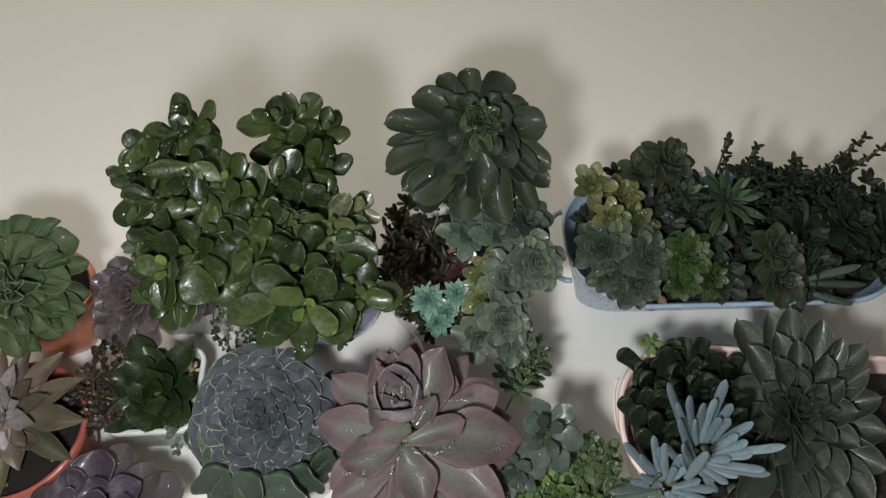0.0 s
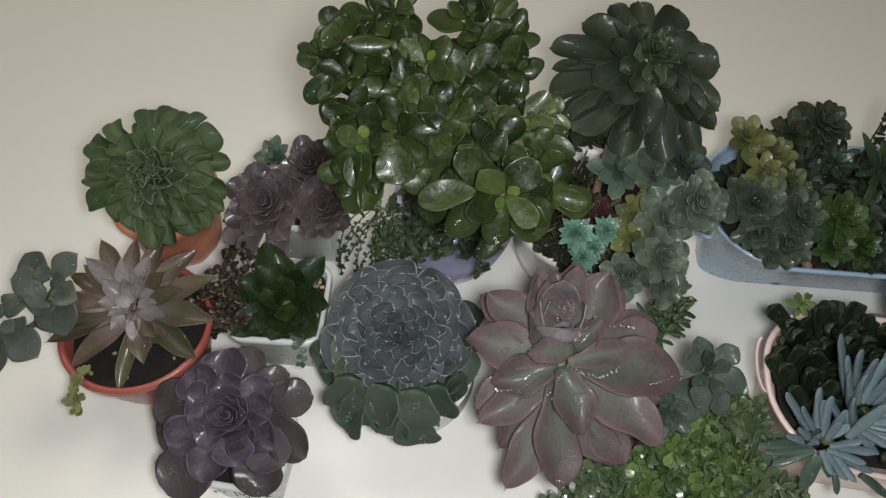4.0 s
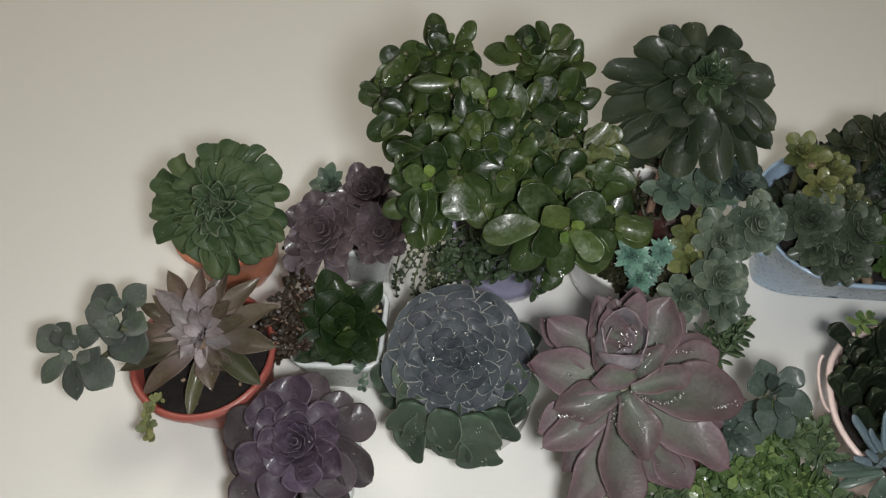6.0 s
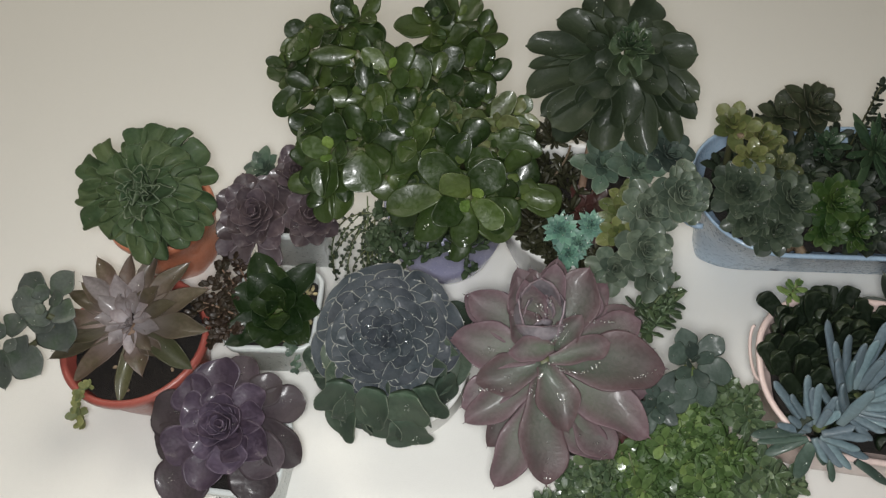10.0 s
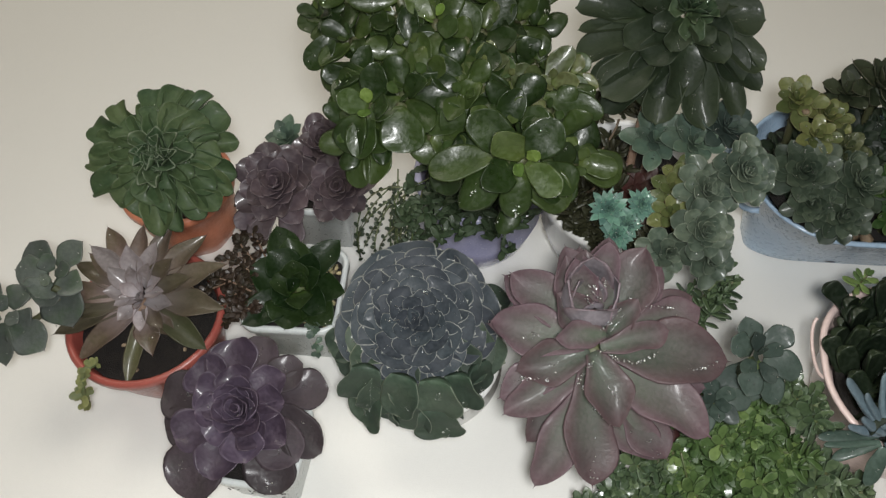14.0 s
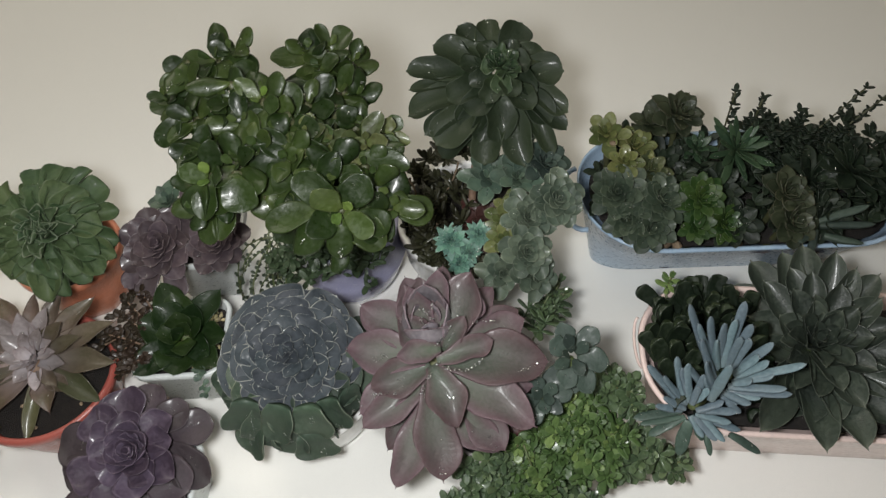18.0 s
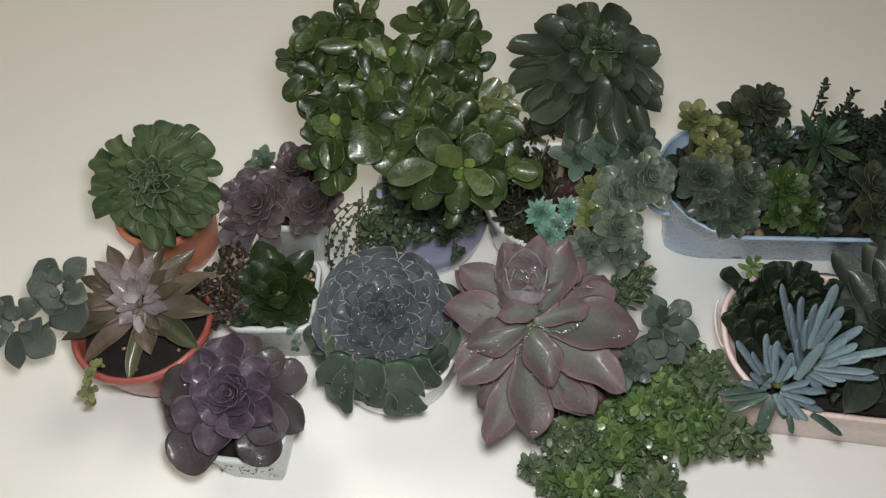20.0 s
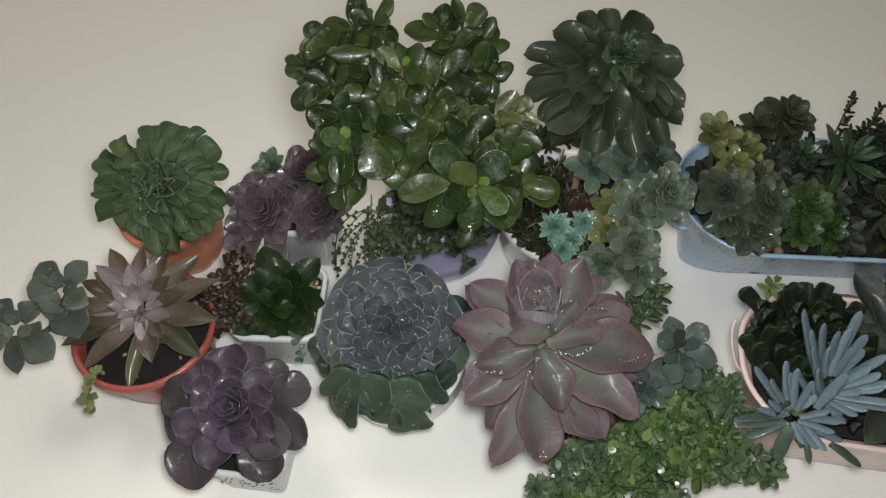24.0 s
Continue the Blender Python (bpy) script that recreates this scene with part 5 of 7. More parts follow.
star_leaf((-0.336, 0.203, 0.088), (-0.385, 0.201, 0.092), 0.0148, K_BROWN)
star_leaf((-0.335, 0.208, 0.090), (-0.375, 0.219, 0.100), 0.0157, K_BROWN)
star_leaf((-0.335, 0.212, 0.090), (-0.365, 0.224, 0.104), 0.0137, K_BROWN)
star_leaf((-0.316, 0.192, 0.086), (-0.298, 0.180, 0.078), 0.0133, K_BROWN)
star_leaf((-0.328, 0.209, 0.096), (-0.359, 0.226, 0.114), 0.0145, K_BROWNIN)
star_leaf((-0.327, 0.211, 0.096), (-0.334, 0.226, 0.118), 0.0143, K_BROWNIN)
star_leaf((-0.322, 0.210, 0.096), (-0.315, 0.232, 0.116), 0.0143, K_BROWNIN)
star_leaf((-0.328, 0.203, 0.098), (-0.343, 0.211, 0.112), 0.0124, K_BROWNIN)
star_leaf((-0.318, 0.208, 0.094), (-0.301, 0.222, 0.112), 0.0142, K_BROWN)
star_leaf((-0.326, 0.200, 0.096), (-0.343, 0.194, 0.104), 0.0124, K_BROWNIN)
star_leaf((-0.316, 0.204, 0.094), (-0.286, 0.211, 0.106), 0.0141, K_OLIVEBROWN)
star_leaf((-0.322, 0.204, 0.102), (-0.325, 0.210, 0.118), 0.0103, K_BROWNIN)
star_leaf((-0.318, 0.204, 0.102), (-0.312, 0.213, 0.118), 0.0103, K_BROWNIN)
star_leaf((-0.316, 0.203, 0.100), (-0.302, 0.206, 0.114), 0.0102, K_BROWNIN)
star_leaf((-0.323, 0.198, 0.096), (-0.334, 0.188, 0.100), 0.0114, K_BROWNIN)
star_leaf((-0.317, 0.198, 0.094), (-0.296, 0.195, 0.096), 0.0122, K_BROWNIN)
star_leaf((-0.317, 0.196, 0.092), (-0.302, 0.181, 0.088), 0.0122, K_BROWN)
star_leaf((-0.322, 0.196, 0.092), (-0.332, 0.181, 0.090), 0.0124, K_BROWNIN)
star_leaf((-0.320, 0.195, 0.092), (-0.316, 0.177, 0.088), 0.0113, K_BROWNIN)
star_leaf((-0.321, 0.198, 0.102), (-0.330, 0.199, 0.112), 0.0094, K_BROWNIN)
star_leaf((-0.316, 0.199, 0.100), (-0.300, 0.198, 0.108), 0.0093, K_BROWNIN)
rosette(P, (-0.321, 0.198, 0.094), (-0.12, -0.22, 0.97), 0.016, 12, K_BROWNIN, width=0.40, el_in=84, el_out=48, small=0.4, jitter=10, seed=91)
K_OFF = leaf_mesh("leaf", L_OFFSET, widest=0.56, neck=0.38, e=1.9, f=1.2, thick=0.2, cup=0.12, tip=0.04, stations=11, ring=12)
OFF_A = stem(P, bend((-0.345, 0.200, 0.07), (-0.379, 0.196, 0.104), (0, 0, -0.004)), 0.0024, M_JADESTEM)
stem(P, bend((-0.378, 0.194, 0.094), (-0.408, 0.170, 0.084), (0, 0, -0.004)), 0.0022, M_JADESTEM)


def offset_leaf(base, tip, width):
    blade(OFF_A, base, tip, width * 1.16, K_OFF, spread=4.0, roll=0.2, owner=P, drops=1)


offset_leaf((-0.389, 0.212, 0.102), (-0.405, 0.226, 0.112), 0.0183)
offset_leaf((-0.383, 0.213, 0.102), (-0.368, 0.229, 0.112), 0.0171)
offset_leaf((-0.389, 0.208, 0.102), (-0.410, 0.206, 0.106), 0.0192)
offset_leaf((-0.382, 0.204, 0.100), (-0.360, 0.200, 0.102), 0.0169)
offset_leaf((-0.388, 0.204, 0.100), (-0.393, 0.191, 0.098), 0.0210)
offset_leaf((-0.382, 0.204, 0.096), (-0.369, 0.176, 0.086), 0.0275)
offset_leaf((-0.384, 0.203, 0.098), (-0.389, 0.186, 0.094), 0.0191)
offset_leaf((-0.382, 0.207, 0.108), (-0.389, 0.214, 0.116), 0.0113)
offset_leaf((-0.379, 0.205, 0.108), (-0.367, 0.207, 0.114), 0.0112)
offset_leaf((-0.382, 0.202, 0.106), (-0.387, 0.197, 0.108), 0.0104)
offset_leaf((-0.418, 0.184, 0.092), (-0.433, 0.198, 0.098), 0.0158)
offset_leaf((-0.421, 0.182, 0.090), (-0.448, 0.193, 0.094), 0.0179)
offset_leaf((-0.420, 0.178, 0.088), (-0.434, 0.157, 0.082), 0.0148)
offset_leaf((-0.413, 0.174, 0.088), (-0.408, 0.148, 0.076), 0.0155)
offset_leaf((-0.406, 0.175, 0.088), (-0.382, 0.161, 0.080), 0.0211)
offset_leaf((-0.408, 0.178, 0.090), (-0.393, 0.171, 0.086), 0.0221)
offset_leaf((-0.410, 0.184, 0.092), (-0.402, 0.199, 0.098), 0.0174)
offset_leaf((-0.410, 0.180, 0.096), (-0.417, 0.187, 0.104), 0.0106)
offset_leaf((-0.407, 0.177, 0.096), (-0.396, 0.171, 0.098), 0.0095)
offset_leaf((-0.411, 0.175, 0.096), (-0.417, 0.169, 0.098), 0.0106)
K_TRAIL = leaf_mesh("leaf", leaf_material("pale_yellow_leaf", (0.20, 0.215, 0.085), (0.26, 0.26, 0.12), (0.19, 0.21, 0.08), 0.44, 0.44, blotch=(0.15, 0.175, 0.06)), **F_ROUND)
TWIG = stem(P, bend((-0.346, 0.158, 0.072), (-0.353, 0.136, 0.052), (-0.004, 0, 0.008)), 0.0016, M_GREENSTEM, "trailing_shoot")
rnd = random.Random(99)
for i, p in enumerate(bend((-0.346, 0.156, 0.074), (-0.353, 0.136, 0.053), (-0.004, 0, 0.008), 8)):
    for q in range(4 + 3 * (i > 5)):
        az = rnd.uniform(0, 6.28)
        d = Vector((math.cos(az), math.sin(az), rnd.uniform(-0.1, 0.7))).normalized()
        n = rnd.uniform(0.005, 0.008) * (1.25 if i > 5 else 0.9)
        part("leaf", K_TRAIL, TWIG, leaf_pose(p, p + d * n, (0, -0.3, 0.9), n * 0.6))
for k in range(9):
    a, r = 2.4 * k, rnd.uniform(0.018, 0.042)
    pebble(P, (-0.328 + r * math.cos(a), 0.200 + r * math.sin(a), 0.0605), rnd.uniform(0.0012, 0.0026), 300 + k, name="grit")

# ---- deep green rosette in the white square pot ----
P = thing("potted_green_rosette", (-0.226, 0.233, 0), "glossy deep green rosette and maroon beads in a white square pot", "potted plant", "white square pots")
square_pot(P, (-0.226, 0.233), 2, half=0.0365)
K_GREEN = leaf_mesh("leaf", L_GREEN, widest=0.58, neck=0.40, e=2.0, f=1.2, thick=0.15, cup=0.2, tip=0.05)
GREEN_CORE = stem(P, [(-0.220, 0.230, 0.060), (-0.220, 0.229, 0.082)], [0.008, 0.005], M_GREENSTEM, "rosette")


def green_leaf(base, tip, width):
    blade(GREEN_CORE, base, tip, width, K_GREEN, spread=6.0, roll=0.2, owner=P, drops=1)


green_leaf((-0.224, 0.234, 0.072), (-0.241, 0.270, 0.092), 0.0241)
green_leaf((-0.220, 0.235, 0.074), (-0.229, 0.259, 0.094), 0.0267)
green_leaf((-0.218, 0.235, 0.074), (-0.196, 0.262, 0.092), 0.0228)
green_leaf((-0.215, 0.231, 0.072), (-0.185, 0.227, 0.080), 0.0216)
green_leaf((-0.216, 0.222, 0.072), (-0.194, 0.202, 0.070), 0.0224)
green_leaf((-0.225, 0.219, 0.072), (-0.228, 0.197, 0.070), 0.0328)
green_leaf((-0.228, 0.225, 0.072), (-0.253, 0.195, 0.074), 0.0264)
green_leaf((-0.230, 0.233, 0.072), (-0.257, 0.232, 0.084), 0.0277)
green_leaf((-0.224, 0.235, 0.078), (-0.240, 0.246, 0.096), 0.0255)
green_leaf((-0.215, 0.234, 0.078), (-0.208, 0.244, 0.098), 0.0206)
green_leaf((-0.214, 0.222, 0.078), (-0.197, 0.210, 0.080), 0.0213)
green_leaf((-0.223, 0.220, 0.078), (-0.231, 0.207, 0.082), 0.0242)
green_leaf((-0.220, 0.228, 0.084), (-0.220, 0.236, 0.100), 0.0195)
green_leaf((-0.214, 0.226, 0.084), (-0.201, 0.229, 0.096), 0.0184)
green_leaf((-0.222, 0.223, 0.084), (-0.235, 0.219, 0.094), 0.0194)
green_leaf((-0.217, 0.219, 0.084), (-0.210, 0.204, 0.088), 0.0183)
green_leaf((-0.217, 0.223, 0.088), (-0.211, 0.226, 0.100), 0.0119)
green_leaf((-0.218, 0.220, 0.088), (-0.222, 0.221, 0.100), 0.0119)
rnd = random.Random(102)
for k in range(190):
    x, y = rnd.uniform(-0.029, 0.029), rnd.uniform(-0.029, 0.029)
    pebble(P, (-0.226 + x, 0.233 + y, 0.0602), rnd.uniform(0.0015, 0.0029), 400 + k, M_TANGRIT, "grit")
maroon = Joined()
PATHS = (((-0.250, 0.262, 0.07), (-0.279, 0.295, 0.082)), ((-0.250, 0.250, 0.07), (-0.272, 0.275, 0.078)), ((-0.248, 0.225, 0.07), (-0.285, 0.232, 0.076)), ((-0.250, 0.215, 0.07), (-0.278, 0.212, 0.066)),
         ((-0.250, 0.222, 0.07), (-0.270, 0.200, 0.066)), ((-0.248, 0.24, 0.07), (-0.272, 0.222, 0.07)), ((-0.252, 0.232, 0.07), (-0.288, 0.222, 0.07)), ((-0.246, 0.21, 0.07), (-0.262, 0.203, 0.07)), ((-0.256, 0.225, 0.07), (-0.268, 0.214, 0.074)), ((-0.25, 0.23, 0.075), (-0.276, 0.240, 0.088)), ((-0.25, 0.22, 0.075), (-0.28, 0.222, 0.088)), ((-0.25, 0.24, 0.075), (-0.268, 0.256, 0.09)))
for a, b in PATHS:
    pts = bend(a, b, (rnd.uniform(-0.004, 0.004), 0, 0.008), 10)
    stem(P, pts, 0.0008, M_STEM, "trailing_stem")
    for i, p in enumerate(pts[2:]):
        for q in range(5):
            az = rnd.uniform(0, 6.28)
            d = Vector((math.cos(az), math.sin(az), rnd.uniform(-0.2, 0.8))).normalized()
            n = rnd.uniform(0.005, 0.008)
            maroon.add(bead_leaf, leaf_pose(p, p + d * n, (0, -0.3, 0.9), n * 0.62))
maroon.link("bead_foliage", P, L_MAROON, "trailing stems of tiny maroon bead leaves")
for k, p in enumerate(bend((-0.206, 0.202, 0.07), (-0.200, 0.186, 0.060), (0, 0, 0.004), 5)):
    for q in range(4):
        az = rnd.uniform(0, 6.28)
        d = Vector((math.cos(az), math.sin(az), 0.3)).normalized()
        part("leaf", K_SMALLGREY, P, leaf_pose(p, p + d * 0.006, (0, -0.3, 0.9), 0.0036))

# ---- violet rosette in the white square pot ----
P = thing("potted_violet_rosette", (-0.226, 0.128, 0), "broad violet rosette with mealy leaves in a speckled white square pot", "potted plant", "white square pots")
square_pot(P, (-0.2265, 0.121), -3, half=0.0315, foot=0.023, height=0.060)
K_VIOLET = leaf_mesh("leaf", L_VIOLET, widest=0.58, neck=0.45, e=2.2, f=2.1, thick=0.13, cup=0.30, curl=0.10, tip=0.012, stations=11, ring=12)
K_VIOLETIN = leaf_mesh("leaf", L_VIOLET, widest=0.58, neck=0.5, e=2.4, f=2.2, thick=0.14, cup=0.30, curl=0.05, tip=0.01, stations=11, ring=12)
K_VIOLETOUT = leaf_mesh("leaf", L_VIOLETOUT, widest=0.58, neck=0.45, e=2.2, f=2.1, thick=0.14, cup=0.16, curl=-0.04, tip=0.012, stations=11, ring=12)
stem(P, bend((-0.228, 0.128, 0.045), (-0.238, 0.131, 0.078), (0, 0, 0)), 0.008)
VIOLET_CORE = stem(P, [(-0.229, 0.131, 0.068), (-0.229, 0.131, 0.084)], [0.010, 0.006], M_GREENSTEM, "rosette")


def violet_leaf(base, tip, width, me):
    blade(VIOLET_CORE, base, tip, width, me, spread=3.0, owner=P, drops=8 if me is K_VIOLETIN else 4)


violet_leaf((-0.259, 0.136, 0.080), (-0.291, 0.137, 0.076), 0.0334, K_VIOLETOUT)
violet_leaf((-0.257, 0.125, 0.076), (-0.284, 0.115, 0.070), 0.0260, K_VIOLETOUT)
violet_leaf((-0.244, 0.113, 0.078), (-0.267, 0.081, 0.066), 0.0378, K_VIOLETOUT)
violet_leaf((-0.220, 0.119, 0.078), (-0.205, 0.085, 0.066), 0.0336, K_VIOLETOUT)
violet_leaf((-0.219, 0.135, 0.078), (-0.180, 0.115, 0.070), 0.0277, K_VIOLETOUT)
violet_leaf((-0.220, 0.144, 0.080), (-0.184, 0.155, 0.080), 0.0271, K_VIOLETOUT)
violet_leaf((-0.227, 0.147, 0.082), (-0.201, 0.164, 0.086), 0.0237, K_VIOLETOUT)
violet_leaf((-0.236, 0.152, 0.080), (-0.229, 0.183, 0.084), 0.0278, K_VIOLETOUT)
violet_leaf((-0.241, 0.144, 0.084), (-0.251, 0.175, 0.090), 0.0347, K_VIOLET)
violet_leaf((-0.244, 0.141, 0.084), (-0.270, 0.157, 0.086), 0.0285, K_VIOLET)
violet_leaf((-0.225, 0.125, 0.082), (-0.194, 0.104, 0.074), 0.0309, K_VIOLETOUT)
violet_leaf((-0.245, 0.136, 0.086), (-0.265, 0.138, 0.090), 0.0264, K_VIOLET)
violet_leaf((-0.228, 0.128, 0.088), (-0.199, 0.112, 0.088), 0.0246, K_VIOLET)
violet_leaf((-0.229, 0.119, 0.088), (-0.221, 0.096, 0.086), 0.0263, K_VIOLET)
violet_leaf((-0.238, 0.115, 0.084), (-0.242, 0.087, 0.078), 0.0284, K_VIOLET)
violet_leaf((-0.243, 0.124, 0.086), (-0.271, 0.108, 0.080), 0.0271, K_VIOLET)
violet_leaf((-0.230, 0.136, 0.088), (-0.210, 0.154, 0.094), 0.0250, K_VIOLET)
violet_leaf((-0.240, 0.128, 0.090), (-0.259, 0.122, 0.094), 0.0216, K_VIOLET)
violet_leaf((-0.225, 0.133, 0.090), (-0.204, 0.134, 0.094), 0.0230, K_VIOLET)
violet_leaf((-0.236, 0.119, 0.090), (-0.248, 0.107, 0.088), 0.0197, K_VIOLET)
violet_leaf((-0.236, 0.139, 0.090), (-0.245, 0.153, 0.098), 0.0243, K_VIOLET)
violet_leaf((-0.230, 0.120, 0.090), (-0.214, 0.108, 0.088), 0.0212, K_VIOLET)
rosette(P, (-0.234, 0.130, 0.086), (-0.04, -0.32, 0.95), 0.026, 20, K_VIOLETIN, width=0.86, el_in=82, el_out=34, dome=0.05, small=0.30, power=0.8, jitter=8, seed=111, drops=0.8, wide_in=1.0, spread=0.16)
rnd = random.Random(112)
for k in range(46):
    x, z = rnd.uniform(-0.026, 0.026), rnd.uniform(0.016, 0.050)
    y = -0.0292 + (0.0516 - z) / 0.0516 * 0.0063
    m = pose(-0.2265, 0.121, 0, 0, 0, -3) @ Matrix.Translation((x, y, z)) @ Matrix.Diagonal((rnd.uniform(0.0004, 0.001), 0.0004, rnd.uniform(0.0004, 0.0009), 1))
    if k == 0:
        speck_me = mesh_of("soil_speck", SPHERE[0], SPHERE[1], M_SOIL)
    part("soil_speck", speck_me, P, m)

# ---- slate-blue mound in the white round pot ----
P = thing("potted_blue_mound", (-0.128, 0.200, 0), "dense slate-blue rosette mound with green offsets in a white round pot", "potted plant")
round_pot(P, (-0.124, 0.203), 0.053, 0.044, 0.044, M_GLAZE, belly=0.054, lip=0.003)
K_DOME = leaf_mesh("leaf", L_DOME, widest=0.66, neck=0.75, e=2.4, f=1.4, thick=0.05, cup=0.12, curl=0.06, wild=0.10, tip=0.04, stations=13, ring=18)
K_DOMELOW = leaf_mesh("leaf", L_DOMELOW, widest=0.56, neck=0.66, e=2.6, f=2.1, thick=0.12, cup=0.18, curl=-0.08, tip=0.05, wild=0.12, variants=7, stations=13, ring=16)
K_DOMEIN = leaf_mesh("leaf", L_DOME, widest=0.55, neck=0.6, e=2.0, f=1.6, thick=0.10, cup=0.35, curl=0.10, wild=0.08, tip=0.03, stations=10, ring=10)
MOUND = dome_rosette(P, (-0.130, 0.191, 0.114), (0.02, -0.34, 0.94), 0.0590, 0.033, 64, K_DOME, K_DOMEIN, K_DOMELOW, 121, 1.0)


def mound_leaf(base, tip, width):
    """A broad green offset leaf hanging over the rim."""
    blade(MOUND, base, tip, width * 1.05, K_DOMELOW, (0.0, -0.50, 0.85), 8.0, 0.45, P, 4)


mound_leaf((-0.158, 0.163, 0.096), (-0.164, 0.150, 0.072), 0.0276)
mound_leaf((-0.145, 0.161, 0.084), (-0.155, 0.144, 0.062), 0.0262)
mound_leaf((-0.153, 0.156, 0.070), (-0.163, 0.142, 0.050), 0.0285)
mound_leaf((-0.131, 0.157, 0.098), (-0.134, 0.140, 0.072), 0.0272)
mound_leaf((-0.129, 0.150, 0.074), (-0.126, 0.140, 0.054), 0.0272)
mound_leaf((-0.111, 0.157, 0.098), (-0.108, 0.143, 0.072), 0.0305)
mound_leaf((-0.113, 0.148, 0.074), (-0.108, 0.135, 0.054), 0.0297)
mound_leaf((-0.098, 0.164, 0.094), (-0.091, 0.151, 0.070), 0.0265)
mound_leaf((-0.089, 0.173, 0.088), (-0.081, 0.164, 0.066), 0.0235)
mound_leaf((-0.147, 0.151, 0.070), (-0.144, 0.145, 0.052), 0.0213)
mound_leaf((-0.101, 0.153, 0.070), (-0.098, 0.152, 0.056), 0.0176)
mound_leaf((-0.097, 0.195, 0.074), (-0.071, 0.187, 0.062), 0.0261)
mound_leaf((-0.095, 0.219, 0.074), (-0.070, 0.244, 0.066), 0.0251)
mound_leaf((-0.094, 0.210, 0.070), (-0.069, 0.217, 0.062), 0.0230)
mound_leaf((-0.171, 0.199, 0.070), (-0.192, 0.187, 0.060), 0.0230)
mound_leaf((-0.169, 0.193, 0.066), (-0.196, 0.201, 0.058), 0.0204)
mound_leaf((-0.164, 0.184, 0.066), (-0.187, 0.181, 0.056), 0.0202)
stem(P, bend((-0.128, 0.200, 0.050), (-0.130, 0.193, 0.085), (0, 0, 0)), 0.010)

# ---- large dusty-pink rosette with stonecrop ----
P = thing("potted_pink_rosette", (0.015, 0.165, 0), "large dusty pink rosette with bright stonecrop spilling from its grey pot", "potted plant")
M_GREYPOT = plain_material("pale_grey_plastic", (0.34, 0.32, 0.31), (0.28, 0.26, 0.25), 0.4, 60.0, bump=0.1)
round_pot(P, (0.022, 0.166), 0.045, 0.036, 0.072, M_GREYPOT)
K_PINK = leaf_mesh("leaf", L_DUSTYPINK, widest=0.62, neck=0.34, e=2.2, f=1.22, thick=0.25, cup=0.20, fold=0.10, curl=0.05, tip=0.04, wild=0.19, stations=16, ring=16)
K_PINKB = leaf_mesh("leaf", L_DUSTYPINK, widest=0.60, neck=0.34, e=2.2, f=1.22, thick=0.25, cup=0.12, fold=0.12, curl=-0.08, tip=0.04, wild=0.21, stations=16, ring=16)
HEART = Vector((-0.020, 0.168, 0.138))
BUD = Vector((-0.0260, 0.1850, 0.1480))
stem(P, bend((0.010, 0.170, 0.06), HEART, (-0.004, 0, 0.004)), 0.009)
PINK_CORE = stem(P, [HEART - Vector((0, 0, 0.014)), HEART + Vector((0, -0.002, 0.006))], [0.012, 0.007], M_GREENSTEM, "rosette")


def bud_petal(az, half, top, girth, tilt=0.0):
    """A broad petal wrapped round the egg-shaped bud; az 0 faces the front."""
    outer, inner, uvs, faces, rows, cols = [], [], [], [], 11, 11
    for i in range(rows):
        v = i / (rows - 1)
        z = top * v
        r = girth * (0.0050 + 0.0100 * math.sin(min(1.0, 0.12 + z / 0.018) * 1.5708) - 0.0042 * max(0.0, z / 0.036 - 0.45) / 0.55)
        w = half * ((0.55 + 0.45 * math.sin(1.5708 * min(1.0, v / 0.5))) if v < 0.5 else max(0.0, 1 - ((v - 0.5) / 0.5) ** 2.2) ** 0.62)
        for j in range(cols):
            u = 2 * j / (cols - 1) - 1
            a = radians(az) + radians(w) * u
            wave = 0.0004 * math.sin(7 * v + 3 * u + az)
            for bag, back in ((outer, 0.0), (inner, -0.0009)):
                q = r + wave + back + 0.0008 * abs(u) ** 3 + tilt * v * v
                bag.append((q * math.sin(a), -q * math.cos(a), z))
            uvs.append((0.5 + 0.5 * u, v))
    n = rows * cols
    for i in range(rows - 1):
        for j in range(cols - 1):
            a, b, c, d = i * cols + j, i * cols + j + 1, (i + 1) * cols + j + 1, (i + 1) * cols + j
            faces += [(a, b, c, d), (n + d, n + c, n + b, n + a)]
        for j in (0, cols - 1):
            a, d = i * cols + j, (i + 1) * cols + j
            faces.append((a, d, n + d, n + a) if j == 0 else (d, a, n + a, n + d))
    part("leaf", mesh_of("leaf", outer + inner, faces, L_BUD, uvs + uvs), PINK_CORE, Matrix.Translation(BUD) @ pose(0, 0, 0, -4, 0, 0))


def pink_leaf(base, tip, width, me):
    m = blade(PINK_CORE, base, tip, width, me, owner=P, drops=6)
    film(P, m, random.Random(int(width * 1e5)))


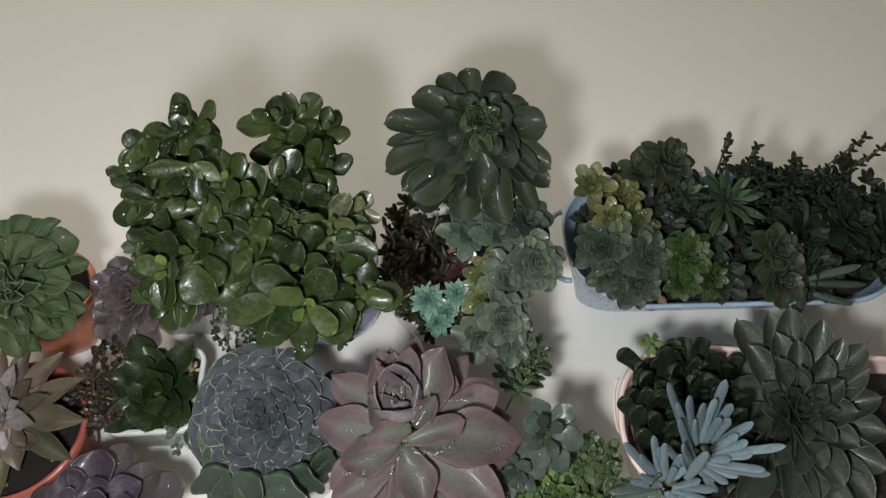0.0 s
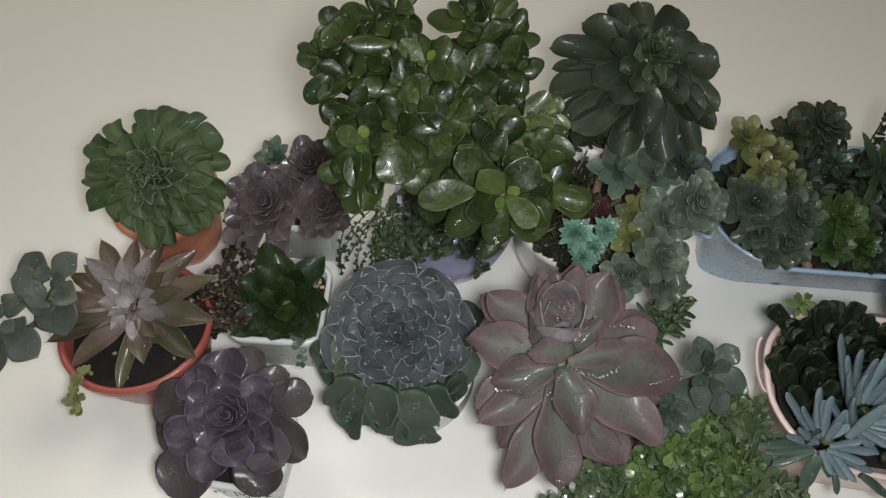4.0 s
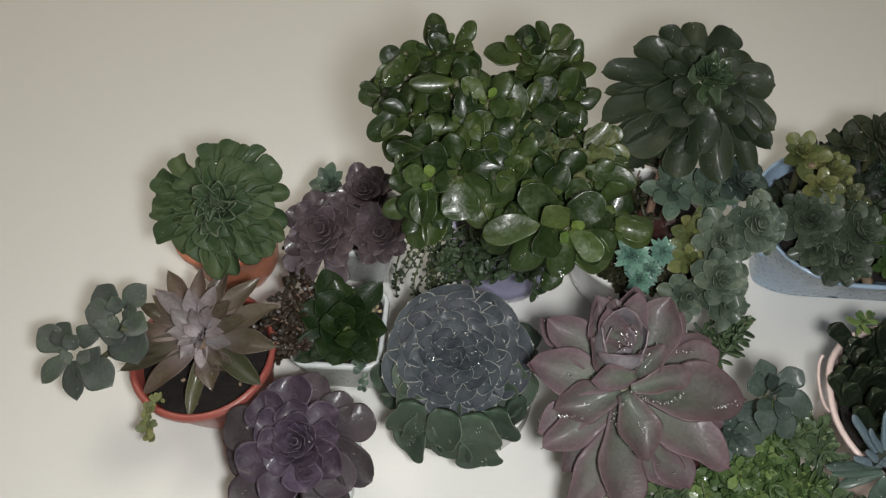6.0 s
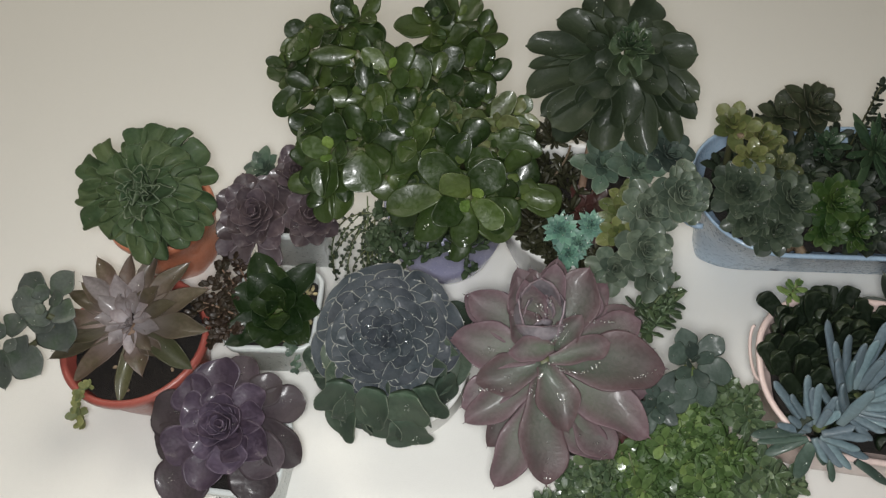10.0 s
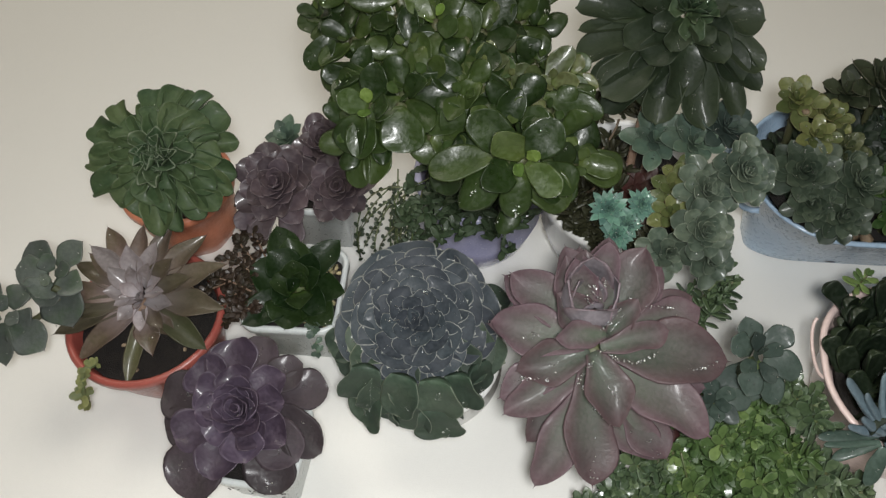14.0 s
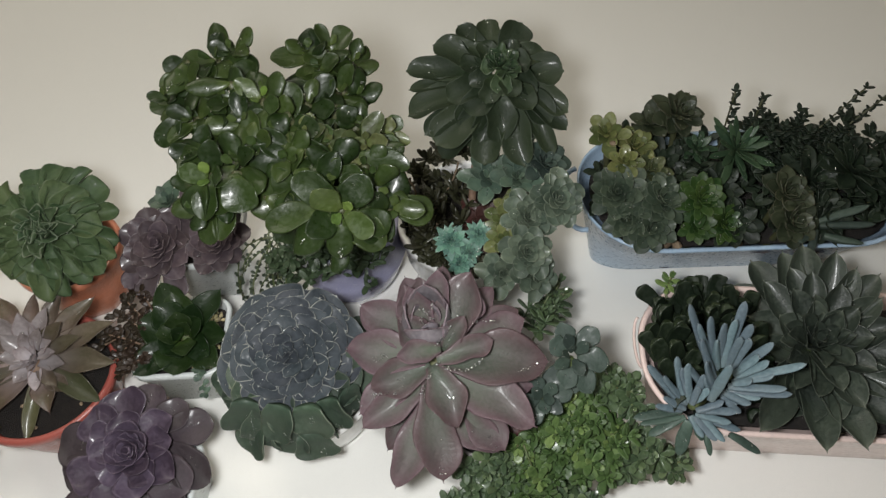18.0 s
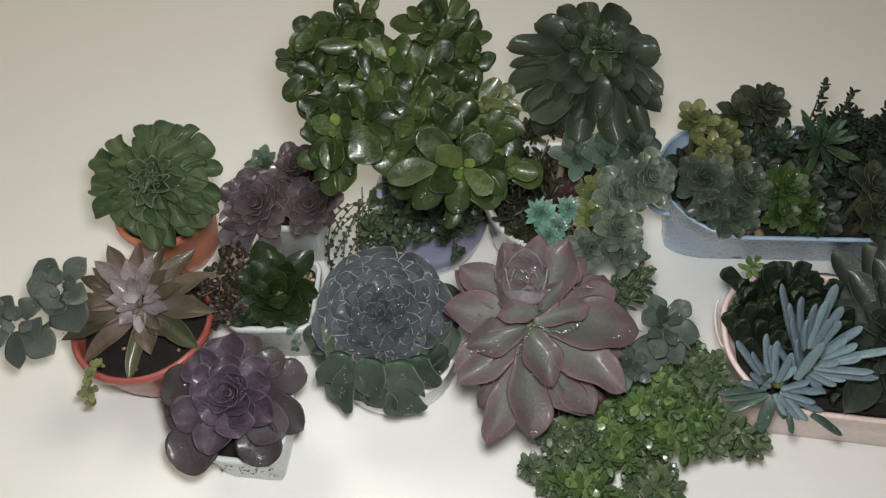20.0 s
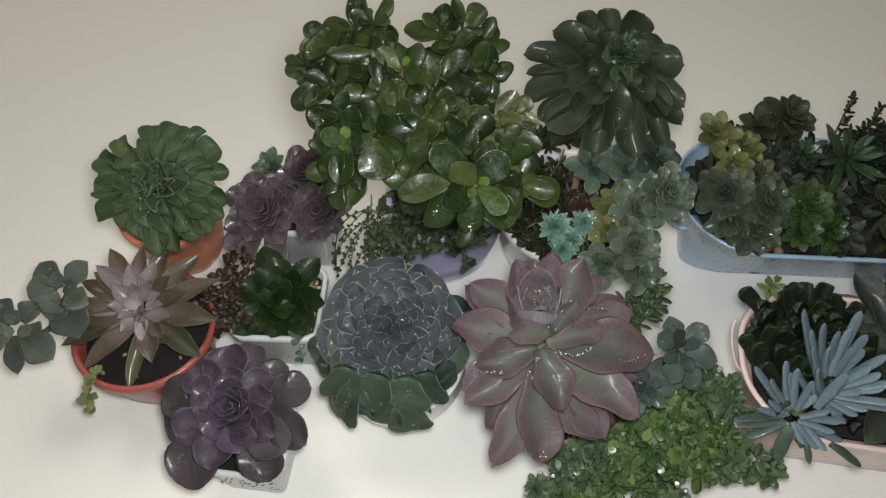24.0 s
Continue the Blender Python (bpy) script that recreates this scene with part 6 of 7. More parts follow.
pink_leaf((-0.019, 0.175, 0.136), (0.025, 0.219, 0.148), 0.0259, K_PINKB)
pink_leaf((-0.021, 0.175, 0.140), (0.010, 0.218, 0.158), 0.0247, K_PINKB)
pink_leaf((-0.026, 0.176, 0.138), (-0.035, 0.222, 0.160), 0.0225, K_PINKB)
pink_leaf((-0.017, 0.173, 0.136), (0.040, 0.201, 0.142), 0.0266, K_PINKB)
pink_leaf((-0.028, 0.175, 0.136), (-0.071, 0.217, 0.142), 0.0261, K_PINKB)
pink_leaf((-0.015, 0.170, 0.132), (0.050, 0.181, 0.134), 0.0259, K_PINKB)
pink_leaf((-0.024, 0.147, 0.128), (-0.044, 0.098, 0.094), 0.0262, K_PINKB)
pink_leaf((-0.022, 0.157, 0.138), (-0.023, 0.098, 0.108), 0.0336, K_PINKB)
pink_leaf((-0.013, 0.147, 0.126), (0.016, 0.112, 0.110), 0.0262, K_PINKB)
pink_leaf((-0.007, 0.153, 0.122), (0.023, 0.115, 0.112), 0.0240, K_PINKB)
pink_leaf((-0.018, 0.160, 0.142), (0.045, 0.130, 0.128), 0.0330, K_PINKB)
pink_leaf((-0.023, 0.159, 0.150), (-0.003, 0.124, 0.138), 0.0252, K_PINK)
pink_leaf((-0.016, 0.162, 0.148), (0.055, 0.169, 0.140), 0.0348, K_PINK)
pink_leaf((-0.012, 0.172, 0.140), (0.042, 0.195, 0.146), 0.0249, K_PINKB)
pink_leaf((-0.016, 0.173, 0.146), (0.009, 0.216, 0.170), 0.0308, K_PINK)
pink_leaf((-0.019, 0.188, 0.140), (-0.018, 0.228, 0.166), 0.0233, K_PINK)
pink_leaf((-0.024, 0.175, 0.146), (-0.042, 0.218, 0.166), 0.0244, K_PINK)
pink_leaf((-0.030, 0.188, 0.146), (-0.027, 0.216, 0.168), 0.0174, K_PINK)
pink_leaf((-0.027, 0.174, 0.144), (-0.068, 0.209, 0.150), 0.0262, K_PINK)
pink_leaf((-0.026, 0.167, 0.146), (-0.081, 0.174, 0.142), 0.0288, K_PINK)
pink_leaf((-0.026, 0.167, 0.138), (-0.081, 0.184, 0.138), 0.0198, K_PINKB)
pink_leaf((-0.028, 0.161, 0.134), (-0.073, 0.142, 0.120), 0.0229, K_PINKB)
pink_leaf((-0.023, 0.163, 0.138), (-0.066, 0.128, 0.118), 0.0266, K_PINKB)
pink_leaf((-0.024, 0.162, 0.146), (-0.062, 0.147, 0.136), 0.0247, K_PINK)
pink_leaf((-0.026, 0.152, 0.124), (-0.058, 0.124, 0.104), 0.0208, K_PINKB)
pink_leaf((-0.019, 0.159, 0.156), (0.018, 0.170, 0.160), 0.0176, K_PINK)
pink_leaf((-0.017, 0.167, 0.158), (-0.046, 0.161, 0.164), 0.0158, K_PINK)
pink_leaf((-0.024, 0.170, 0.152), (-0.046, 0.184, 0.166), 0.0214, K_PINK)
pink_leaf((-0.014, 0.170, 0.154), (-0.002, 0.184, 0.172), 0.0153, K_PINK)
pink_leaf((-0.008, 0.163, 0.136), (0.045, 0.153, 0.126), 0.0241, K_PINKB)
pink_leaf((-0.027, 0.181, 0.144), (-0.035, 0.204, 0.180), 0.0194, K_PINK)
pink_leaf((-0.030, 0.181, 0.142), (-0.043, 0.207, 0.172), 0.0188, K_PINK)
pink_leaf((-0.021, 0.193, 0.146), (-0.019, 0.212, 0.184), 0.0211, K_PINK)
pink_leaf((-0.013, 0.182, 0.142), (0.006, 0.211, 0.172), 0.0293, K_PINKB)


def bubbles(owner, points, seed):
    """A line of water beads left along a leaf's edge or groove."""
    rnd = random.Random(seed)
    bag = DROPS.setdefault(owner, Joined())
    pts = [Vector(q) for q in points]
    for a, b in zip(pts, pts[1:]):
        for i in range(max(2, int((b - a).length / 0.0011))):
            q = a.lerp(b, rnd.random()) + Vector((rnd.uniform(-1, 1), rnd.uniform(-1, 1), rnd.uniform(0.2, 1.2))) * 0.0009
            r = rnd.uniform(0.0003, 0.0008)
            bag.add(SPHERE, Matrix.Translation(q) @ Matrix.Diagonal((r, r, r * 0.6, 1)))


bubbles(P, ((-0.02, 0.166, 0.162), (-0.013, 0.174, 0.166), (-0.007, 0.18, 0.172)), 800)
bubbles(P, ((-0.018, 0.156, 0.16), (-0.012, 0.15, 0.162), (-0.0, 0.149, 0.162), (0.011, 0.156, 0.166)), 801)
bubbles(P, ((-0.02, 0.157, 0.158), (-0.026, 0.148, 0.15), (-0.031, 0.142, 0.142)), 802)
bubbles(P, ((-0.028, 0.142, 0.146), (-0.021, 0.131, 0.14), (-0.009, 0.124, 0.132)), 803)
for az, half, top, girth, tilt in ((182, 62, 0.040, 1.00, 0.001), (268, 58, 0.031, 1.05, 0.001), (96, 58, 0.031, 1.10, 0.001), (4, 66, 0.027, 1.16, 0.0),
                                   (150, 50, 0.024, 0.62, 0.0), (240, 50, 0.026, 0.66, 0.0), (20, 55, 0.021, 0.58, -0.002)):
    bud_petal(az, half, top, girth, tilt)
bubbles(P, [BUD + Vector((0.004 * math.cos(a), 0.004 * math.sin(a) - 0.004, 0.024)) for a in (0, 1.2, 2.5, 3.8, 5.0)], 811)
bubbles(P, [BUD + Vector((0.016, -0.004 - 0.002 * q, 0.016 - 0.002 * q)) for q in range(4)], 812)
bubbles(P, ((0.025, 0.155, 0.145), (0.037, 0.157, 0.145), (0.047, 0.162, 0.145)), 804)
bubbles(P, ((-0.032, 0.181, 0.186), (-0.022, 0.177, 0.188), (-0.021, 0.185, 0.19)), 805)
bubbles(P, ((0.002, 0.182, 0.166), (0.02, 0.182, 0.168)), 806)
bubbles(P, ((-0.064, 0.144, 0.14), (-0.045, 0.144, 0.142)), 807)
K_SLATE = leaf_mesh("leaf", L_SLATE, widest=0.60, neck=0.36, e=1.9, f=1.3, thick=0.18, cup=0.10, tip=0.03)
SMALL = stem(P, [(0.069, 0.166, 0.128), (0.069, 0.166, 0.142)], [0.006, 0.004], M_GREENSTEM, "rosette")


def slate_leaf(base, tip, width):
    blade(SMALL, base, tip, width, K_SLATE, spread=4.0, owner=P, drops=1)


slate_leaf((0.071, 0.176, 0.140), (0.066, 0.191, 0.150), 0.0140)
slate_leaf((0.075, 0.175, 0.140), (0.089, 0.186, 0.150), 0.0157)
slate_leaf((0.075, 0.169, 0.140), (0.096, 0.165, 0.142), 0.0165)
slate_leaf((0.073, 0.164, 0.138), (0.085, 0.148, 0.130), 0.0156)
slate_leaf((0.070, 0.164, 0.140), (0.064, 0.149, 0.134), 0.0146)
slate_leaf((0.069, 0.173, 0.140), (0.056, 0.177, 0.146), 0.0155)
slate_leaf((0.071, 0.173, 0.126), (0.058, 0.154, 0.118), 0.0192)
slate_leaf((0.074, 0.170, 0.126), (0.076, 0.153, 0.118), 0.0151)
slate_leaf((0.071, 0.171, 0.146), (0.066, 0.176, 0.160), 0.0088)
slate_leaf((0.073, 0.169, 0.146), (0.080, 0.170, 0.158), 0.0089)
slate_leaf((0.071, 0.164, 0.146), (0.076, 0.151, 0.150), 0.0088)
slate_leaf((0.068, 0.165, 0.146), (0.058, 0.154, 0.152), 0.0088)
slate_leaf((0.069, 0.167, 0.150), (0.069, 0.166, 0.162), 0.0052)
slate_leaf((0.068, 0.164, 0.150), (0.061, 0.161, 0.162), 0.0051)
rosette(P, (0.052, 0.150, 0.118), (-0.1, -0.5, 0.86), 0.020, 9, K_SLATE, width=0.66, el_in=60, el_out=2, dome=0.1, small=0.5, seed=134, drops=0.6)
stem(P, bend((0.045, 0.165, 0.07), (0.072, 0.163, 0.136), (0.006, 0, 0)), 0.0035)

# withered leaves caught under the rosette
for base, tip, w in (((0.031, 0.145, 0.078), (0.042, 0.141, 0.076), 0.0104),
                     ((0.033, 0.151, 0.080), (0.044, 0.150, 0.080), 0.0087),
                     ((0.008, 0.137, 0.078), (0.013, 0.131, 0.072), 0.0094)):
    part("leaf", K_RB, P, leaf_pose(base, tip, (0, -0.4, 0.9), w), "withered red-brown leaf")

# stonecrop sprigs: a shoot with a small crown of leaves
SEDUM_LEAF = dict(widest=0.68, neck=0.34, e=2.0, f=1.8, thick=0.26, cup=0.10, tip=0.03)
SPRIG_LEAF = leaf_shape(stations=5, ring=6, **SEDUM_LEAF)
K_SEDUM = leaf_mesh("leaf", L_SEDUM, stations=7, ring=8, **SEDUM_LEAF)
K_SEDUMGREY = leaf_mesh("leaf", L_SEDUMGREY, stations=7, ring=8, **SEDUM_LEAF)
SEDUM_BAGS = {}


def sprig(owner, m, grey, rnd, loose, leaf=0.0115, tall=0.018, rings=4):
    """One shoot; loose ones keep each leaf as a piece, the others go into the joined foliage."""
    tv, tf = tube([(0, 0, -tall - 0.004), (0, 0, 0)], 0.0008, 5)
    if loose:
        shoot = part("sprig", mesh_of("sprig", tv, tf, M_GREENSTEM), owner, m)
    else:
        bag = SEDUM_BAGS.setdefault((owner, grey), Joined())
        bag.add((tv, tf, [(0.5, 0.1)] * len(tv)), m)
    for i in range(rings):
        f = i / (rings - 1)
        for q in range(4):
            az = q * 1.571 + i * 0.8 + rnd.uniform(-0.25, 0.25)
            el = radians(58 - 52 * f ** 0.6 + rnd.uniform(-10, 10))
            d = Vector((math.cos(az) * math.cos(el), math.sin(az) * math.cos(el), math.sin(el)))
            n = leaf * (0.5 + 0.5 * min(1, 1.8 * f)) * rnd.uniform(0.8, 1.15)
            b = Vector((0, 0, -tall * f))
            k = m @ leaf_pose(b, b + d * n, Vector((0, 0, 1)) - d * d.z + Vector((0, 0, 0.001)), n * rnd.uniform(0.44, 0.58))
            if loose:
                part("leaf", K_SEDUMGREY if grey else K_SEDUM, shoot, k)
            else:
                bag.add(SPRIG_LEAF, k)
            if rnd.random() < 0.06:
                wet(owner, k, rnd, 1)


def aim(where, way, roll=0.0, size=1.0):
    a, s, t = frame_of(way)
    m = Matrix((s, t, a)).transposed().to_4x4()
    m.translation = Vector(where)
    return m @ pose(0, 0, 0, 0, 0, roll) @ Matrix.Diagonal((size, size, size, 1))


rnd = random.Random(160)
SPREAD = ((0.030, 0.123, 0.074, 0.012, 0.006, 4, 1), (0.011, 0.120, 0.076, 0.018, 0.006, 6, 1), (0.034, 0.133, 0.080, 0.011, 0.005, 3, 0), (0.062, 0.138, 0.092, 0.018, 0.010, 5, 0), (0.100, 0.137, 0.086, 0.018, 0.012, 6, 0), (0.077, 0.148, 0.098, 0.024, 0.022, 11, 0), (0.114, 0.160, 0.098, 0.018, 0.018, 7, 1), (0.085, 0.123, 0.082, 0.028, 0.019, 12, 0), (0.123, 0.128, 0.072, 0.024, 0.019, 9, 1), (0.151, 0.123, 0.058, 0.012, 0.010, 4, 1), (0.049, 0.118, 0.066, 0.023, 0.021, 11, 0), (0.041, 0.131, 0.076, 0.018, 0.009, 5, 0), (0.020, 0.115, 0.060, 0.024, 0.015, 7, 1), (0.000, 0.101, 0.046, 0.016, 0.015, 5, 1), (0.024, 0.094, 0.048, 0.026, 0.017, 8, 0), (0.079, 0.097, 0.050, 0.021, 0.019, 7, 1), (0.047, 0.078, 0.038, 0.035, 0.014, 9, 0))
for cx, cy, cz, rx, ry, n, grey in SPREAD:
    for k in range(n):
        a, r = k * 2.4 + rnd.uniform(-0.3, 0.3), math.sqrt((k + 0.5) / n)
        where = Vector((cx + rx * r * math.cos(a), cy + ry * r * math.sin(a), cz + rnd.uniform(-0.008, 0.006)))
        way = Vector((0.4 * math.cos(a) * r + rnd.uniform(-0.25, 0.25), 0.4 * math.sin(a) * r - 0.35 + rnd.uniform(-0.25, 0.25), 0.85))
        sprig(P, aim(where, way, rnd.uniform(0, 90), rnd.uniform(0.82, 1.22)), bool(grey), rnd, k < 3, 0.0122 if grey else 0.0124, 0.014, 4)
for k, (a, b) in enumerate((((0.04, 0.14, 0.085), (0.135, 0.116, 0.065)), ((0.04, 0.13, 0.085), (0.075, 0.085, 0.045)), ((0.03, 0.13, 0.08), (0.008, 0.094, 0.052)), ((0.05, 0.15, 0.085), (0.108, 0.146, 0.088)), ((0.05, 0.14, 0.085), (0.10, 0.124, 0.078)))):
    stem(P, bend(a, Vector(b) - Vector((0, 0, 0.018)), (0, -0.004, -0.006)), 0.0006, M_GREENSTEM, "trailing_stem")
# the tiered sprigs behind the pink rosette
for k, (x, y, z) in enumerate(((0.068, 0.244, 0.100), (0.078, 0.256, 0.102), (0.074, 0.246, 0.094), (0.081, 0.248, 0.098), (0.062, 0.232, 0.098), (0.056, 0.246, 0.092), (0.072, 0.236, 0.100), (0.066, 0.225, 0.104), (0.077, 0.240, 0.098))):
    sprig(P, aim((x, y, z), (0.3, 0.2 + 0.1 * (k % 3), 0.85), 25 * k, 0.95), True, rnd, k in (0, 1, 3), 0.0135, 0.018, 3)
for (owner, grey), bag in SEDUM_BAGS.items():
    bag.link("grey_stonecrop_foliage" if grey else "stonecrop_foliage", owner, L_SEDUMGREY if grey else L_SEDUM, "mat of small fleshy stonecrop leaves")
stem(P, bend((0.045, 0.200, 0.075), (0.075, 0.248, 0.085), (0, 0, 0.004)), 0.0008, M_GREENSTEM, "trailing_stem")
for k in range(14):
    a, r = rnd.uniform(0, 6.28), rnd.uniform(0.01, 0.045)
    pebble(P, (0.022 + r * math.cos(a) * 0.85, 0.166 + r * math.sin(a) * 0.85, 0.066), rnd.uniform(0.0015, 0.003), 500 + k, name="grit")

# ---- pink tub with chalk sticks, finger jade and the big dark rosette ----
P = thing("pink_tub_garden", (0.284, 0.187, 0), "pale pink enamelled tub holding chalk sticks and one dark rosette", "planter", "enamelled tubs")
tub(P, (0.283, 0.189), -4.5, 0.300, 0.128, 0.090, 0.024, M_PINK, 0.0035, 0.010)
K_CHALK = leaf_mesh("leaf", L_CHALK, widest=0.62, neck=0.78, e=3.2, f=1.7, thick=0.6, cup=0.0, curl=0.6, tip=0.01)
K_CHALKLOW = leaf_mesh("leaf", L_CHALKLOW, widest=0.55, neck=0.6, e=2.6, f=2.0, thick=0.5, cup=0.02, curl=-0.2, tip=0.03)
SHOOT_A = stem(P, bend((0.185, 0.180, 0.075), (0.183, 0.166, 0.116), (0, -0.004, 0.0)), 0.0036, M_GREENSTEM, "shoot")
SHOOT_B = stem(P, bend((0.180, 0.170, 0.075), (0.156, 0.147, 0.108), (0, -0.002, 0.004)), 0.0036, M_GREENSTEM, "shoot")


def chalk_leaf(base, tip, width, me, shoot):
    d = Vector(tip) - Vector(base)
    out = Vector((d.x, d.y, 0)).normalized()
    m = leaf_pose(base, tip, Vector((0, 0, 1)) - out * 0.6, width * 0.86, 0.0066)
    part("leaf", me, shoot, m)
    wet(P, m, random.Random(int(width * 1e6) + int(tip[0] * 1e4)), 2)


chalk_leaf((0.174, 0.172, 0.116), (0.149, 0.198, 0.158), 0.0084, K_CHALK, SHOOT_A)
chalk_leaf((0.177, 0.173, 0.118), (0.163, 0.191, 0.154), 0.0080, K_CHALK, SHOOT_A)
chalk_leaf((0.179, 0.174, 0.120), (0.173, 0.187, 0.154), 0.0080, K_CHALK, SHOOT_A)
chalk_leaf((0.184, 0.175, 0.118), (0.192, 0.202, 0.156), 0.0085, K_CHALK, SHOOT_A)
chalk_leaf((0.186, 0.173, 0.118), (0.195, 0.188, 0.150), 0.0081, K_CHALK, SHOOT_A)
chalk_leaf((0.187, 0.171, 0.118), (0.194, 0.180, 0.144), 0.0077, K_CHALK, SHOOT_A)
chalk_leaf((0.189, 0.169, 0.116), (0.211, 0.176, 0.140), 0.0082, K_CHALK, SHOOT_A)
chalk_leaf((0.189, 0.165, 0.116), (0.207, 0.164, 0.134), 0.0082, K_CHALK, SHOOT_A)
chalk_leaf((0.188, 0.163, 0.114), (0.229, 0.161, 0.136), 0.0078, K_CHALK, SHOOT_A)
chalk_leaf((0.186, 0.160, 0.114), (0.197, 0.157, 0.122), 0.0077, K_CHALK, SHOOT_A)
chalk_leaf((0.184, 0.158, 0.110), (0.221, 0.147, 0.118), 0.0087, K_CHALK, SHOOT_A)
chalk_leaf((0.183, 0.159, 0.112), (0.216, 0.148, 0.124), 0.0078, K_CHALK, SHOOT_A)
chalk_leaf((0.180, 0.157, 0.108), (0.194, 0.143, 0.112), 0.0073, K_CHALK, SHOOT_A)
chalk_leaf((0.179, 0.157, 0.106), (0.187, 0.139, 0.108), 0.0073, K_CHALK, SHOOT_A)
chalk_leaf((0.166, 0.146, 0.118), (0.169, 0.153, 0.160), 0.0081, K_CHALK, SHOOT_A)
chalk_leaf((0.172, 0.154, 0.118), (0.155, 0.161, 0.146), 0.0074, K_CHALK, SHOOT_A)
chalk_leaf((0.174, 0.159, 0.116), (0.156, 0.178, 0.146), 0.0075, K_CHALK, SHOOT_A)
chalk_leaf((0.171, 0.154, 0.112), (0.147, 0.163, 0.134), 0.0075, K_CHALK, SHOOT_A)
chalk_leaf((0.183, 0.159, 0.106), (0.186, 0.146, 0.106), 0.0065, K_CHALK, SHOOT_A)
chalk_leaf((0.151, 0.148, 0.108), (0.122, 0.167, 0.130), 0.0079, K_CHALK, SHOOT_B)
chalk_leaf((0.152, 0.149, 0.110), (0.140, 0.170, 0.138), 0.0074, K_CHALK, SHOOT_B)
chalk_leaf((0.154, 0.148, 0.112), (0.147, 0.165, 0.138), 0.0074, K_CHALK, SHOOT_B)
chalk_leaf((0.156, 0.148, 0.112), (0.166, 0.151, 0.124), 0.0071, K_CHALK, SHOOT_B)
chalk_leaf((0.160, 0.145, 0.106), (0.185, 0.140, 0.108), 0.0077, K_CHALK, SHOOT_B)
chalk_leaf((0.159, 0.142, 0.102), (0.171, 0.128, 0.092), 0.0077, K_CHALK, SHOOT_B)
chalk_leaf((0.162, 0.144, 0.102), (0.177, 0.127, 0.092), 0.0073, K_CHALK, SHOOT_B)
chalk_leaf((0.151, 0.145, 0.108), (0.133, 0.149, 0.116), 0.0063, K_CHALK, SHOOT_B)
chalk_leaf((0.154, 0.145, 0.114), (0.157, 0.153, 0.128), 0.0062, K_CHALK, SHOOT_B)
chalk_leaf((0.163, 0.143, 0.100), (0.189, 0.134, 0.092), 0.0074, K_CHALK, SHOOT_B)
chalk_leaf((0.150, 0.146, 0.102), (0.117, 0.143, 0.100), 0.0084, K_CHALKLOW, SHOOT_B)
chalk_leaf((0.155, 0.140, 0.098), (0.148, 0.122, 0.080), 0.0112, K_CHALKLOW, SHOOT_B)
chalk_leaf((0.167, 0.132, 0.092), (0.170, 0.120, 0.084), 0.0056, K_CHALKLOW, SHOOT_B)
chalk_leaf((0.184, 0.132, 0.092), (0.206, 0.122, 0.084), 0.0080, K_CHALKLOW, SHOOT_B)
chalk_leaf((0.153, 0.143, 0.098), (0.128, 0.135, 0.088), 0.0085, K_CHALKLOW, SHOOT_B)
chalk_leaf((0.160, 0.138, 0.096), (0.166, 0.129, 0.088), 0.0078, K_CHALKLOW, SHOOT_B)
chalk_leaf((0.150, 0.143, 0.098), (0.122, 0.140, 0.094), 0.0068, K_CHALKLOW, SHOOT_B)
chalk_leaf((0.180, 0.171, 0.118), (0.183, 0.191, 0.152), 0.0072, K_CHALK, SHOOT_A)
chalk_leaf((0.177, 0.170, 0.116), (0.155, 0.187, 0.150), 0.0071, K_CHALK, SHOOT_A)
chalk_leaf((0.177, 0.170, 0.120), (0.167, 0.178, 0.146), 0.0067, K_CHALK, SHOOT_A)
chalk_leaf((0.187, 0.166, 0.116), (0.202, 0.170, 0.134), 0.0073, K_CHALK, SHOOT_A)
chalk_leaf((0.186, 0.162, 0.112), (0.211, 0.159, 0.124), 0.0074, K_CHALK, SHOOT_A)
chalk_leaf((0.182, 0.158, 0.108), (0.202, 0.148, 0.112), 0.0069, K_CHALK, SHOOT_A)
chalk_leaf((0.172, 0.152, 0.112), (0.158, 0.157, 0.130), 0.0067, K_CHALK, SHOOT_A)
chalk_leaf((0.184, 0.171, 0.118), (0.186, 0.180, 0.148), 0.0072, K_CHALK, SHOOT_A)
chalk_leaf((0.153, 0.149, 0.108), (0.131, 0.159, 0.128), 0.0066, K_CHALK, SHOOT_B)
chalk_leaf((0.155, 0.149, 0.112), (0.143, 0.163, 0.134), 0.0066, K_CHALK, SHOOT_B)
chalk_leaf((0.157, 0.148, 0.112), (0.161, 0.160, 0.132), 0.0062, K_CHALK, SHOOT_B)
chalk_leaf((0.158, 0.143, 0.108), (0.176, 0.145, 0.114), 0.0068, K_CHALK, SHOOT_B)
chalk_leaf((0.159, 0.143, 0.104), (0.181, 0.136, 0.100), 0.0069, K_CHALK, SHOOT_B)
chalk_leaf((0.156, 0.142, 0.102), (0.163, 0.131, 0.092), 0.0064, K_CHALK, SHOOT_B)
chalk_leaf((0.150, 0.146, 0.104), (0.130, 0.147, 0.106), 0.0063, K_CHALK, SHOOT_B)
K_FINGER = leaf_mesh("leaf", L_FINGER, widest=0.86, neck=0.62, e=5.0, f=3.0, thick=0.7, cup=0.25, curl=0.1, tip=-0.05)
rnd = random.Random(181)
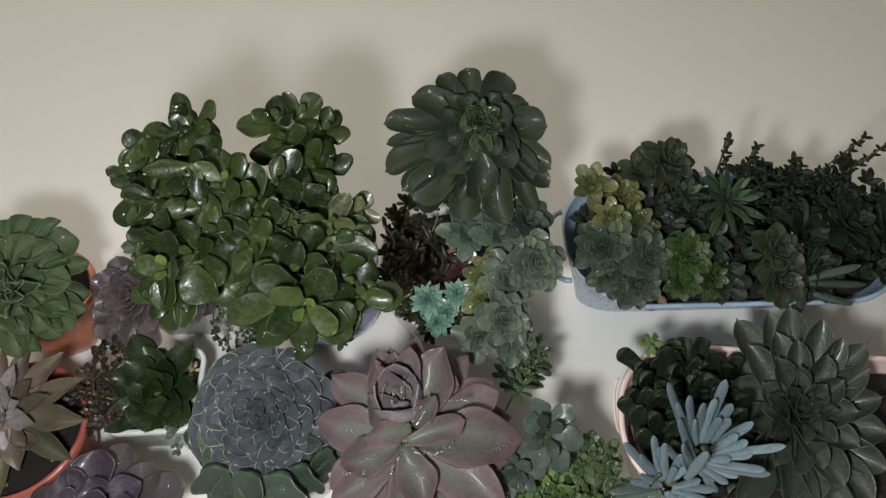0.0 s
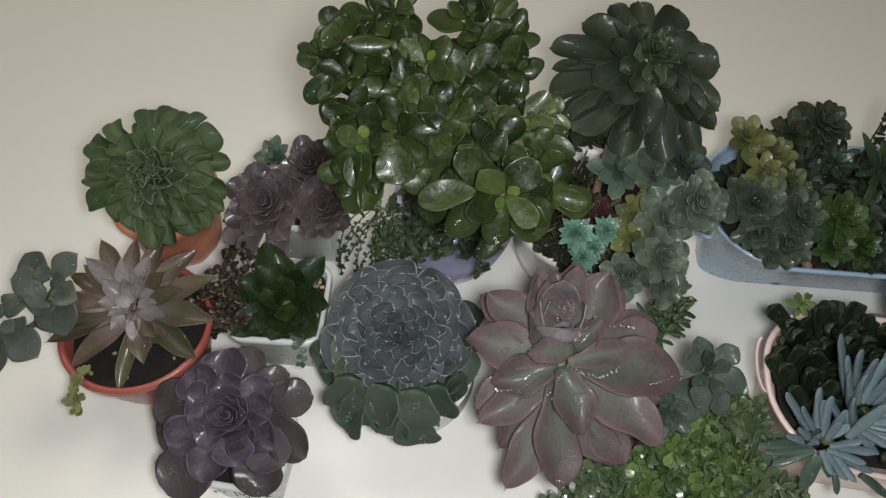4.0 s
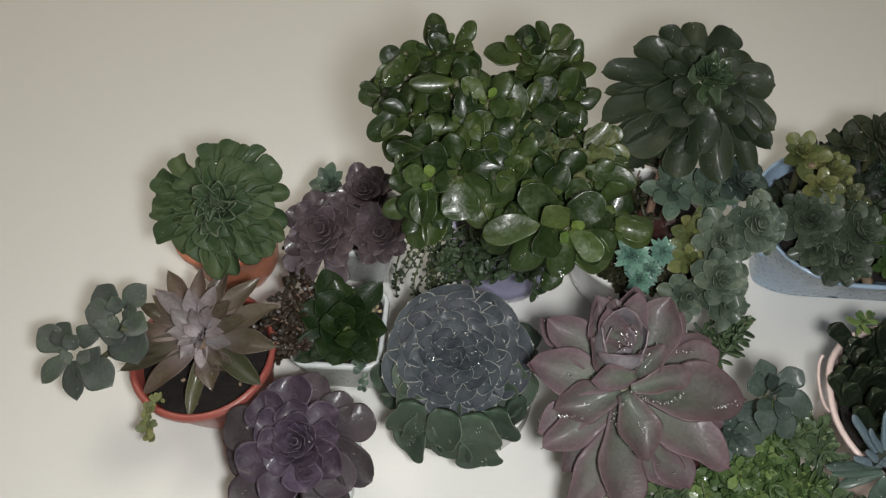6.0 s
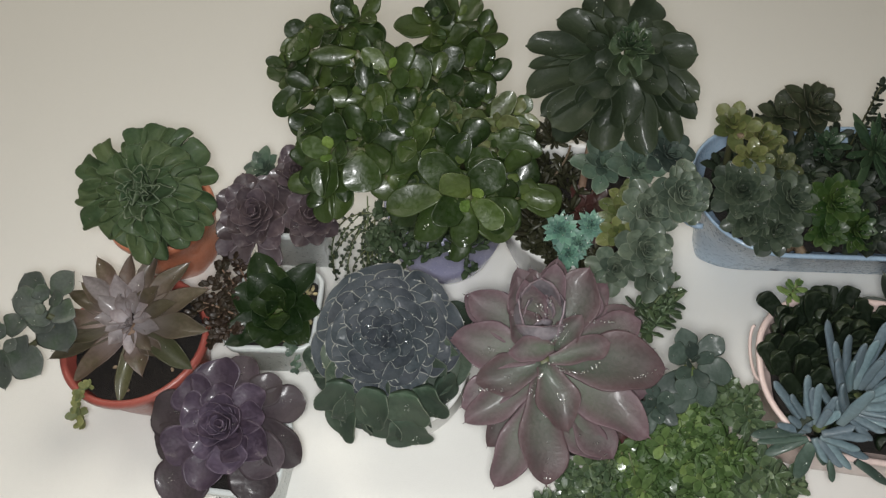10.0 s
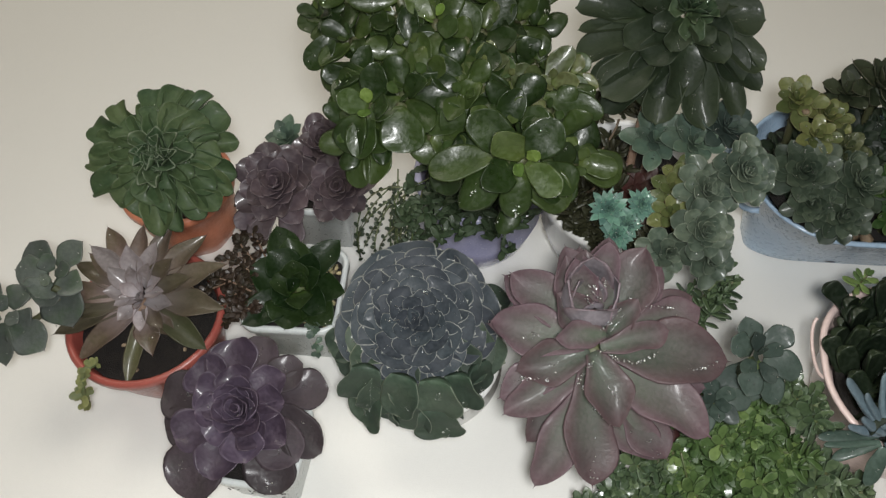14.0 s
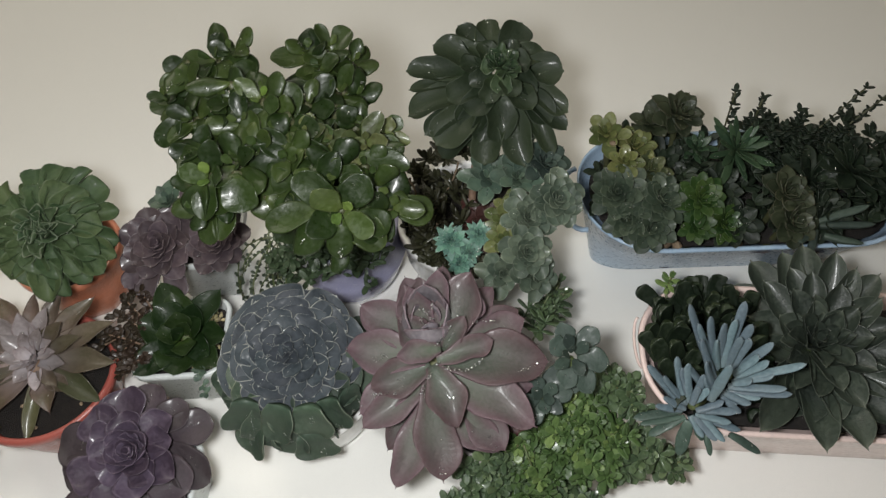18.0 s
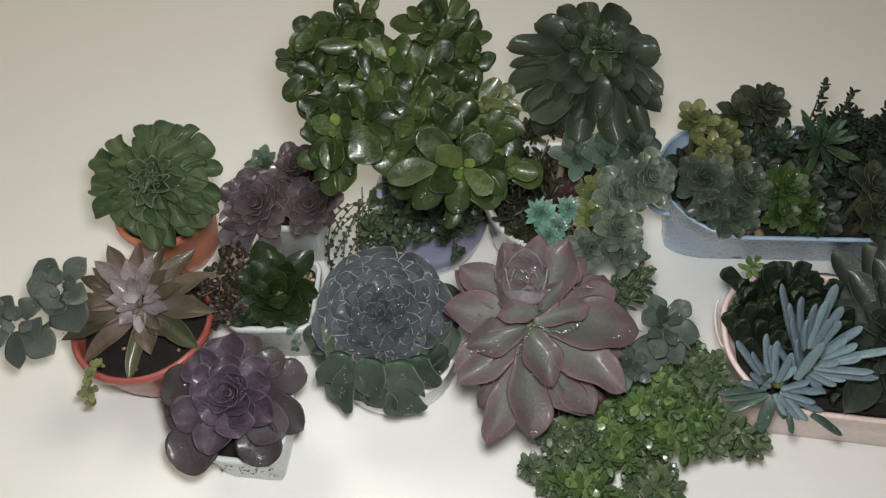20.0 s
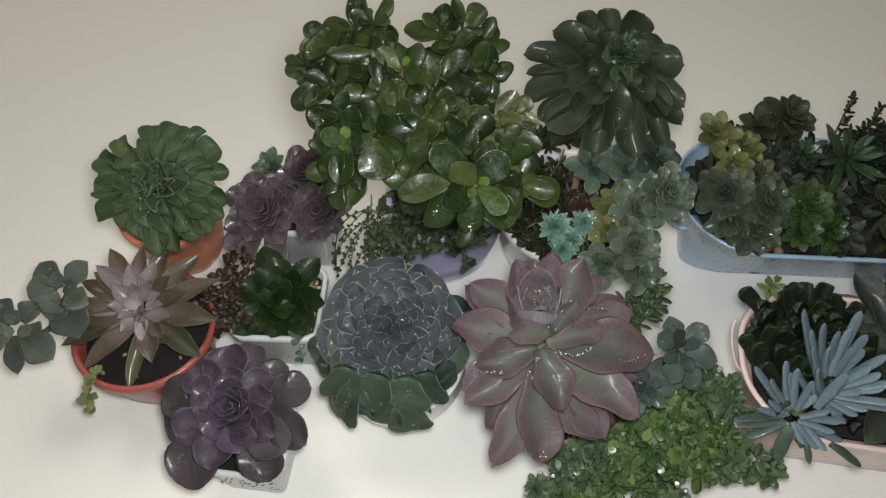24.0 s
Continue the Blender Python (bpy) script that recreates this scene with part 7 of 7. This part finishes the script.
for k in range(90):
    x, y = rnd.uniform(0.152, 0.226), rnd.uniform(0.152, 0.236)
    base = Vector((x, y, rnd.uniform(0.070, 0.095)))
    d = Vector((rnd.uniform(-0.6, 0.3), rnd.uniform(-0.3, 0.55), rnd.uniform(0.55, 1.0))).normalized()
    part("leaf", K_FINGER, P, leaf_pose(base, base + d * rnd.uniform(0.024, 0.036), (0, -0.6, 0.8), rnd.uniform(0.010, 0.014), 0.011))
for b, tip in (((0.160, 0.232, 0.092), (0.137, 0.246, 0.108)), ((0.165, 0.228, 0.09), (0.147, 0.229, 0.105)), ((0.178, 0.23, 0.09), (0.176, 0.252, 0.112)), ((0.195, 0.235, 0.09), (0.198, 0.254, 0.112)), ((0.155, 0.215, 0.085), (0.140, 0.216, 0.10)), ((0.187, 0.232, 0.09), (0.187, 0.256, 0.108))):
    part("leaf", K_FINGER, P, leaf_pose(b, tip, (0, -0.6, 0.8), 0.013, 0.012))
sprig(P, aim((0.163, 0.252, 0.112), (0, 0, 1), 10, 0.85), False, random.Random(5), True)
stem(P, bend((0.168, 0.225, 0.075), (0.163, 0.252, 0.092), (0, 0, 0)), 0.001, M_GREENSTEM, "shoot")
K_BIG = leaf_mesh("leaf", L_BIG, widest=0.70, neck=0.40, e=2.1, f=1.6, thick=0.13, cup=0.20, fold=0.22, curl=0.10, tip=0.04, stations=13, ring=14)
stem(P, bend((0.268, 0.18, 0.06), (0.262, 0.205, 0.095), (0, 0, 0)), 0.009)
BIG = rosette(P, (0.259, 0.197, 0.100), (-0.08, -0.20, 0.98), 0.036, 20, K_BIG, width=0.42, el_in=76, el_out=42, dome=0.2, small=0.36, jitter=8, seed=191, drops=1.0, wide_in=1.1)


def big_leaf(base, tip, width):
    """A long folded spoon leaf rising from the heart."""
    film(P, blade(BIG, base, tip, width, K_BIG, (0.0, -0.25, 0.97), 5.0, 0.2, P, 3), random.Random(int(width * 1e6)))


big_leaf((0.257, 0.205, 0.082), (0.239, 0.278, 0.092), 0.0233)
big_leaf((0.256, 0.204, 0.082), (0.225, 0.264, 0.080), 0.0221)
big_leaf((0.259, 0.205, 0.082), (0.256, 0.277, 0.104), 0.0222)
big_leaf((0.260, 0.205, 0.082), (0.273, 0.278, 0.112), 0.0253)
big_leaf((0.262, 0.203, 0.082), (0.285, 0.259, 0.130), 0.0207)
big_leaf((0.263, 0.202, 0.082), (0.297, 0.244, 0.128), 0.0197)
big_leaf((0.264, 0.202, 0.082), (0.312, 0.242, 0.124), 0.0210)
big_leaf((0.264, 0.200, 0.082), (0.311, 0.222, 0.120), 0.0217)
big_leaf((0.260, 0.189, 0.082), (0.268, 0.116, 0.100), 0.0256)
big_leaf((0.257, 0.189, 0.082), (0.240, 0.116, 0.100), 0.0241)
big_leaf((0.253, 0.190, 0.082), (0.203, 0.130, 0.096), 0.0220)
big_leaf((0.257, 0.192, 0.082), (0.235, 0.147, 0.082), 0.0232)
big_leaf((0.255, 0.200, 0.082), (0.221, 0.226, 0.094), 0.0230)
big_leaf((0.255, 0.197, 0.082), (0.222, 0.199, 0.090), 0.0236)
big_leaf((0.256, 0.194, 0.082), (0.224, 0.168, 0.086), 0.0232)
big_leaf((0.265, 0.198, 0.082), (0.317, 0.203, 0.114), 0.0227)
big_leaf((0.265, 0.195, 0.082), (0.317, 0.179, 0.106), 0.0245)
big_leaf((0.264, 0.193, 0.082), (0.310, 0.155, 0.100), 0.0242)
big_leaf((0.263, 0.191, 0.082), (0.299, 0.136, 0.092), 0.0259)
big_leaf((0.257, 0.202, 0.090), (0.236, 0.249, 0.106), 0.0204)
big_leaf((0.259, 0.203, 0.090), (0.254, 0.255, 0.116), 0.0195)
big_leaf((0.260, 0.202, 0.090), (0.265, 0.244, 0.126), 0.0192)
big_leaf((0.261, 0.201, 0.090), (0.278, 0.233, 0.128), 0.0202)
big_leaf((0.262, 0.199, 0.090), (0.289, 0.213, 0.124), 0.0201)
big_leaf((0.263, 0.196, 0.090), (0.295, 0.191, 0.118), 0.0210)
big_leaf((0.262, 0.194, 0.090), (0.291, 0.168, 0.110), 0.0218)
big_leaf((0.261, 0.192, 0.090), (0.279, 0.145, 0.102), 0.0224)
big_leaf((0.259, 0.191, 0.090), (0.257, 0.136, 0.096), 0.0230)
big_leaf((0.257, 0.191, 0.090), (0.238, 0.137, 0.094), 0.0218)
big_leaf((0.257, 0.197, 0.090), (0.234, 0.200, 0.104), 0.0196)
big_leaf((0.257, 0.199, 0.090), (0.236, 0.218, 0.106), 0.0198)
big_leaf((0.256, 0.195, 0.090), (0.230, 0.174, 0.100), 0.0193)
big_leaf((0.258, 0.201, 0.095), (0.247, 0.232, 0.122), 0.0170)
big_leaf((0.259, 0.200, 0.095), (0.258, 0.222, 0.130), 0.0159)
big_leaf((0.260, 0.198, 0.095), (0.270, 0.210, 0.128), 0.0169)
big_leaf((0.261, 0.197, 0.095), (0.277, 0.193, 0.122), 0.0169)
big_leaf((0.260, 0.194, 0.095), (0.272, 0.170, 0.116), 0.0176)
big_leaf((0.259, 0.193, 0.095), (0.261, 0.154, 0.110), 0.0174)
big_leaf((0.258, 0.192, 0.095), (0.244, 0.149, 0.108), 0.0180)
big_leaf((0.256, 0.193, 0.095), (0.230, 0.157, 0.108), 0.0162)
big_leaf((0.256, 0.195, 0.095), (0.230, 0.178, 0.110), 0.0154)
big_leaf((0.257, 0.198, 0.095), (0.234, 0.205, 0.118), 0.0156)

# ---- water drops left by watering ----
for owner, bag in DROPS.items():
    bag.link("dew", owner, M_WATER, "clear water drops on the leaves")
